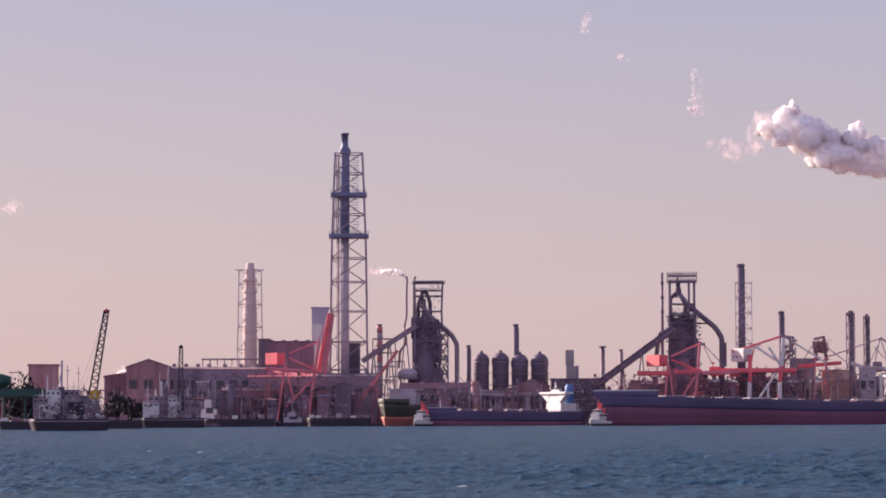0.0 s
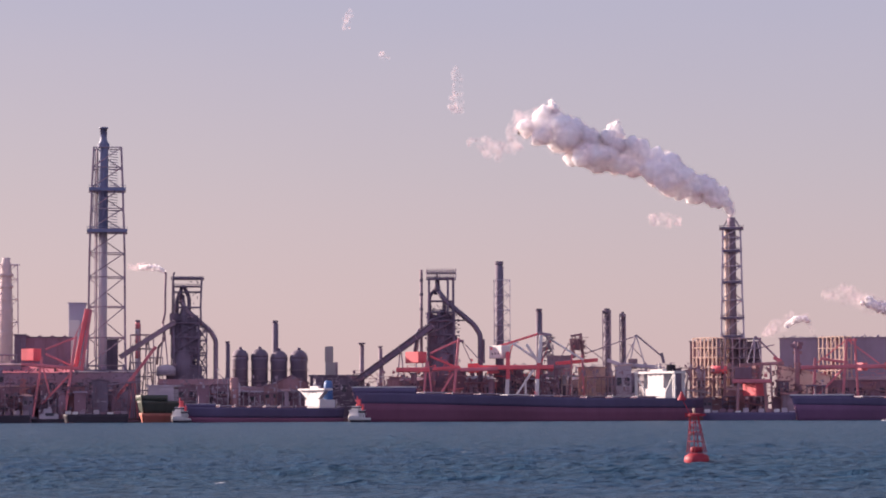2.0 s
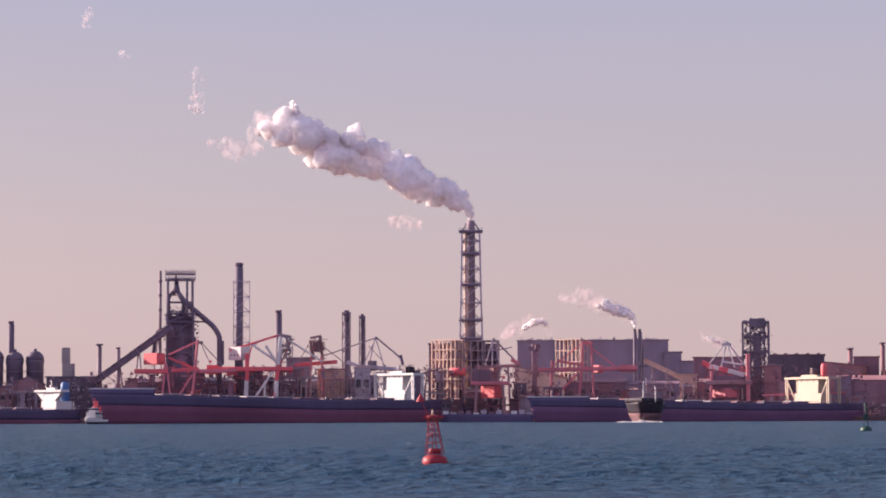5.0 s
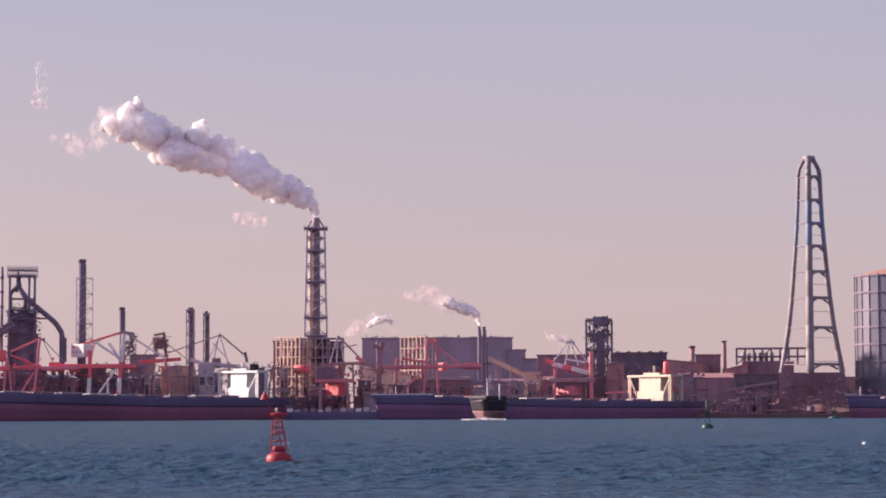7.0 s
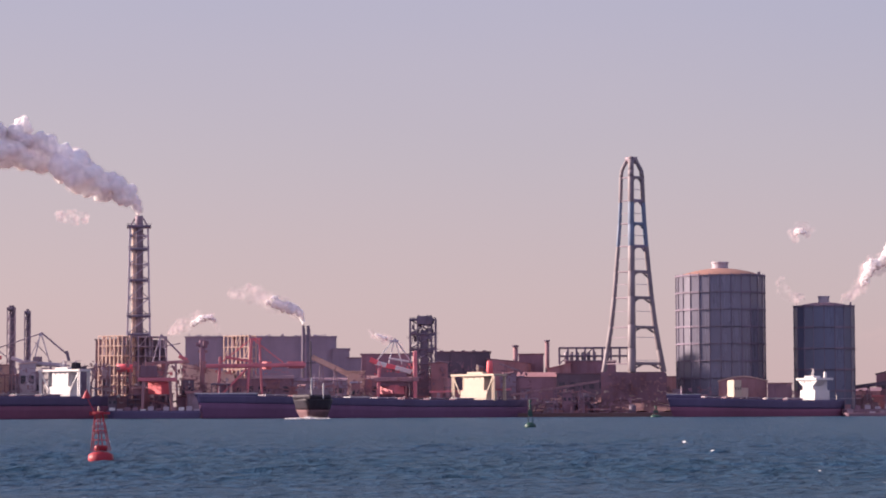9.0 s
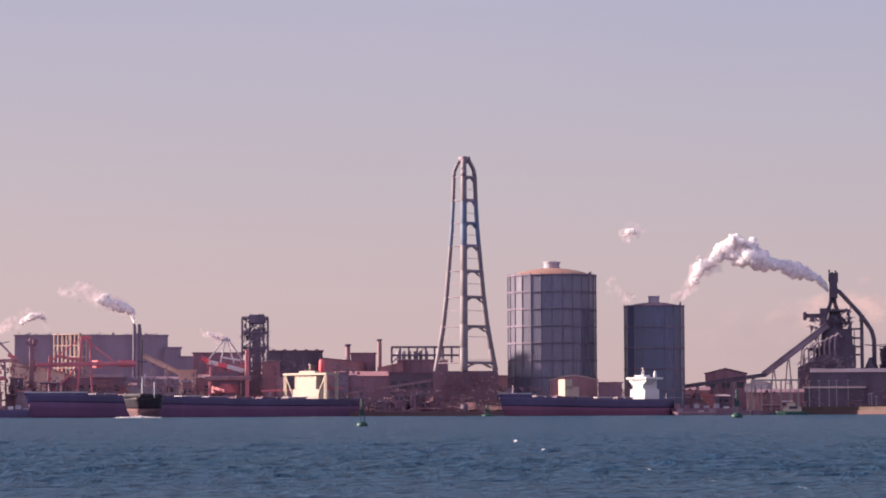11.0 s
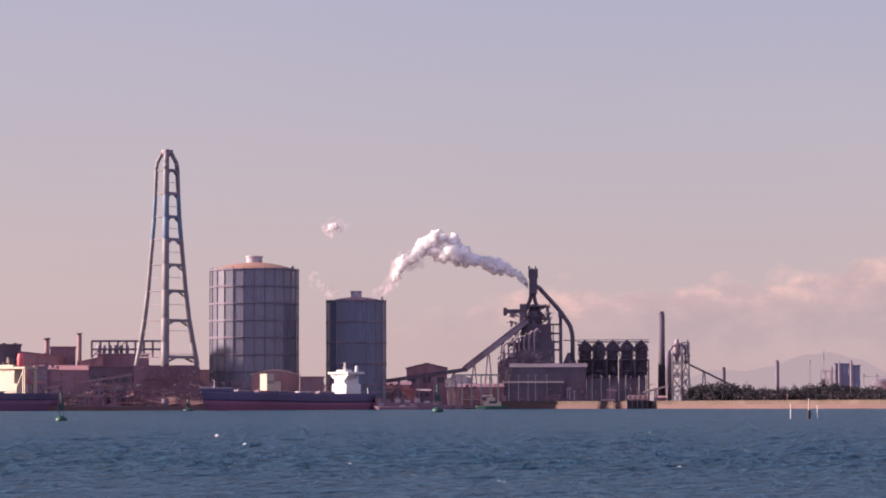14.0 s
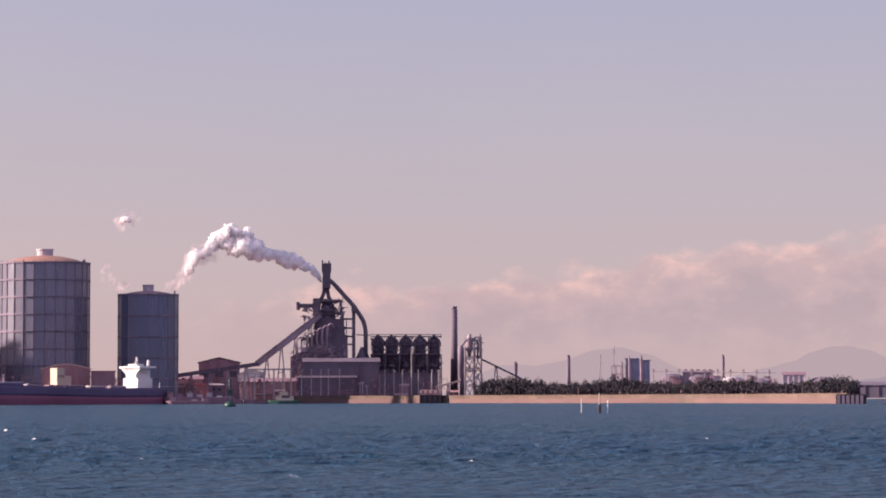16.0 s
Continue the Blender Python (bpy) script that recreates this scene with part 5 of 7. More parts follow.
gallery("D", 1046, 692, 1090, 681, 1890, 3, TAN, "pale lifting boom resting by the sluice gate", 1, 2)
gallery("D", 1128, 643, 1215, 686, 2116, 2.8, DARK, "grey conveyor running down to the ground", 2, 5)


def tank_tower():
    s = Spot("D", 1110, 2112)
    ob = thing("tank_tower", s, "dark steel tower carrying a grey hopper tank", "tank tower")
    z, k = s.Z, s.scale
    lattice(ob, [(z(y), 7.5 * k, 5 * k, s.X(1106)) for y in (714, 690, 665, 643, 624)], 1.2, IRON, 0.7, 2)
    lattice(ob, [(z(y), 6 * k, 5 * k, s.X(1121)) for y in (714, 690, 660, 630, 604)], 1.2, DARK, 0.7, 2)
    part("tank", lathe([(1.5 * k, z(640)), (3 * k, z(634)), (6.5 * k, z(624)), (6.5 * k, z(609)), (6.8 * k, z(608)), (3.6 * k, z(603)), (3.2 * k, z(599)), (0.5, z(598))], 20, s.X(1106)), IRON, ob, "", True)
    for y in (662, 640, 625, 609):
        platform(ob, s.X(1113), z(y), 15 * k, 6 * k, DARK, 0.7)
    part("dust_vessel", lathe([(5.5 * k, 0), (5.5 * k, z(626)), (4 * k, z(620)), (0.5, z(618))], 18, s.X(1091)), DARK, ob, "", True)
    part("duct", pipe([s.P(1091, 622), s.P(1098, 612), s.P(1112, 606), s.P(1121, 612), s.P(1121, 640)], 1.6 * k, 10), DARK, ob, "", True)
    bar("hoist_mast", ob, s.P(1125, 640), s.P(1125, 599), 1.0, DARK)
    steelwork(ob, s.X(1098), s.X(1130), z(700), z(606), -5 * k, 5 * k, 90, DARK, 42, 1.6)
    return ob


tank_tower()


def process_tower():
    s = Spot("C", 749, 1995)
    ob = thing("quench_tower", s, "dark coke dry-quenching tower of open steelwork", "tower")
    X, z, k = s.X, s.Z, s.scale
    lattice(ob, [(z(y), 22.5 * k, 12 * k, X(749)) for y in (731, 700, 672, 645, 618, 592, 566)], 1.7, DARK, 1.0, 1)
    lattice(ob, [(z(y), 12 * k, 9 * k, X(752)) for y in (731, 700, 660, 630, 600, 575, 561)], 1.5, DARK, 1.0, 1)
    for y in (672, 645, 618, 592, 566):
        platform(ob, X(749), z(y), 23 * k, 12 * k, DARK, 1.1)
    block("hoist_house", ob, DARK, X(738), X(766), -6, 6, z(575), z(562), "", 0.4)
    block("chamber", ob, DARK, X(744), X(759), -5, 6, 0, z(585), "", 0.6)
    steelwork(ob, X(728), X(771), z(725), z(566), -13 * k, 8, 240, DARK, 41)
    for x in (741, 757, 763):
        bar("vent_stub", ob, s.P(x, 565), s.P(x, 558), 1.2, DARK)
    return ob


process_tower()


# ---- cranes on the berths ----


def crane(station, x, dist, label, members, house=None, deep=16.0, name="ship_unloader", extra=()):
    """A ship unloader: members are (part name, x0, y0, x1, y1, width in marks, paint); portal members stand in two planes."""
    s = Spot(station, x, dist)
    ob = thing(name, s, label, "crane", "ship unloaders")
    k = s.scale
    ends = {}
    for what, x0, y0, x1, y1, w, m in members:
        double = what in ("leg", "portal_girder", "portal_brace", "sill_beam")
        for y in ((0.0, deep) if double else (deep / 2,)):
            p, q = s.P(x0, y0, y), s.P(x1, y1, y)
            if what == "leg":
                q.z = 0.0 if y1 > 685 else q.z
            bar(what, ob, p, q, w * k * (1.0 if w > 7 else 1.3 if w > 2 else 1.1), m)
        if what == "leg":
            ends.setdefault("z", []).append((s.X(x1), s.X(x0), s.Z(y0)))
    for x1, x0, z0 in ends.get("z", []):
        bar("cross_tie", ob, (x0, 0, z0), (x0, deep, z0), 2.0 * k, members[0][6])
        block("bogie", ob, DARK, x1 - 2.4, x1 + 2.4, -1.5, 1.5, 0, 1.6, "", 0.2)
        block("bogie", ob, DARK, x1 - 2.4, x1 + 2.4, deep - 1.5, deep + 1.5, 0, 1.6, "", 0.2)
    if house:
        x0, x1, y0, y1, m = house
        # the house stands square to the slanting berth
        wide = s.X(x1) - s.X(x0)
        cabin = block("machinery_house", ob, m, -wide * 0.28, wide * 0.28, -wide * 0.45, wide * 0.45, s.Z(y1), s.Z(y0), "", 0.4)
        cabin.matrix_local = Matrix.Translation(((s.X(x0) + s.X(x1)) / 2, deep / 2, 0)) @ Matrix.Rotation(radians(45), 4, "Z")
        for i in range(3 if m is WHITE else 0):
            yy = wide * (-0.25 + 0.22 * i)
            block("house_window", cabin, GLASS, -wide * 0.28 - 0.06, -wide * 0.28 + 0.1, yy, yy + 1.2, s.Z(y1) + 3, s.Z(y1) + 4.4)
    xs = [v for m_ in members for v in (m_[1], m_[3])]
    steelwork(ob, s.X(min(xs)) * 0.8, s.X(max(xs)) * 0.8, s.Z(664), s.Z(642), 1, deep - 1, 26, members[-1][6], int(x), 2.2)
    for what, x0, x1, y0, y1, m in extra:
        block(what, ob, m, s.X(x0), s.X(x1), 1.0, deep - 1.0, s.Z(y1), s.Z(y0), "", 0.3)
    return ob


crane("A", 530, 1930, "faded red ship unloader with its boom raised", [
    ("leg", 506, 640, 491, 722, 3, PINK), ("leg", 565, 604, 545, 722, 4, PINK), ("portal_brace", 506, 650, 521, 708, 2.4, PINK), ("portal_brace", 559, 666, 506, 722, 2.6, PINK),
    ("portal_girder", 470, 652, 572, 660, 4, PINK), ("stay", 512, 626, 562, 606, 2.6, PINK), ("stay", 512, 634, 556, 654, 3.0, PINK),
    ("boom_chord", 584, 555, 564, 660, 6.5, RED), ("boom_chord", 590, 556, 575, 664, 4.5, PINK), ("boom_tie", 584, 580, 572, 620, 2, PINK), ("backstay", 562, 606, 586, 556, 1.6, PINK)],
    (470, 505, 625, 646, RED))
crane("A", 1190, 1921, "faded red grab unloader with a red machinery house", [
    ("leg", 1182, 645, 1173, 706, 3, PINK), ("leg", 1239, 606, 1226, 706, 3.4, PINK), ("leg", 1184, 648, 1196, 706, 2.4, PINK), ("portal_brace", 1229, 668, 1206, 704, 2.6, PINK),
    ("portal_girder", 1128, 661, 1187, 661, 6, RED), ("portal_girder", 1192, 661, 1240, 660, 3, PINK), ("portal_girder", 1242, 661, 1308, 660, 5, PINK), ("stay", 1188, 632, 1240, 608, 2.8, PINK), ("stay", 1188, 637, 1231, 655, 2.8, RED), ("stay", 1243, 608, 1282, 650, 1.4, IRON), ("stay", 1243, 608, 1262, 650, 1.2, IRON),
    ("mast_frame", 1236, 610, 1248, 610, 3.4, IRON), ("portal_girder", 1193, 660, 1240, 656, 4, RED)],
    (1144, 1182, 629, 649, RED), extra=(("trolley", 1290, 1308, 655, 668, RED),))
crane_660 = crane("B", 660, 1942, "red and white banded ship unloader on the ore berth", [
    ("leg", 631, 620, 631, 668, 5.5, RED), ("leg", 630, 668, 628, 706, 5.5, WHITE), ("leg", 690, 590, 686, 640, 5, WHITE), ("leg", 686, 640, 683, 668, 5.5, RED), ("leg", 683, 668, 681, 690, 5.5, WHITE), ("leg", 681, 690, 680, 706, 5.5, RED), ("leg", 662, 672, 662, 706, 2.8, WHITE),
    ("portal_brace", 684, 640, 642, 702, 3, WHITE), ("portal_girder", 580, 647, 712, 647, 6, RED), ("boom_chord", 600, 614, 690, 586, 3, RED), ("boom_chord", 602, 618, 650, 602, 2, WHITE), ("stay", 640, 604, 684, 634, 3.2, WHITE), ("stay", 640, 604, 630, 640, 2, RED),
    ("stay", 692, 588, 764, 634, 2.4, WHITE), ("stay", 664, 606, 686, 640, 3.6, WHITE), ("mast_frame", 684, 586, 708, 590, 4, IRON), ("mast_frame", 700, 590, 708, 620, 3, IRON), ("mast_frame", 706, 600, 690, 640, 2, RED)],
    (598, 634, 608, 631, WHITE), extra=(("trolley", 560, 580, 640, 656, RED),))
crane_752 = crane("B", 752, 1977, "dark red bucket-wheel stacker machine", [
    ("leg", 744, 625, 740, 706, 3, PINK), ("leg", 762, 625, 766, 706, 3, PINK), ("mast_frame", 742, 596, 748, 630, 4, BROWN), ("mast_frame", 760, 590, 764, 630, 4, BROWN), ("mast_frame", 742, 592, 762, 588, 3, BROWN), ("mast_frame", 744, 610, 764, 610, 3, PINK),
    ("boom_chord", 715, 640, 790, 634, 5, RED), ("stay", 764, 606, 800, 634, 1.4, IRON), ("stay", 742, 600, 718, 638, 1.4, IRON)],
    (746, 760, 596, 616, BROWN))
crane("B", 860, 1986, "grey level-luffing unloader with an A-frame", [
    ("leg", 845, 640, 842, 706, 3, IRON), ("leg", 874, 640, 878, 706, 3, IRON), ("mast_frame", 857, 589, 846, 640, 1.8, GREY), ("mast_frame", 857, 589, 872, 640, 1.8, GREY), ("mast_frame", 858, 592, 836, 640, 1.4, GREY),
    ("boom_chord", 858, 590, 904, 629, 2.2, IRON), ("boom_chord", 856, 592, 766, 623, 1.8, IRON), ("boom_tail", 902, 622, 906, 640, 4, DARK), ("portal_girder", 826, 642, 902, 648, 5, GREY), ("boom_chord", 806, 634, 850, 650, 5, GREY), ("stay", 846, 606, 868, 630, 1.2, IRON)],
    (843, 860, 632, 650, IRON))
crane("B", 1070, 1986, "grey level-luffing unloader beside the boiler frame", [
    ("leg", 1056, 640, 1052, 706, 3, IRON), ("leg", 1092, 640, 1096, 706, 3, IRON), ("mast_frame", 1066, 592, 1052, 640, 1.8, GREY), ("mast_frame", 1066, 592, 1064, 640, 1.8, GREY), ("mast_frame", 1068, 592, 1078, 640, 1.4, GREY),
    ("boom_chord", 1067, 593, 1110, 637, 2.4, IRON), ("boom_chord", 1070, 614, 1100, 608, 1.6, IRON), ("portal_girder", 1040, 644, 1116, 640, 4, BROWN), ("boom_tail", 1098, 630, 1112, 638, 5, PINK)],
    (1056, 1074, 640, 652, BROWN))
crane("B", 1215, 1950, "maroon ship unloader with a long level girder", [
    ("leg", 1171, 632, 1166, 700, 3.4, PINK), ("leg", 1226, 599, 1216, 700, 3.8, PINK), ("leg", 1240, 599, 1246, 700, 3.0, PINK), ("portal_brace", 1218, 652, 1176, 696, 2.6, PINK), ("portal_girder", 1146, 648, 1322, 646, 5, PINK), ("stay", 1228, 600, 1282, 642, 2, PINK), ("stay", 1226, 600, 1174, 640, 2, PINK), ("stay", 1238, 604, 1262, 642, 1.4, IRON),
    ("mast_frame", 1222, 600, 1244, 600, 3, PINK), ("portal_girder", 1180, 632, 1228, 640, 3, PINK)],
    (1240, 1262, 640, 654, PINK), extra=(("trolley", 1290, 1318, 640, 652, PINK),))
crane("B", 1139, 1959, "dark rusty column jib on the berth", [("leg", 1139, 640, 1139, 700, 9, BROWN), ("mast_frame", 1139, 602, 1139, 645, 7, MAROON), ("boom_chord", 1128, 610, 1150, 606, 5, MAROON), ("boom_chord", 1132, 622, 1148, 622, 4, BROWN)], (1132, 1148, 604, 616, MAROON), 8)
crane("B", 1062, 1921, "squat red hopper machine on the quay", [("leg", 1036, 672, 1034, 706, 4, BROWN), ("leg", 1082, 672, 1086, 706, 4, BROWN), ("portal_girder", 1026, 672, 1094, 672, 5, PINK), ("mast_frame", 1040, 640, 1046, 674, 4, BROWN), ("mast_frame", 1078, 644, 1070, 674, 4, BROWN)], (1044, 1082, 676, 698, RED), extra=(("hopper", 1030, 1060, 648, 668, MAROON),))
crane("C", 700, 1950, "red unloader with a red and white luffing boom", [
    ("leg", 672, 652, 668, 702, 4, PINK), ("leg", 735, 622, 735, 702, 5, PINK), ("mast_frame", 699, 599, 666, 640, 2, WHITE), ("mast_frame", 699, 599, 688, 645, 1.8, WHITE), ("mast_frame", 699, 599, 712, 645, 1.8, WHITE), ("mast_frame", 699, 599, 728, 640, 2, GREY), ("mast_frame", 690, 604, 706, 604, 3, GREY),
    ("boom_chord", 665, 642, 684, 647, 8, WHITE), ("boom_chord", 684, 647, 700, 651, 8.4, RED), ("boom_chord", 700, 651, 714, 655, 8.4, WHITE), ("boom_chord", 714, 655, 728, 659, 8.4, WHITE), ("portal_girder", 662, 672, 742, 672, 6, BROWN), ("boom_chord", 688, 634, 724, 640, 2.4, WHITE), ("cabin_post", 655, 636, 668, 642, 9, RED)],
    (668, 716, 682, 698, PINK), extra=(("hopper", 672, 720, 660, 684, MAROON),))
for ob, x0, x1, y0, y1, paint, seed in ((crane_660, 693, 712, 640, 590, IRON, 91), (crane_752, 740, 768, 634, 592, BROWN, 92)):
    s = Spot("B", 660 if seed == 91 else 752, 1942 if seed == 91 else 1977)
    steelwork(ob, s.X(x0), s.X(x1), s.Z(y0), s.Z(y1), 3, 12, 70, paint, seed, 2.2)
gallery("A", 627, 724, 704, 622, 1938, 5, PINK, "slanting red conveyor arm at the wharf", 1, 4, leg=PINK)
gallery("C", 905, 700, 1060, 676, 1887, 4, BROWN, "low rusty conveyor crossing the berth", 3, 5, leg=MAROON)
gallery("C", 760, 694, 905, 690, 1923, 3, PINK, "low red conveyor along the berth", 6, 4)
s = Spot("B", 1002, 1968)
ob = thing("receiver_tank", s, "small red horizontal receiver on a steel stand", "tank")
part("tank_shell", pipe([s.P(989, 652), s.P(1017, 652)], 7 * s.scale, 18), RED, ob, "", True)
for x in (993, 1012):
    bar("stand", ob, (s.X(x), 0, 0), s.P(x, 656), 2.0, BROWN)


# ---- ships ----


def hull(length, beam, z0, z1, rake, bluff=0.16, square=0.55, levels=4, low=0.0, flare=0.0, sheer=0.0, sharp=None):
    """A lofted hull from the bow at x = 0 to the stern at x = length, between two heights."""
    bm = bmesh.new()
    count = 26
    rings = []
    for i in range(count + 1):
        t = i / count if sharp is None else (i / count) ** 1.6
        ring = []
        for side in (-1, 1):
            column = []
            for j in range(levels + 1):
                z = z0 + (z1 - z0) * j / levels
                up = (z - low) / max(z1 - low, 0.1)
                b = (1 - flare + flare * up) * min(1.0, (t / bluff) ** (sharp or 0.75 - 0.25 * up)) * min(1.0, square + (1 - square) * (1 - t) / 0.12)
                x = length * t - rake * up * max(0.0, 1 - t / 0.12) + rake * 0.4 * (1 - up) * max(0.0, (t - 0.93) / 0.07) * -1
                column.append(bm.verts.new((x, side * beam / 2 * b, z + sheer * max(0.0, 1 - t / 0.6) * (j / levels if z0 < 0 else 1.0))))
            ring.append(column)
        rings.append(ring[0] + ring[1][::-1])
    n = len(rings[0])
    for a, b in zip(rings, rings[1:]):
        for k in range(n):
            bm.faces.new((a[k], a[(k + 1) % n], b[(k + 1) % n], b[k]))
    bm.faces.new(rings[0])
    bm.faces.new(rings[-1][::-1])
    return bm


def deckhouse(parent, x0, x1, y0, y1, z0, tiers, tall, paint, wing=0.0, name="deckhouse"):
    """A stepped superstructure with window bands, wings, rails, funnel mast."""
    for k in range(tiers):
        inset = 0.12 * k
        tier = block(name, parent, paint, x0 + inset, x1 - inset * 0.6, y0 + inset, y1 - inset, z0 + tall * k, z0 + tall * (k + 1) - 0.02, "", 0.15)
        block("deck_edge", tier, paint, x0 + inset - 0.5, x1 - inset * 0.6 + 0.5, y0 + inset - 0.5, y1 - inset + 0.5, z0 + tall * (k + 1) - 0.15, z0 + tall * (k + 1) + 0.1)
        n = max(2, min(4, int((x1 - x0) / 6.0)))
        for i in range(n):
            xx = x0 + inset + (x1 - x0 - 2 * inset) * (i + 0.35) / n
            block("porthole", tier, GLASS, xx, xx + 0.8, y0 + inset - 0.06, y0 + inset + 0.1, z0 + tall * (k + 0.45), z0 + tall * (k + 0.75))
    top = z0 + tall * tiers
    block("bridge_window", parent, GLASS, x0 + 0.12 * tiers, x1 - 0.12 * tiers, y0 + 0.12 * tiers - 0.2, y0 + 0.12 * tiers + 0.2, top - tall * 0.55, top - tall * 0.2)
    if wing:
        block("bridge_wing", parent, paint, x0 - wing, x1 + wing, y0 - 1.5, y1 + 1.5, top - 0.1, top + 1.1, "", 0.1)
    return top


def bulk_carrier(station, bow, stern, dist, turn, deck, bow_top, boot_mark, beam, sheer, house, house_paint, label, funnel, hatches=9, portal=True, bluff=0.16, boot=None):
    """A moored bulk carrier lying aslant to the quay, bow nearest: hull, boot topping, forecastle, hatches, bridge house, funnel.
    deck, boot_mark are marks amidships; house is (mark of its far front corner, front width, length, wing span, top mark)."""
    s = Spot(station, bow, dist, 0.0)
    ob = thing("bulk_carrier", s, label, "ship", "moored bulk carriers", turn)
    c, n = math.cos(radians(turn)), math.sin(radians(turn))

    def along(mark, y=0.0):
        """Metres aft of the stem at which a mark is met, y metres off the middle line."""
        x = s.X(mark)
        return (x + y * (n + c * x / dist)) / (c - n * x / dist)

    def height(mark, l):
        x = s.x + l * c / s.scale
        return EYE + (s.level - mark) * (dist + l * n) / UNIT

    L = along(stern, -beam / 2 * 0.6)
    zd, zb, zf = height(deck, L / 2), height(boot_mark, L / 2), height(bow_top, 0)
    part("lower_hull", hull(L, beam, -2.0, zb, 3.0, bluff, 0.6, 3, sheer=sheer, sharp=0.9), boot or BOOT, ob, "faded red antifouling below the load line", True)
    part("upper_hull", hull(L, beam * 1.002, zb + 0.02, zd, 5.0, bluff, 0.6, sheer=sheer, sharp=0.9), HULL, ob, "", True)
    fore = zd + sheer * 0.84
    part("forecastle", hull(L * 0.12, beam, zd + sheer * 0.7, zf, 6.0, bluff / 0.12, 1.0, 2, sharp=0.9), HULL, ob, "", True)
    part("bulwark_cap", hull(L * 0.12, beam * 1.006, zf, zf + beam * 0.018, 6.0, bluff / 0.12, 1.0, 1, sharp=0.9), WHITE, ob, "white bulwark cap", True)
    bar("foremast", ob, (L * 0.05, 0, zf), (L * 0.05, 0, zf + 6), 0.6, IRON)
    mark, front, length, span, top = house
    l0 = along(mark, front / 2)
    zt = height(top, l0)
    step = (l0 - 8 - L * 0.14) / hatches
    for i in range(hatches):
        x = L * 0.14 + step * i
        z = zd + sheer * max(0.0, 1 - (x + step) / L / 0.6)
        block("hatch_coaming", ob, MAROON, x + step * 0.12, x + step * 0.88, -beam * 0.3, beam * 0.3, z - 0.1, z + 0.9)
        block("hatch_cover", ob, (GREY, ROSE, IRON, WHITE)[i % 4], x + step * 0.1, x + step * 0.9, -beam * 0.33, beam * 0.33, z + 0.9, z + 1.5, "", 0.15)
        bar("vent_post", ob, (x, -beam * 0.4, z - 1), (x, -beam * 0.4, z + 2.2), 0.5, WHITE, kind="round")
    for i in range(int(L / 9)):
        x = L * 0.13 + i * (L * 0.85) / int(L / 9)
        z = zd + sheer * max(0.0, 1 - x / L / 0.6)
        bar("rail_stanchion", ob, (x, -beam * 0.49, z), (x, -beam * 0.49, z + 1.1), 0.22, GREY)
        if i % 3 == 0:
            bar("rail", ob, (x, -beam * 0.49, z + 1.1), (x + L * 2.5 / int(L / 9), -beam * 0.49, z + 0.9), 0.2, GREY)
    # the bridge house: tiers of the main block, the broad navigating deck, wheelhouse
    tiers = max(3, min(5, int((zt - zd) / 3.4)))
    tall = (zt - 1.6 - zd) / tiers
    for i in range(tiers):
        # the tiers under the bridge are narrower than the lowest ones
        half = front / 2 * (1.0 if i < tiers * 0.4 else 0.78 if portal else 0.7)
        block("deckhouse", ob, house_paint, l0 + 0.15 * i, l0 + length, -half, half, zd + tall * i - 0.1, zd + tall * (i + 1) - 0.02, "", 0.15)
        for j in range(3 if i == tiers - 1 else 0):
            y = half * (-0.6 + 0.6 * j)
            block("cabin_window", ob, GLASS, l0 + 0.15 * i - 0.06, l0 + 0.15 * i + 0.1, y - 0.45, y + 0.45, zd + tall * (i + 0.45), zd + tall * (i + 0.7))
    block("navigating_deck", ob, house_paint, l0 - 1.2, l0 + length + 0.8, -span / 2, span / 2, zt - 1.6, zt, "", 0.15)
    block("wheelhouse", ob, house_paint, l0 + 1.5, l0 + length * 0.6, -front * 0.3, front * 0.3, zt, zt + 1.6, "", 0.15)
    block("wheelhouse_window", ob, GLASS, l0 + 0.02, l0 + 0.3, -front * 0.30, front * 0.30, zt - 1.4, zt - 0.5)
    if portal:
        for y in (-0.48, -0.44, 0.44, 0.48):
            for x in (l0, l0 + length):
                bar("wing_post", ob, (x, span * y, zd - 0.5), (x, span * y, zt - 1.5), 1.0, house_paint)
        for y in (-1, 1):
            bar("wing_brace", ob, (l0, y * front * 0.5, zd + 4), (l0, y * span * 0.46, zt - 1.6), 0.9, house_paint)
    else:
        for y in (-1, 1):
            # flared brackets carry the wings
            bm = bmesh.new()
            inner, low = y * front * 0.34, zt - 1.7 - (span / 2 - front * 0.35) * 0.7
            ring = [[bm.verts.new((x, yy, zz)) for yy, zz in ((inner, zt - 1.5), (y * span * 0.49, zt - 1.5), (inner, low))] for x in (l0 + 0.2, l0 + length * 0.6)]
            bm.faces.new(ring[0])
            bm.faces.new(ring[1][::-1])
            for i in range(3):
                bm.faces.new((ring[0][i], ring[0][i - 1], ring[1][i - 1], ring[1][i]))
            part("wing_bracket", bm, house_paint, ob)
    if not portal and length < 10:
        block("aft_house", ob, house_paint, l0 + length, min(L - 4, l0 + length * 2.6), -front * 0.42, front * 0.42, zd - 0.1, zd + (zt - zd) * 0.42, "", 0.2)
    fx, fy, paint, fat = funnel
    lf = along(fx)
    zt2 = height(fy, lf)
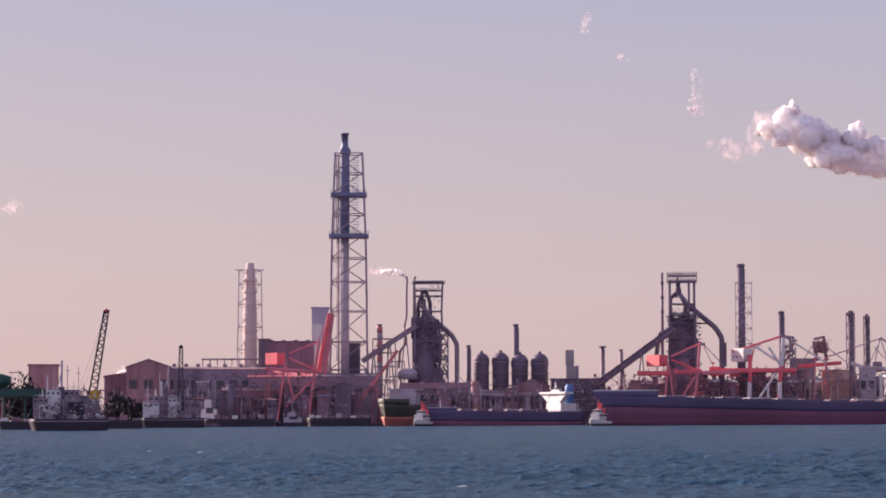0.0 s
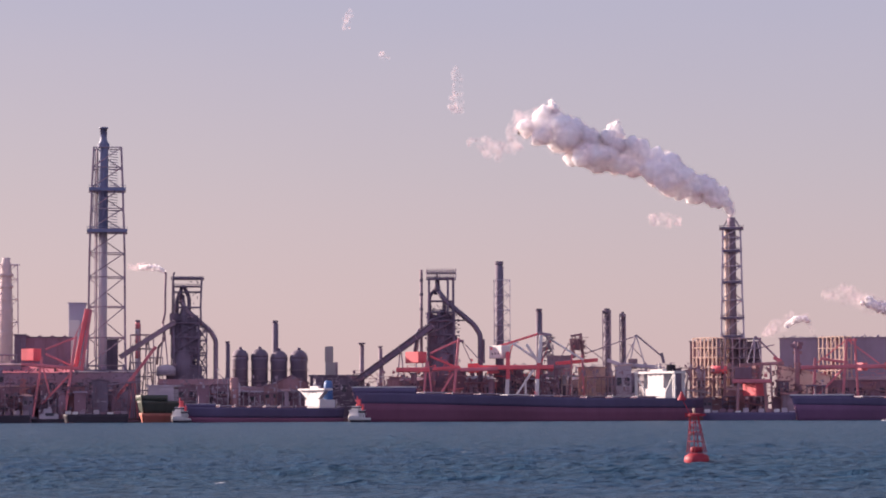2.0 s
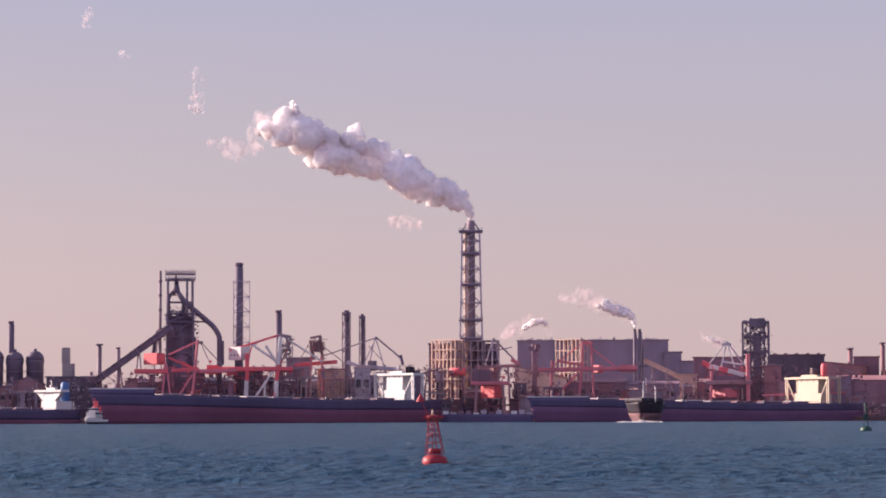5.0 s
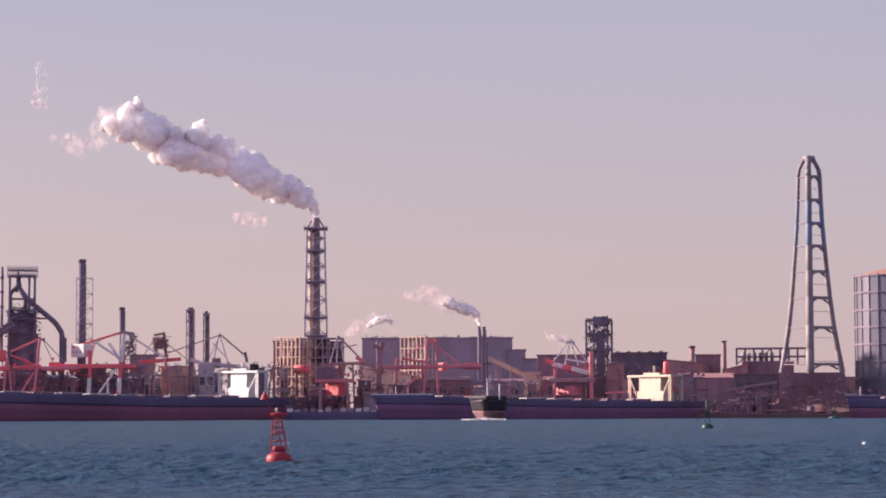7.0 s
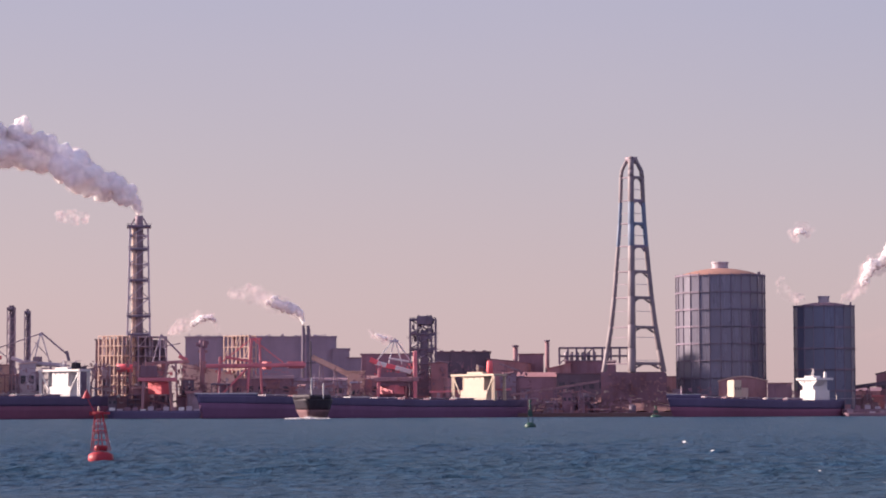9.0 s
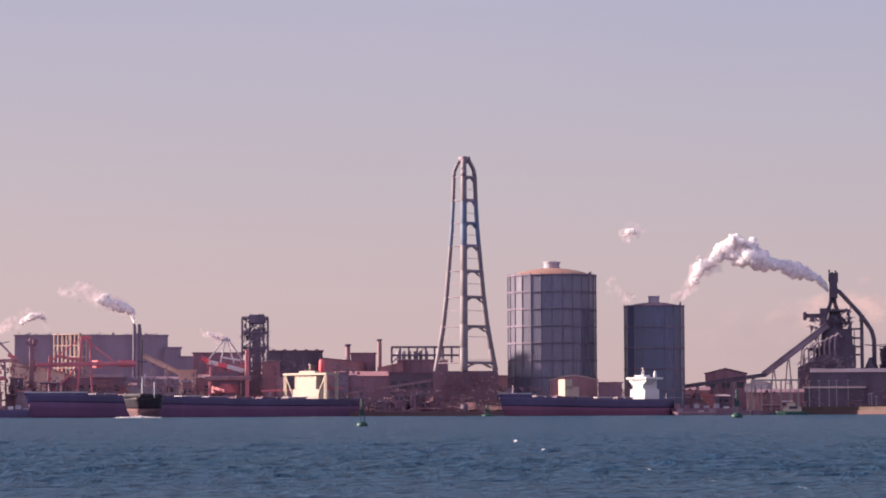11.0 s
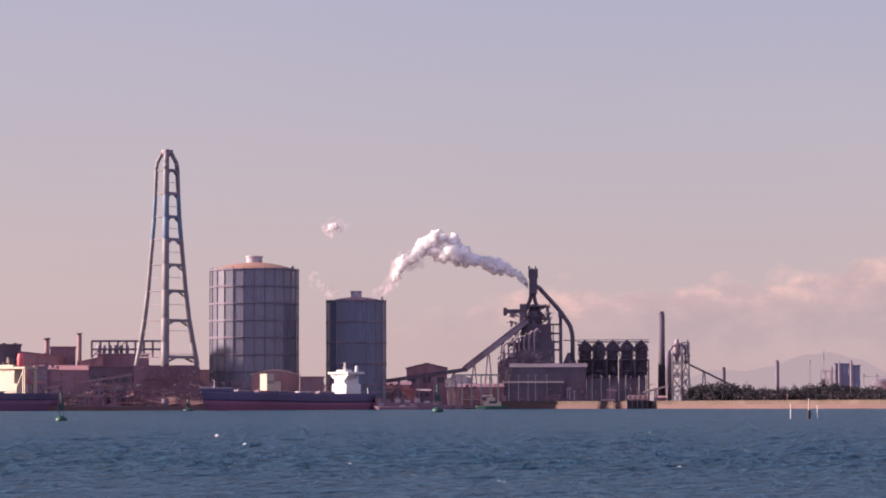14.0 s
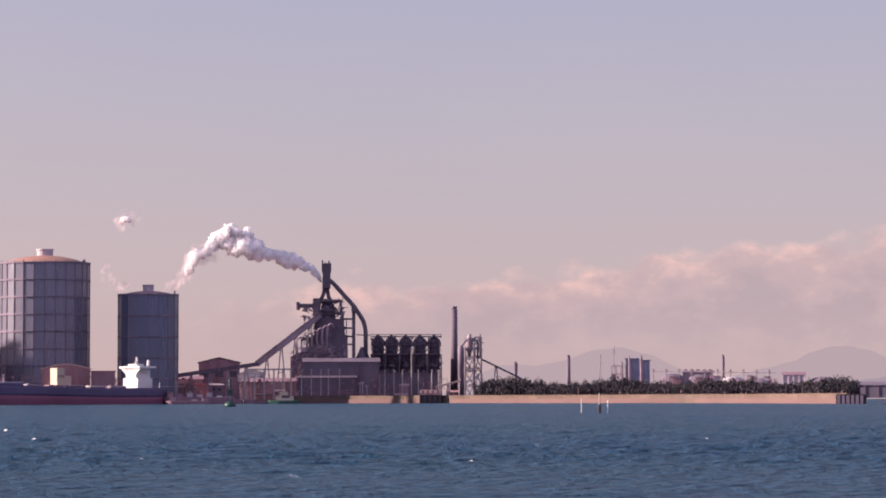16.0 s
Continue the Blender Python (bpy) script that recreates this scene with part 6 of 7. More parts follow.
    if paint is BLACK:
        block("funnel", ob, BLACK, lf - fat, lf + fat, -fat, fat, zd - 0.1, zt2, "", 0.4)
    else:
        part("funnel", lathe([(fat * 1.2, zd - 0.1), (fat, zt2 - 3), (fat * 0.8, zt2 - 0.4), (fat * 0.5, zt2)], 18, lf, 2), paint, ob, "", True)
    mid = l0 + length * 0.4
    for y in (-0.9, 0.9):
        bar("radar_mast", ob, (mid, y, zt + 1.5), (mid, y * 0.3, zt + 7.0), 0.4, house_paint)
    bar("radar_bar", ob, (mid - 0.4, -1.6, zt + 6.7), (mid - 0.4, 1.6, zt + 6.7), 0.4, IRON)
    bar("signal_yard", ob, (mid, -2.2, zt + 4.4), (mid, 2.2, zt + 4.4), 0.25, IRON)
    bar("aerial", ob, (mid + 2, front * 0.25, zt - 0.2), (mid + 2, front * 0.25, zt + 4.0), 0.25, house_paint)
    bar("ensign_staff", ob, (L - 2, 0, zd), (L - 2, 0, zd + 4), 0.3, WHITE)
    ob["deck"] = zd
    return ob, along, height


bulk_carrier("A", 1062, 1672, 1738, 33, 712, 693, 730, 46, 3.6, (1568, 24, 9, 48, 666), WHITE, "huge dark blue ore carrier with a white bridge house", (1615, 654, BLACK, 2.6))
bulk_carrier("C", 358, 938, 1748, 35, 709, 698, 722, 46, 3.2, (815, 30, 11, 50, 664), CREAM, "huge dark blue ore carrier with a cream bridge house", (871, 640, RED, 2.4), 8, boot=BOOT_FADED)
small_ship, along, height = bulk_carrier("C", 1190, 1490, 1795, 36, 709, 699, 725, 24, 1.8, (1412, 17, 14, 24, 671), WHITE, "dark blue coastal bulk carrier with a white bridge house", (1459, 660, WHITE, 1.2), 5, False)
bulk_carrier("A", 766, 1036, 1795, 34, 729, 722, 747, 22, 0.8, (966, 18, 6, 32, 695), WHITE, "low dark cargo ship with a white stern house", (1010, 681, FUNNEL, 3.2), 6, False)
l = along(1285, 4.3)
zd = small_ship["deck"]
ob = thing("deck_crane_house", small_ship.matrix_world @ Matrix.Translation((l, 0, zd)), "tall cream crane house on the ship's deck", "crane house")
tall = height(674, l) - zd
block("house", ob, CREAM, 0, 6.8, -4.3, 4.3, -0.1, tall, "", 0.4)
block("jib_rest", ob, TAN, 6.8, 14, -3, 3, -0.1, tall * 0.62, "", 0.4)
for i in range(3):
    block("house_window", ob, GLASS, 1.0 + 2 * i, 1.8 + 2 * i, -4.4, -4.1, tall * 0.5, tall * 0.66)


def bow_on_ship(station, x, dist, deck, bow_top, width, paint, boot, label, turn, house_paint, house_top, length=70.0, mast=None, line=0.42):
    """A smaller ship seen over its bow: hull, bulwark, wheelhouse aft, masts."""
    s = Spot(station, x, dist, 0.0)
    ob = thing("cargo_ship", s, label, "ship", "", turn)
    zd, zf, beam = s.Z(deck), s.Z(bow_top), width * s.scale
    part("lower_hull", hull(length, beam * 0.86, -2.0, zd * line, 3.0, 0.4, 0.6, 4, -2.0, 0.42), boot, ob, "", True)
    part("upper_hull", hull(length, beam, zd * line, zd, 4.0, 0.4, 0.6, 4, zd * line, 0.16), paint, ob, "", True)
    part("bulwark", hull(length * 0.36, beam, zd - 0.1, zf, 5.0, 0.9, 1.0, 2), paint, ob, "", True)
    zt = s.Z(house_top)
    tiers = max(2, int((zt - zd) / 2.8))
    deckhouse(ob, length * 0.72, length * 0.92, -beam * 0.42, beam * 0.42, zd, tiers, (zt - zd) / tiers, house_paint, 0.8)
    block("hold", ob, GREY, length * 0.25, length * 0.68, -beam * 0.3, beam * 0.3, zd, zd + 2.0, "", 0.2)
    if mast:
        zm = s.Z(mast)
        bar("foremast", ob, (length * 0.18, 0, zd), (length * 0.18, 0, zm), 0.8, BLACK, kind="round")
        bar("derrick", ob, (length * 0.16, -0.4, zd), (length * 0.16, -0.4, zd + (zm - zd) * 0.36), 0.9, WHITE, kind="round")
        bar("light_pole", ob, (length * 0.05, -beam * 0.34, zd), (length * 0.05, -beam * 0.34, zf + 7), 0.7, WHITE, kind="round")
        bar("cross_tree", ob, (length * 0.18, -3, zm * 0.72), (length * 0.18, 3, zm * 0.72), 0.5, BLACK)
        for sy in (-1, 1):
            bar("shroud", ob, (length * 0.18, sy * beam * 0.4, zd), (length * 0.18, 0, zm * 0.9), 0.2, IRON)
    bar("bow_staff", ob, (1, 0, zf), (1, 0, zf + 4), 0.22, IRON)
    return ob


bow_on_ship("A", 682, 1860, 716, 706, 58, SHIPGREEN, ORANGE, "dark green cargo ship with an orange waterline, bow on", 72, GREY, 690, 60)
bow_on_ship("C", 549, 1560, 706, 699, 68, BLACK, ORE, "dark coaster under way with a white bow wave", 86, IRON, 691, 46, 604, 0.46)
s = Spot("C", 536, 1552, 0.0)
bm = bmesh.new()
for i in range(260):
    t = random.random()
    x = s.X(502 + 84 * t)
    r = random.uniform(0.3, 0.9) * (1.25 - abs(t - 0.5))
    v = bmesh.ops.create_icosphere(bm, subdivisions=1, radius=r)["verts"]
    for w in v:
        w.co.z *= random.uniform(0.5, 1.0)
    bmesh.ops.translate(bm, verts=v, vec=(x, random.uniform(-8, 6), random.uniform(-0.4, 0.5 + 0.9 * max(0, 0.4 - abs(t - 0.5)))))
ob = part("bow_wave", bm, WHITE, None, "", True)
ob.matrix_world = s.m
tagged(ob, "churned white bow wave of the coaster", "bow wave", kind="stuff")


def tug(station, x, dist, label):
    s = Spot(station, x, dist, 0.0)
    ob = thing("tug_boat", s, label, "boat", "harbour tugs", 62)
    part("hull", hull(24, 9, -1.0, 1.4, 2.0, 0.3, 0.7), BLACK, ob, "", True)
    part("upper_hull", hull(24, 9.2, 1.4, 3.0, 2.0, 0.3, 0.7), WHITE, ob, "white upper strake", True)
    part("bulwark", hull(8, 9, 3.0, 4.4, 2.0, 0.9, 1.0, 2), WHITE, ob, "", True)
    top = deckhouse(ob, 5, 15, -3.6, 3.6, 2.6, 2, 2.7, WHITE)
    block("wheelhouse", ob, WHITE, 6.5, 11.5, -2.6, 2.6, top, top + 3.0, "", 0.3)
    block("wheelhouse_window", ob, GLASS, 6.4, 11.6, -2.65, 2.65, top + 1.4, top + 2.4)
    for sy in (-2.2, 2.2):
        part("funnel", lathe([(0.9, top - 1), (0.9, top + 3.6), (0.7, top + 4)], 12, 14, sy), RED, ob, "", True)
    bar("mast", ob, (10, 0, top + 3), (10, 0, top + 9.5), 0.7, RED, label="red signal mast")
    bar("yard", ob, (10, -1.6, top + 6.5), (10, 1.6, top + 6.5), 0.5, RED)
    block("red_screen", ob, RED, 12, 13.6, -1.2, 1.2, top + 2.0, top + 7.5, "", 0.2)
    for i in range(6):
        part("tyre_fender", lathe([(0.25, -0.3), (0.7, -0.3), (0.7, 0.3), (0.25, 0.3)], 12, 3 + 3.4 * i, -4.6), BLACK, ob)
    return ob


tug("A", 735, 1780, "white harbour tug with a red mast and funnels")
tug("A", 1046, 1700, "white harbour tug with red funnels beside the ore carrier")


# ---- work craft in the west harbour ----


def crane_barge(station, x0, x1, water, dist, label, jib, jib_paint, houses, group="work craft", yellow=None, masts=()):
    s = Spot(station, x0, dist, 0.0)
    ob = thing("crane_barge", s, label, "work boat", group)
    X, z, k, P = s.X, s.Z, s.scale, s.P
    L = X(x1)
    zd = (x1 - x0) * 0.155 * k
    part("hull", hull(L, 11, -1.5, zd, 1.5, 0.08, 0.9), BLACK, ob, "", True)
    part("rubbing_strake", hull(L * 1.004, 11.3, zd * 0.76, zd * 0.84, 1.5, 0.08, 0.9, 1), IRON, ob)
    for i in range(9):
        part("tyre_fender", pipe([(L * (0.06 + 0.11 * i), -5.7, zd * 0.3), (L * (0.06 + 0.11 * i), -6.1, zd * 0.3)], 0.75, 12), BLACK, ob)
    # houses of several heights, each a block with a window band and a deck edge
    hy = min(h[2] for h in houses) + 8
    for i, (hx0, hx1, top, paint) in enumerate(houses):
        deep = 3.6 - 0.5 * i
        tier = block("deckhouse", ob, paint, X(hx0), X(hx1), -deep, deep, zd - 0.1, z(top), "", 0.15)
        block("deck_edge", tier, paint, X(hx0) - 0.3, X(hx1) + 0.3, -deep - 0.3, deep + 0.3, z(top), z(top) + 0.25)
        if paint is not DARK:
            wide, n = X(hx1) - X(hx0), 3
            for j in range(n):
                wx = X(hx0) + wide * (j + 0.25) / n
                block("window", tier, GLASS, wx, wx + wide * 0.5 / n, -deep - 0.06, -deep + 0.1, z(top) - 1.9, z(top) - 0.8)
            bar("rail", tier, (X(hx0), -deep - 0.25, z(top) + 1.2), (X(hx1), -deep - 0.25, z(top) + 1.2), 0.13, WHITE)
    steelwork(ob, L * 0.04, L * 0.96, zd, zd + (z(hy) - zd) * 0.8, -5.0, -3.6, 70, IRON, int(x0), 0.7)
    steelwork(ob, L * 0.04, L * 0.96, zd, zd + (z(hy) - zd) * 0.5, -5.2, 4.6, 150, DARK, int(x0) + 1, 1.1)
    steelwork(ob, L * 0.04, L * 0.96, zd, zd + (z(hy) - zd) * 0.9, -5.4, 4.6, 36, WHITE, int(x0) + 2, 0.5)
    # A-frame before the wheelhouse
    fx = masts[0][0]
    for dx, dy in ((-20, -2.5), (-20, 2.5), (5, -2.5), (5, 2.5)):
        bar("gantry_leg", ob, (X(fx + dx), dy, zd), P(fx - 2, masts[0][1] + 26, 0), 0.5, GREY)
    for i in range(16):
        x = L * (0.05 + 0.9 * i / 15)
        bar("rail_stanchion", ob, (x, -5.2, zd), (x, -5.2, zd + 1.2), 0.14, GREY)
    bar("rail", ob, (L * 0.05, -5.2, zd + 1.2), (L * 0.95, -5.2, zd + 1.2), 0.14, GREY)
    steelwork(ob, L * 0.06, L * 0.92, zd, zd + (z(hy) - zd) * 0.8, -4.9, 4.6, 60, IRON, int(x0), 0.6)
    steelwork(ob, L * 0.06, L * 0.94, zd, z(hy) + 1.5, -5.0, 4.6, 170, BLACK, int(x0) + 1, 0.8)
    steelwork(ob, L * 0.06, L * 0.94, zd, zd + (z(hy) - zd) * 0.95, -5.6, 4.6, 110, WHITE, int(x0) + 2, 0.5)
    bx, by, tx, ty, w = jib
    base, tip = P(bx, by), P(tx, ty)
    for sx, sy in ((-1, -1), (1, -1), (1, 1), (-1, 1)):
        o = Vector((sx * w * k / 2, sy * w * k / 2, 0))
        bar("jib_chord", ob, base + o * 1.0, tip + o * 0.6, 0.7, BLACK)
    n = 24
    for i in range(n):
        a, b = base.lerp(tip, i / n), base.lerp(tip, (i + 1) / n)
        o = Vector((w * k / 2, 0, 0)) * (-1 if i % 2 else 1) * (1 - 0.4 * i / n)
        for sy in (-1, 1):
            e = Vector((0, sy * w * k / 2 * (1 - 0.4 * i / n), 0))
            bar("lacing", ob, a + o + e, b - o + e, 0.4, BLACK)
    block("jib_head", ob, RED if jib_paint is DARK else jib_paint, tip.x - 0.9, tip.x + 0.9, -0.8, 0.8, tip.z - 1.5, tip.z + 0.6, "", 0.2)
    block("crane_cab", ob, YELLOW if yellow else IRON, base.x - 1, base.x + 3.4, -2.4, 2.4, base.z - 1.5, base.z + 2.4, "", 0.25)
    block("crane_bed", ob, IRON, base.x - 3.5, base.x + 3, -3, 3, zd, base.z - 1.4, "", 0.25)
    for mx, my, mw, paint in masts:
        bar("mast", ob, (X(mx), 0, zd), P(mx, my), mw * k, paint)
        bar("yard", ob, P(mx - 5, my + 10), P(mx + 5, my + 10), 0.25, GREY)
    for i in range(14):
        xx = L * random.uniform(0.05, 0.92)
        h = random.uniform(0.8, 2.6)
        block("deck_gear", ob, random.choice((IRON, GREY, BLACK, BROWN, WHITE)), xx, xx + random.uniform(0.8, 2.6), -4.6, -4.6 + random.uniform(1, 3), zd, zd + h, "", 0.1)
    for i in range(3):
        bar("stay_wire", ob, tip, P(bx - 26 + 9 * i, by - 2), 0.1, IRON)
    return ob


crane_barge("A", 58, 190, 762, 1140, "dark grab dredger with a tall lattice jib and yellow cab", (162, 702, 186, 552, 13), DARK, ((70, 98, 718, WHITE), (60, 86, 706, IRON), (120, 150, 714, BLACK), (82, 107, 692, WHITE), (103, 114, 687, DARK), (114, 140, 692, IRON), (138, 157, 702, DARK)), yellow=True, masts=((109, 640, 3.4, GREY), (119, 648, 1.6, GREY), (138, 652, 1, IRON), (84, 668, 2, WHITE), (95, 655, 1.4, GREY), (104, 690, 8, DARK), (76, 690, 1.4, WHITE), (147, 680, 1.4, GREY), (130, 676, 1.2, WHITE)))
crane_barge("A", 252, 362, 757, 1600, "dark piling barge with a black lattice leader", (320, 735, 320, 614, 9), BLACK, ((254, 282, 714, WHITE), (328, 352, 715, IRON), (264, 292, 703, IRON), (290, 298, 688, DARK), (298, 320, 706, WHITE), (318, 342, 704, IRON)), masts=((298, 648, 2.6, GREY), (293, 690, 7, DARK), (283, 660, 1.6, GREY), (262, 684, 1.4, WHITE), (308, 690, 1.4, GREY), (332, 684, 1.6, WHITE), (286, 676, 4, WHITE), (276, 690, 3, WHITE), (340, 690, 2, BLACK)))


def small_boat(station, x0, x1, top, dist, label, paint=WHITE, hull_paint=WHITE, mast=None, group="small boats"):
    s = Spot(station, x0, dist, 0.0)
    ob = thing("small_boat", s, label, "boat", group)
    L, zt = s.X(x1), s.Z(top)
    zd = max(0.9, zt * 0.25)
    part("hull", hull(L, max(3.5, L * 0.28), -0.8, zd, 1.2, 0.3, 0.8), hull_paint, ob, "", True)
    block("cabin", ob, paint, L * 0.22, L * 0.8, -1.4, 1.4, zd, zd + (zt - zd) * 0.42, "", 0.2)
    block("wheelhouse", ob, paint, L * 0.34, L * 0.6, -1.1, 1.1, zd + (zt - zd) * 0.42, zd + (zt - zd) * 0.85, "", 0.15)
    bar("aerial", ob, (L * 0.72, 0, zd + (zt - zd) * 0.4), (L * 0.72, 0, zt + (zt - zd) * 0.7), 0.25, paint)
    block("cabin_window", ob, GLASS, L * 0.4, L * 0.66, -1.45, -1.2, zd + (zt - zd) * 0.25, zd + (zt - zd) * 0.5)
    if mast:
        bar("mast", ob, (L * 0.5, 0, zd + (zt - zd) * 0.8), (L * 0.5, 0, s.Z(mast)), 0.3, paint)
    return ob


small_boat("A", 346, 394, 702, 1850, "small white patrol boat moored at the wharf", WHITE, WHITE, 672)
small_boat("A", 490, 546, 727, 1820, "small grey workboat with a dark hull", GREY, BLACK, 712)
small_boat("D", 752, 806, 698, 1860, "small green fishing boat", CREAM, GREEN, 684)
small_boat("E", 1556, 1600, 705, 1500, "pale motor boat near the seawall end", WHITE, GREY, 694)


# ---- buoys and marks ----


def pillar_buoy():
    """The red lighted buoy: float, ladder cage of legs, daymark slats, lantern platform and a cone topmark on a bent staff."""
    s = Spot("B", 962, 210, 0.0)
    ob = thing("navigation_buoy", s, "red lattice navigation buoy with a cone topmark", "buoy")
    z, k, P = s.Z, s.scale, s.P
    c = s.X(962)
    part("float", lathe([(17 * k, -0.6), (21.5 * k, 0.0), (22.5 * k, z(811)), (21 * k, z(803)), (14 * k, z(799)), (12 * k, z(798))], 32, c), BUOY, ob, "", True)
    part("collar", lathe([(11 * k, z(797)), (11 * k, z(789)), (9 * k, z(787))], 24, c), BUOY, ob, "", True)
    tops = []
    for i in range(6):
        a = 2 * math.pi * (i + 0.3) / 6
        p = Vector((c + 18 * k * math.cos(a), 18 * k * math.sin(a), z(797)))
        q = Vector((c - 4 * k + 7.5 * k * math.cos(a), 7.5 * k * math.sin(a), z(732)))
        bar("leg", ob, p, q, 1.7 * k, BUOY)
        tops.append((p, q))
    for f in (0.3, 0.55, 0.8):
        for i in range(6):
            (p, q), (p2, q2) = tops[i], tops[(i + 1) % 6]
            bar("ring_bar", ob, p.lerp(q, f), p2.lerp(q2, f), 1.3 * k, BUOY)
    for f in (0.5, 0.66):
        for i in range(6):
            (p, q), (p2, q2) = tops[i], tops[(i + 1) % 6]
            bar("daymark_slat", ob, p.lerp(q, f), p2.lerp(q2, f), 5.5 * k, MAROON, 0.03)
    part("lantern_deck", lathe([(13 * k, z(733)), (13 * k, z(729)), (6 * k, z(728))], 20, c - 4 * k), BUOY, ob)
    part("lantern", lathe([(2.0 * k, z(729)), (2.2 * k, z(723)), (1.4 * k, z(720)), (0.4 * k, z(719))], 16, c - 4 * k), CREAM, ob, "pale lantern lens", True)
    block("solar_panel", ob, BUOY, c - 20 * k, c - 8 * k, -0.3, -0.2, z(735), z(728))
    block("solar_panel", ob, BUOY, c + 2 * k, c + 16 * k, -0.3, -0.2, z(733), z(729))
    bar("topmark_staff", ob, P(951, 730), P(938, 704), 1.2 * k, BUOY)
    part("topmark_cone", lathe([(8.5 * k, z(705)), (8 * k, z(704)), (0.8 * k, z(690)), (0.3 * k, z(689))], 20, s.X(937)), BUOY, ob, "", True)
    return ob


pillar_buoy()


def green_buoy(station, x, water, top, dist):
    s = Spot(station, x, dist, 0.0)
    ob = thing("navigation_buoy", s, "small green lattice navigation buoy", "buoy", "green buoys")
    k, h = s.scale, (water - top) * s.scale
    part("float", lathe([(8 * k, -0.4), (10 * k, 0), (10 * k, h * 0.10), (7 * k, h * 0.15), (3 * k, h * 0.2)], 20), GREEN, ob, "", True)
    for i in range(4):
        a = math.pi / 4 + i * math.pi / 2
        bar("leg", ob, (6 * k * math.cos(a), 6 * k * math.sin(a), h * 0.2), (2.5 * k * math.cos(a), 2.5 * k * math.sin(a), h * 0.72), 1.3 * k, GREEN)
    block("daymark", ob, GREEN, -4.2 * k, 4.2 * k, -4.2 * k, 4.2 * k, h * 0.4, h * 0.62, "", 0.1)
    part("lantern", lathe([(2.2 * k, h * 0.72), (2.2 * k, h * 0.82), (0.6 * k, h * 0.86)], 12), GREEN, ob)
    part("topmark", lathe([(2.6 * k, h * 0.88), (2.6 * k, h)], 12), GREEN, ob)
    return ob


green_buoy("C", 938, 757, 708, 642)
green_buoy("D", 683, 727, 678, 1226)
green_buoy("D", 242, 724, 704, 1750)
for x, top, w, paint in ((1305, 712, 1.5, WHITE), (1337, 702, 4.0, BLACK), (1352, 714, 1.5, WHITE)):
    s = Spot("D", x, 640, 0.0)
    ob = thing("channel_post", s, "dark topped channel marker post in the water" if paint is BLACK else "white channel marker pole in the water", "marker post", "channel posts")
    bar("pole", ob, (0, 0, -2), (0, 0, s.Z(top)), w * s.scale * (0.5 if paint is BLACK else 1), TAN if paint is BLACK else paint, kind="round")
    if paint is BLACK:
        part("sleeve", lathe([(3 * s.scale, -1), (3.2 * s.scale, 1.8), (2.4 * s.scale, 2.2)], 14), BLACK, ob)
    bar("collar", ob, (0, 0, 0.4), (0, 0, 0.7), w * s.scale * 1.4, paint, kind="round")


# ---- east shore: posts, trees, far plants ----
s = Spot("D", 750, 2010)
ob = thing("sign_frame", s, "pale steel goal-post frame behind the seawall", "steel frame")
for x in (709, 726, 743, 760, 776, 790):
    bar("post", ob, (s.X(x), 0, 0), s.P(x, 661), 1.1, CONCRETE)
bar("top_beam", ob, s.P(708, 661), s.P(791, 661), 1.3, CONCRETE)
for xs, top in (((809, 826, 843, 856, 876), 661), ((956, 972, 987, 1015, 1039, 1051), 662), ((1003,), 622), ((1066, 1088), 676)):
    for x in xs:
        s = Spot("D", x, 2003)
        ob = thing("light_mast", s, "tall slim pale steel light mast", "mast", "light masts")
        bar("pole", ob, (0, 0, 0), (0, 0, s.Z(top)), 0.8, CONCRETE, kind="taper")
        block("base", ob, CONCRETE, -0.9, 0.9, -0.9, 0.9, 0, 0.8, "", 0.1)
        bar("lamp_arm", ob, (-1.2, 0, s.Z(top) - 0.3), (1.2, 0, s.Z(top) - 0.3), 0.35, GREY)
s = Spot("D", 1036, 1888, 0.0)
ob = thing("sluice_gate", s, "black sluice gate house set in the seawall", "sluice gate")
block("gate", ob, BLACK, s.X(1017), s.X(1055), 0, 8, -1, s.Z(706), "", 0.2)
block("deck", ob, BROWN, s.X(1017), s.X(1056), -0.6, 9, s.Z(706), s.Z(703), "", 0.1)
block("cabin", ob, TAN, s.X(1018), s.X(1054), 1, 7, s.Z(703), s.Z(697), "", 0.2)
for i in range(4):
    block("cabin_door", ob, MAROON, s.X(1021 + 9 * i), s.X(1025 + 9 * i), 0.93, 1.05, s.Z(703), s.Z(698))
for i in range(5):
    bar("pile", ob, (s.X(1018 + 9 * i), -0.4, -2), (s.X(1018 + 9 * i), -0.4, s.Z(706)), 0.8, BLACK, kind="round")
s = Spot("E", 1505, 1405, 0.0)
ob = thing("breakwater_head", s, "dark caisson at the seawall's end", "breakwater")
block("caisson", ob, BLACK, s.X(1479), s.X(1531), 0, 12, -1.5, s.Z(698), "", 0.3)
for i in range(6):
    block("fender_panel", ob, DARK, s.X(1481 + 8 * i), s.X(1486 + 8 * i), -0.35, 0.2, 0, s.Z(700))
shed("E", 1507, 1600, 676, 1900, DARK, DARK, "dark low warehouse beyond the wall", "ridge", 30, 6, bays=6)

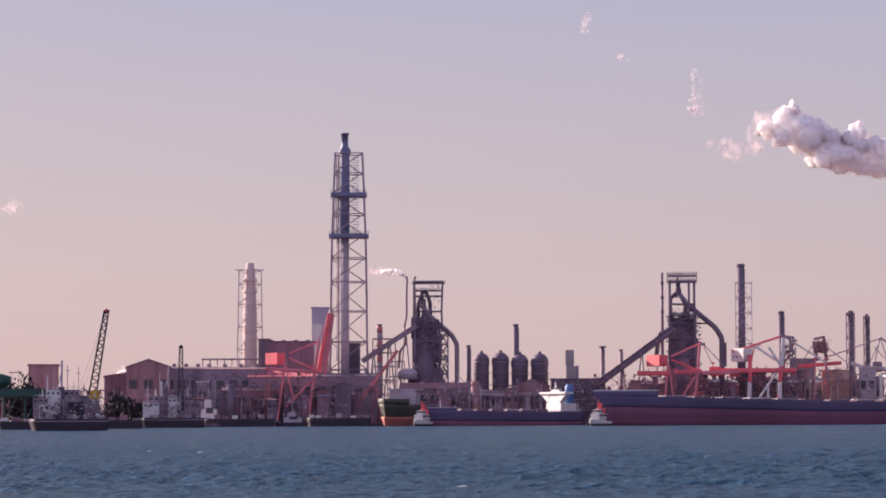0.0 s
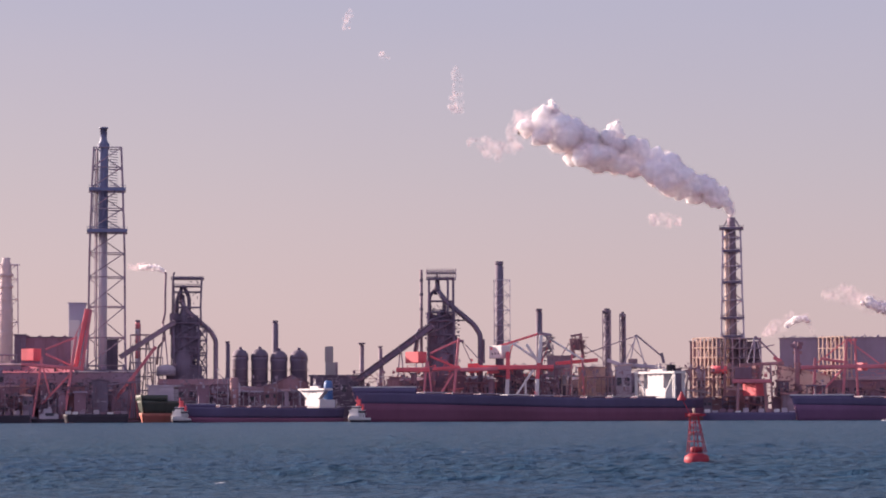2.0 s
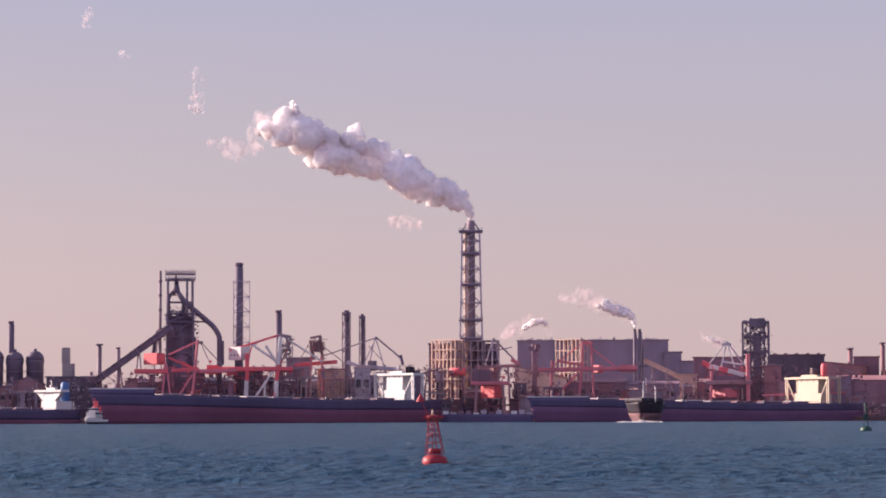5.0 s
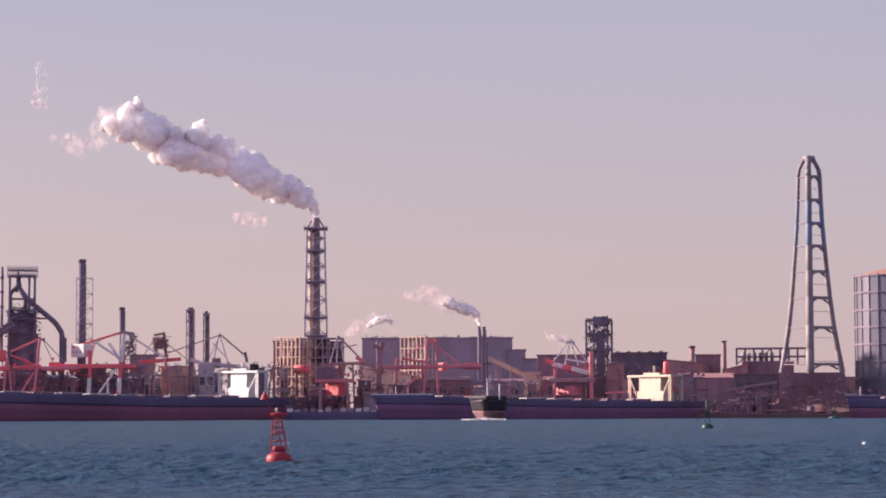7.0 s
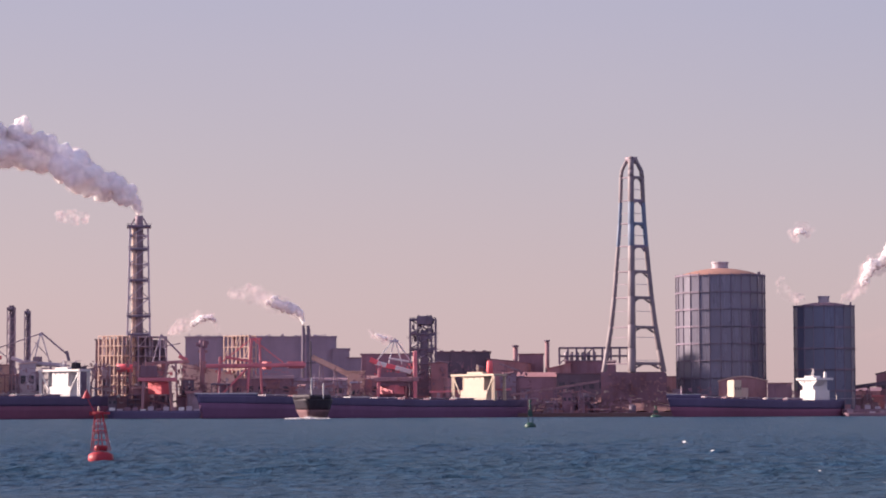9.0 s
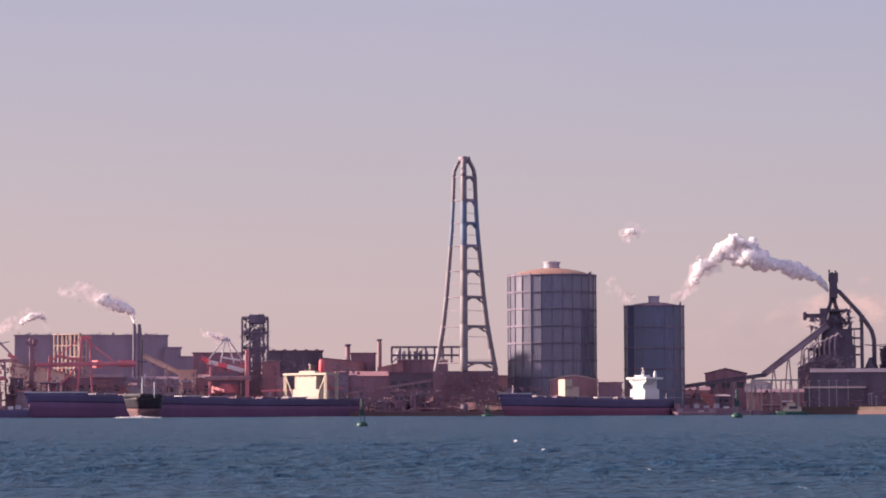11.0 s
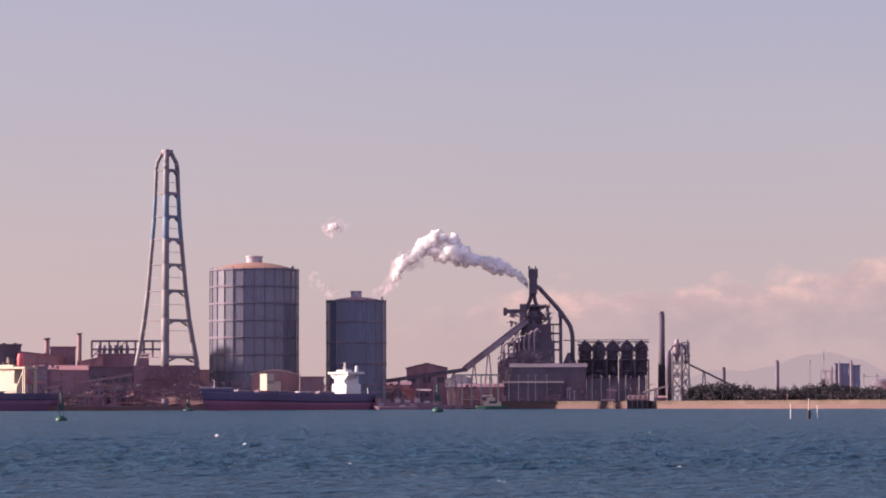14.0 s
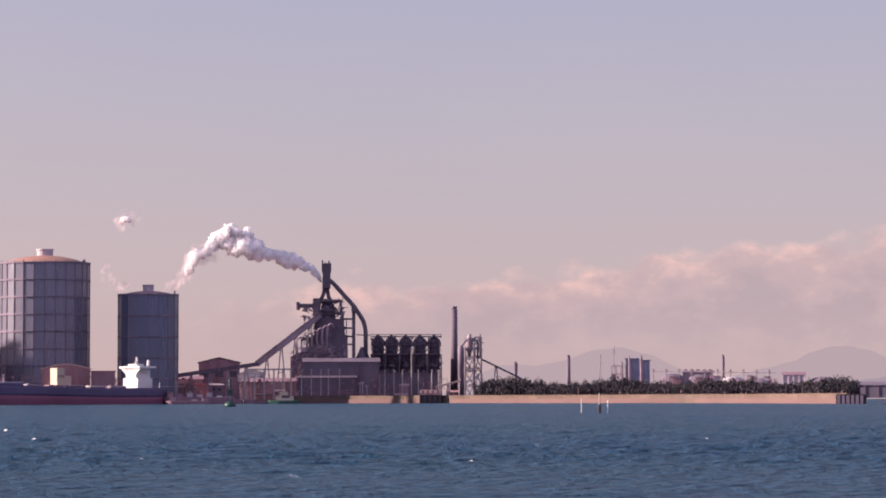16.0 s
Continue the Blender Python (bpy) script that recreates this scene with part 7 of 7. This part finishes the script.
# crowns of many small leaf clumps, shared between trees
CROWNS = []
for k in range(4):
    rng = random.Random(40 + k)
    bm = bmesh.new()
    blobs = [(Vector((rng.uniform(-0.6, 0.6), rng.uniform(-0.5, 0.5), rng.uniform(0.35, 0.85))), rng.uniform(0.16, 0.3)) for _ in range(9)]
    for i in range(420):
        c, r = rng.choice(blobs)
        d = Vector((rng.gauss(0, 1), rng.gauss(0, 1), rng.gauss(0, 0.8))).normalized() * r * rng.uniform(0.55, 1.1)
        p = c + d
        a, b = Vector((rng.gauss(0, 1), rng.gauss(0, 1), rng.gauss(0, 1))).normalized(), Vector((rng.gauss(0, 1), rng.gauss(0, 1), rng.gauss(0, 1))).normalized()
        w = rng.uniform(0.035, 0.085)
        v = [bm.verts.new(p + a * w), bm.verts.new(p + b * w), bm.verts.new(p - a * w * 0.7), bm.verts.new(p - b * w * 0.8)]
        bm.faces.new(v)
    me = bpy.data.meshes.new("crown")
    bm.to_mesh(me)
    bm.free()
    me.materials.append(LEAF)
    CROWNS.append(me)


def tree(station, x, dist, top, group, label="dark bushy pine of the shelter belt"):
    s = Spot(station, x, dist)
    ob = thing("tree", s, label, "tree", group)
    h = s.Z(top)
    bar("trunk", ob, (0, 0, 0), (h * 0.04, 0, h * 0.6), h * 0.06, BROWN, kind="taper")
    for i in range(1):
        a = random.uniform(0, 6.28)
        bar("limb", ob, (h * 0.03, 0, h * (0.35 + 0.08 * i)), (h * 0.25 * math.cos(a), h * 0.25 * math.sin(a), h * (0.6 + 0.07 * i)), h * 0.025, BROWN, kind="taper")
    crown = new("crown", random.choice(CROWNS))
    crown.parent = ob
    crown.matrix_local = Matrix.Translation((0, 0, -0.16 * h)) @ Matrix.Rotation(random.uniform(0, 6.28), 4, "Z") @ Matrix.Diagonal((h * 0.8, h * 0.8, h * 1.12, 1))
    return ob


# the shelter belt: a long wood that nobody could count, and single trees along its front
rng = random.Random(77)
wood = bmesh.new()
for i in range(430):
    x = rng.uniform(850, 1512)
    s = Spot("E", x, shore_distance(1330.2 + x - 784) + rng.uniform(60, 190))
    h = s.Z(673 + 4 * math.sin(x * 0.033) + 2.5 * math.sin(x * 0.17) + rng.uniform(-2, 9))
    m = s.m @ Matrix.Rotation(rng.uniform(0, 6.28), 4, "Z") @ Matrix.Translation((0, 0, -0.22 * h)) @ Matrix.Diagonal((h * 0.62, h * 0.62, h * 1.2, 1))
    count = len(wood.verts)
    wood.from_mesh(rng.choice(CROWNS))
    wood.verts.ensure_lookup_table()
    for v in wood.verts[count:]:
        v.co = m @ v.co
ob = part("shelter_belt", wood, LEAF, None)
tagged(ob, "dense dark evergreen shelter belt behind the seawall", "woodland", kind="stuff")
x = 866
while x < 1500:
    tree("E", x, shore_distance(1330.2 + x - 784) + rng.uniform(30, 55), 679 + rng.uniform(-5, 5), "shelter belt")
    x += rng.uniform(14, 24)
for x, d, top in ((4, 1460, 664), (14, 1470, 668), (24, 1480, 672), (36, 1490, 682), (46, 1480, 690), (206, 1640, 694), (218, 1630, 690), (229, 1650, 694), (238, 1640, 704), (196, 1640, 706)):
    tree("A", x, d, top, "harbour trees", "dark round evergreen near the harbour wall")

shed("E", 1107, 1131, 636, 2350, NAVY, NAVY, "blue-grey twin process block", "flat", 20, bays=3)
shed("E", 1131, 1150, 639, 2350, NAVY, DARK, "blue-grey annexe of the process block", "flat", 20, bays=3)
for x, top, w in ((1134, 630, 3), (1113, 631, 2), (1100, 640, 2)):
    stack(Spot("E", x, 2345), top, w, IRON, "slim grey vent of the far plant", taper=0.95, group="far vents")
frame_building("E", 1082, 1107, 648, 2345, 3, 4, IRON, "small open frame of the far plant", 10, None, 0.8, DARK)
for x, top in ((1063, 628), (1087, 613)):
    s = Spot("E", x, 2380)
    ob = thing("lattice_mast", s, "thin lattice mast in the haze", "mast", "far masts")
    lattice(ob, [(s.Z(y), w * s.scale, w * s.scale, 0.0) for y, w in ((707, 3), (680, 2.4), (660, 2), (640, 1.4), (top, 0.6))], 0.5, GREY, 0.35, 1)
for x, w, top in ((1190, 40, 662), (1240, 46, 664), (1296, 40, 667), (1345, 40, 670), (1456, 50, 668)):
    tank("E", x, top, w, 2330, DARK if x != 1296 else GREY, "grey domed store of the far plant", None, 0.4, "domed_store", "far stores")
shed("E", 1385, 1424, 659, 2320, GREY, MAROON, "pale warehouse with a dark roof", "ridge", 20, 5, bays=5)
shed("E", 1208, 1262, 658, 2360, IRON, IRON, "low dark plant with pipework", "flat", 20, bays=6, vents=5)
s = Spot("E", 1258, 2300)
ob = thing("pipe_line", s, "raised pipe line on slim posts", "pipe line")
bar("pipe", ob, s.P(1154, 657), s.P(1372, 661), 0.7, GREY, kind="round")
for i in range(10):
    x = 1157 + 22.5 * i
    bar("post", ob, (s.X(x), 0, 0), s.P(x, 652 + 0.3 * i), 0.9, IRON)
    bar("cross_arm", ob, s.P(x - 2.5, 655 + 0.3 * i), s.P(x + 2.5, 655 + 0.3 * i), 0.7, IRON)
for i in range(26):
    x = random.uniform(1155, 1380)
    shed("E", x, x + random.uniform(4, 14), random.uniform(666, 676), random.uniform(2280, 2320), random.choice((IRON, SLATE, GREY, MAROON)), MAROON, "small grey hut of the far plant", random.choice(("flat", "ridge")), 8, 3, name="plant_hut")
for x, top in ((912, 641), ):
    stack(Spot("E", x, 2300), top, 5, SOOT, "short dark chimney beyond the conveyor", taper=0.9)

# ---- clutter of the berths ----


def jumble(station, x0, x1, y0, y1, d0, d1, count, seed, paints, label_side):
    """Small works gear: tanks, huts, frames, pipe racks and lamp posts, each a thing of its own."""
    rng = random.Random(seed)
    for i in range(count):
        x, top, d = rng.uniform(x0, x1), rng.uniform(y0, y1), rng.uniform(d0, d1)
        w = rng.uniform(8, 30)
        paint = rng.choice(paints)
        kind = rng.random()
        if kind < 0.44:
            shed(station, x - w / 2, x + w / 2, top, d, paint, rng.choice(paints), "small weathered plant hut " + label_side, rng.choice(("flat", "gable", "left", "ridge")), 9, 3, windows=rng.choice((0, 2)), name="plant_hut")
        elif kind < 0.53:
            frame_building(station, x - w / 2, x + w / 2, top, d, rng.randint(2, 3), rng.randint(2, 4), paint, "open weathered steel platform " + label_side, 7, None, 0.7, rng.choice(paints), "steel_platform")
        elif kind < 0.63:
            pipe_rack(station, x - w, x + w, top + 8, d, rng.randint(3, 6), paint, "weathered pipe rack " + label_side, rng.randint(2, 3), None, 0.7)
        elif kind < 0.77:
            tank(station, x, top + 6, w * 0.6, d, paint, "weathered steel tank " + label_side, None, rng.choice((0.2, 0.5)))
        elif kind < 0.94:
            gallery(station, x - w * 1.3, top + rng.uniform(0, 22), x + w * 1.3, top + rng.uniform(0, 16), d, 2.6, paint, "slim rusty conveyor " + label_side, 2, 3, leg=MAROON)
        else:
            s = Spot(station, x, d)
            ob = thing("light_mast", s, "slim steel light mast " + label_side, "mast", "yard light masts")
            bar("pole", ob, (0, 0, 0), (0, 0, s.Z(top - 12)), 0.8, GREY, kind="taper")
            bar("lamp_arm", ob, (-1.5, 0, s.Z(top - 12)), (1.5, 0, s.Z(top - 12)), 0.5, GREY)


REDS = (BROWN, ROSE, DARK, MAROON, IRON)
jumble("A", 30, 250, 690, 735, 1800, 1900, 12, 10, (MAROON, BROWN, IRON, GREY), "of the small-craft harbour")
jumble("A", 330, 650, 668, 728, 1925, 1950, 28, 11, (MAROON, DARK, SLATE, ROSE, DARK), "on the mill wharf")
jumble("A", 640, 1040, 668, 720, 1950, 1985, 24, 12, (IRON, MAROON, BROWN, GREY), "below the blast furnace")
jumble("A", 1050, 1420, 662, 700, 1945, 1990, 26, 13, (BROWN, MAROON, IRON, DARK, PINK), "along the ore berth")
jumble("B", 640, 980, 642, 705, 1945, 1990, 26, 14, (BROWN, DARK, IRON, GREY, MAROON, TAN), "along the ore berth")
jumble("B", 960, 1145, 684, 718, 1940, 1965, 24, 15, REDS, "between the berths")
jumble("B", 1100, 1440, 672, 700, 1945, 1990, 24, 16, (ROSE, BROWN, MAROON, IRON, DARK), "behind the second berth")
jumble("C", 640, 930, 640, 705, 1950, 2000, 24, 17, (MAROON, BROWN, IRON, ROSE, SLATE), "behind the second berth")
jumble("C", 925, 1120, 690, 728, 1920, 1950, 24, 18, REDS + (IRON, MAROON, MAROON), "on the stock yard quay")
jumble("C", 1180, 1420, 680, 715, 1930, 1960, 10, 19, (MAROON, BROWN, TAN, IRON), "beside the gas holders")
jumble("D", 560, 800, 680, 708, 2030, 2060, 14, 20, REDS, "by the seawall")
jumble("D", 880, 1100, 678, 704, 1990, 2020, 10, 21, (MAROON, IRON, BROWN), "by the stoves")


def ore_heap(station, x0, x1, top, dist, label, seed):
    """A long heap of ore with slumped, uneven sides."""
    s = Spot(station, (x0 + x1) / 2, dist)
    bm = bmesh.new()
    a, b, h = s.X(x0), s.X(x1), s.Z(top)
    rows = []
    for j in range(13):
        t = j / 12 * 2 - 1
        row = []
        for k in range(41):
            u = k / 40 * 2 - 1
            z = h * max(0.0, min(1.0, (1 - abs(u) ** 3))) * max(0.0, 1 - abs(t) * (0.95 + 0.2 * noise.noise((u * 4, seed, 1))))
            z *= 1 + 0.22 * noise.noise((u * 9, t * 3, seed))
            row.append(bm.verts.new(((a + b) / 2 + (b - a) / 2 * u, t * h * 1.7 + 18, z - 0.2)))
        rows.append(row)
    for p, q in zip(rows, rows[1:]):
        for k in range(40):
            bm.faces.new((p[k], p[k + 1], q[k + 1], q[k]))
    ob = part("ore_heap", bm, ORE, None, "", True)
    ob.matrix_world = s.m
    tagged(ob, label, "ore heap", "ore heaps", "stuff")


ore_heap("C", 1030, 1215, 684, 1945, "long red-brown heap of iron ore", 1)
ore_heap("C", 930, 1060, 704, 1935, "low red-brown heap of iron ore", 2)
ore_heap("C", 1120, 1210, 682, 2010, "dark red-brown heap of coal and ore", 3)
ore_heap("D", 560, 640, 690, 2010, "rusty heap of sinter by the wall", 4)
ore_heap("D", 150, 270, 688, 2020, "dark rusty heap beneath the tower", 5)

# ---- barges and wharf pieces ----


def barge(station, x0, x1, top, dist, paint, label, boxes=6, seed=0):
    rng = random.Random(seed)
    s = Spot(station, x0, dist, 0.0)
    ob = thing("barge", s, label, "barge", "moored barges")
    L, z = s.X(x1), s.Z(top)
    part("hull", hull(L, 12, -1, z, 1.5, 0.06, 0.95), paint, ob, "", True)
    for i in range(boxes):
        x = L * (i + 0.5) / boxes
        block("deck_cargo", ob, rng.choice((GREY, WHITE, BROWN, MAROON, IRON)), x - 2.2, x + 2.0, -3, 3, z, z + rng.uniform(1.0, 3.5), "", 0.15)
        bar("bollard", ob, (x + L / boxes * 0.4, -5, z), (x + L / boxes * 0.4, -5, z + 0.9), 0.5, BLACK, kind="round")
    return ob


barge("B", 975, 1136, 727, 1880, HULL, "long low dark barge between the ore carriers", 12, 1)
barge("A", 362, 486, 742, 1820, BLACK, "low black barge at the mill wharf", 8, 2)
barge("A", 546, 656, 740, 1860, BLACK, "low black barge loaded with red gear", 9, 3)
barge("A", 0, 60, 746, 1340, BLACK, "dark flat barge by the harbour wall", 3, 4)
barge("A", 188, 252, 744, 1420, BLACK, "low dark pontoon in the harbour", 3, 5)
barge("C", 1494, 1570, 731, 1850, MAROON, "rusty low barge beside the quay", 4, 6)
barge("D", 570, 690, 710, 1880, MAROON, "low rusty pontoon along the quay", 7, 7)
s = Spot("A", 40, 1400)
ob = thing("hopper_bridge", s, "green painted loading bridge at the harbour", "loading bridge")
bar("girder", ob, s.P(-40, 697), s.P(83, 697), 15 * s.scale, GREEN, 4)
for x in (-12, 10, 45, 78):
    for y in (-1.5, 1.5):
        bar("leg", ob, (s.X(x), y, 0), s.P(x, 700, y), 1.0, GREEN)
    bar("brace", ob, (s.X(x), -1.6, 0), s.P(x + 22, 702, -1.6), 0.6, GREEN)
part("hopper", lathe([(2.0, s.Z(690)), (5.5, s.Z(680)), (5.5, s.Z(668)), (0.5, s.Z(663))], 18, s.X(4), 4), GREEN, ob, "", True)
for x in (22, 34):
    st = Spot("A", x, 1500)
    ob = thing("utility_pole", st, "thin dark utility pole with cross arms", "pole", "utility poles")
    bar("pole", ob, (0, 0, 0), (0, 0, st.Z(656 if x > 30 else 662)), 0.5, DARK, kind="taper")
    bar("cross_arm", ob, (-2, 0, st.Z(661)), (2, 0, st.Z(661)), 0.5, DARK)


# ---- uncountable small gear along the quays ----
for station, x0, x1, y0, y1, d, paint, count, seed in (
        ("A", 330, 660, 735, 662, 1932, DARK, 420, 51), ("A", 380, 650, 735, 680, 1928, MAROON, 200, 52), ("A", 40, 260, 742, 690, 1790, MAROON, 160, 53),
        ("A", 655, 1050, 735, 672, 1962, IRON, 380, 54), ("A", 700, 1040, 735, 690, 1958, GREY, 120, 55),
        ("A", 1050, 1420, 706, 664, 1950, BROWN, 200, 56), ("A", 1050, 1420, 706, 660, 1960, MAROON, 260, 57),
        ("B", 640, 985, 706, 640, 1950, IRON, 300, 58), ("B", 640, 1140, 712, 650, 1945, BROWN, 260, 59), ("B", 940, 1140, 730, 640, 1958, BROWN, 320, 60),
        ("B", 1100, 1440, 705, 672, 1955, MAROON, 220, 61), ("B", 1100, 1440, 705, 678, 1945, BROWN, 120, 62),
        ("C", 640, 940, 705, 640, 1965, MAROON, 320, 63), ("C", 920, 1060, 732, 690, 1932, BROWN, 130, 64), ("C", 920, 1200, 732, 706, 1925, MAROON, 90, 65), ("C", 1190, 1420, 728, 684, 1935, MAROON, 160, 66),
        ("D", 560, 1100, 712, 676, 2022, MAROON, 160, 67), 
        ("A", 1055, 1420, 704, 668, 1948, WHITE, 26, 81), ("B", 640, 1140, 716, 672, 1943, WHITE, 34, 82), ("B", 1150, 1440, 704, 690, 1943, CREAM, 22, 83), ("C", 925, 1190, 730, 690, 1924, CREAM, 40, 84), ("A", 400, 650, 735, 700, 1926, GREY, 40, 85), ("D", 560, 800, 708, 684, 2020, CREAM, 14, 86)):
    s = Spot(station, (x0 + x1) / 2, d)
    ob = thing("yard_gear", s, "tangle of weathered pipes, girders and boxes", "yard gear", kind="stuff")
    steelwork(ob, s.X(x0), s.X(x1), max(0.5, s.Z(y0)), s.Z(y1), -4, 6, count, paint, seed, 1.6 if seed > 80 else 2.4)
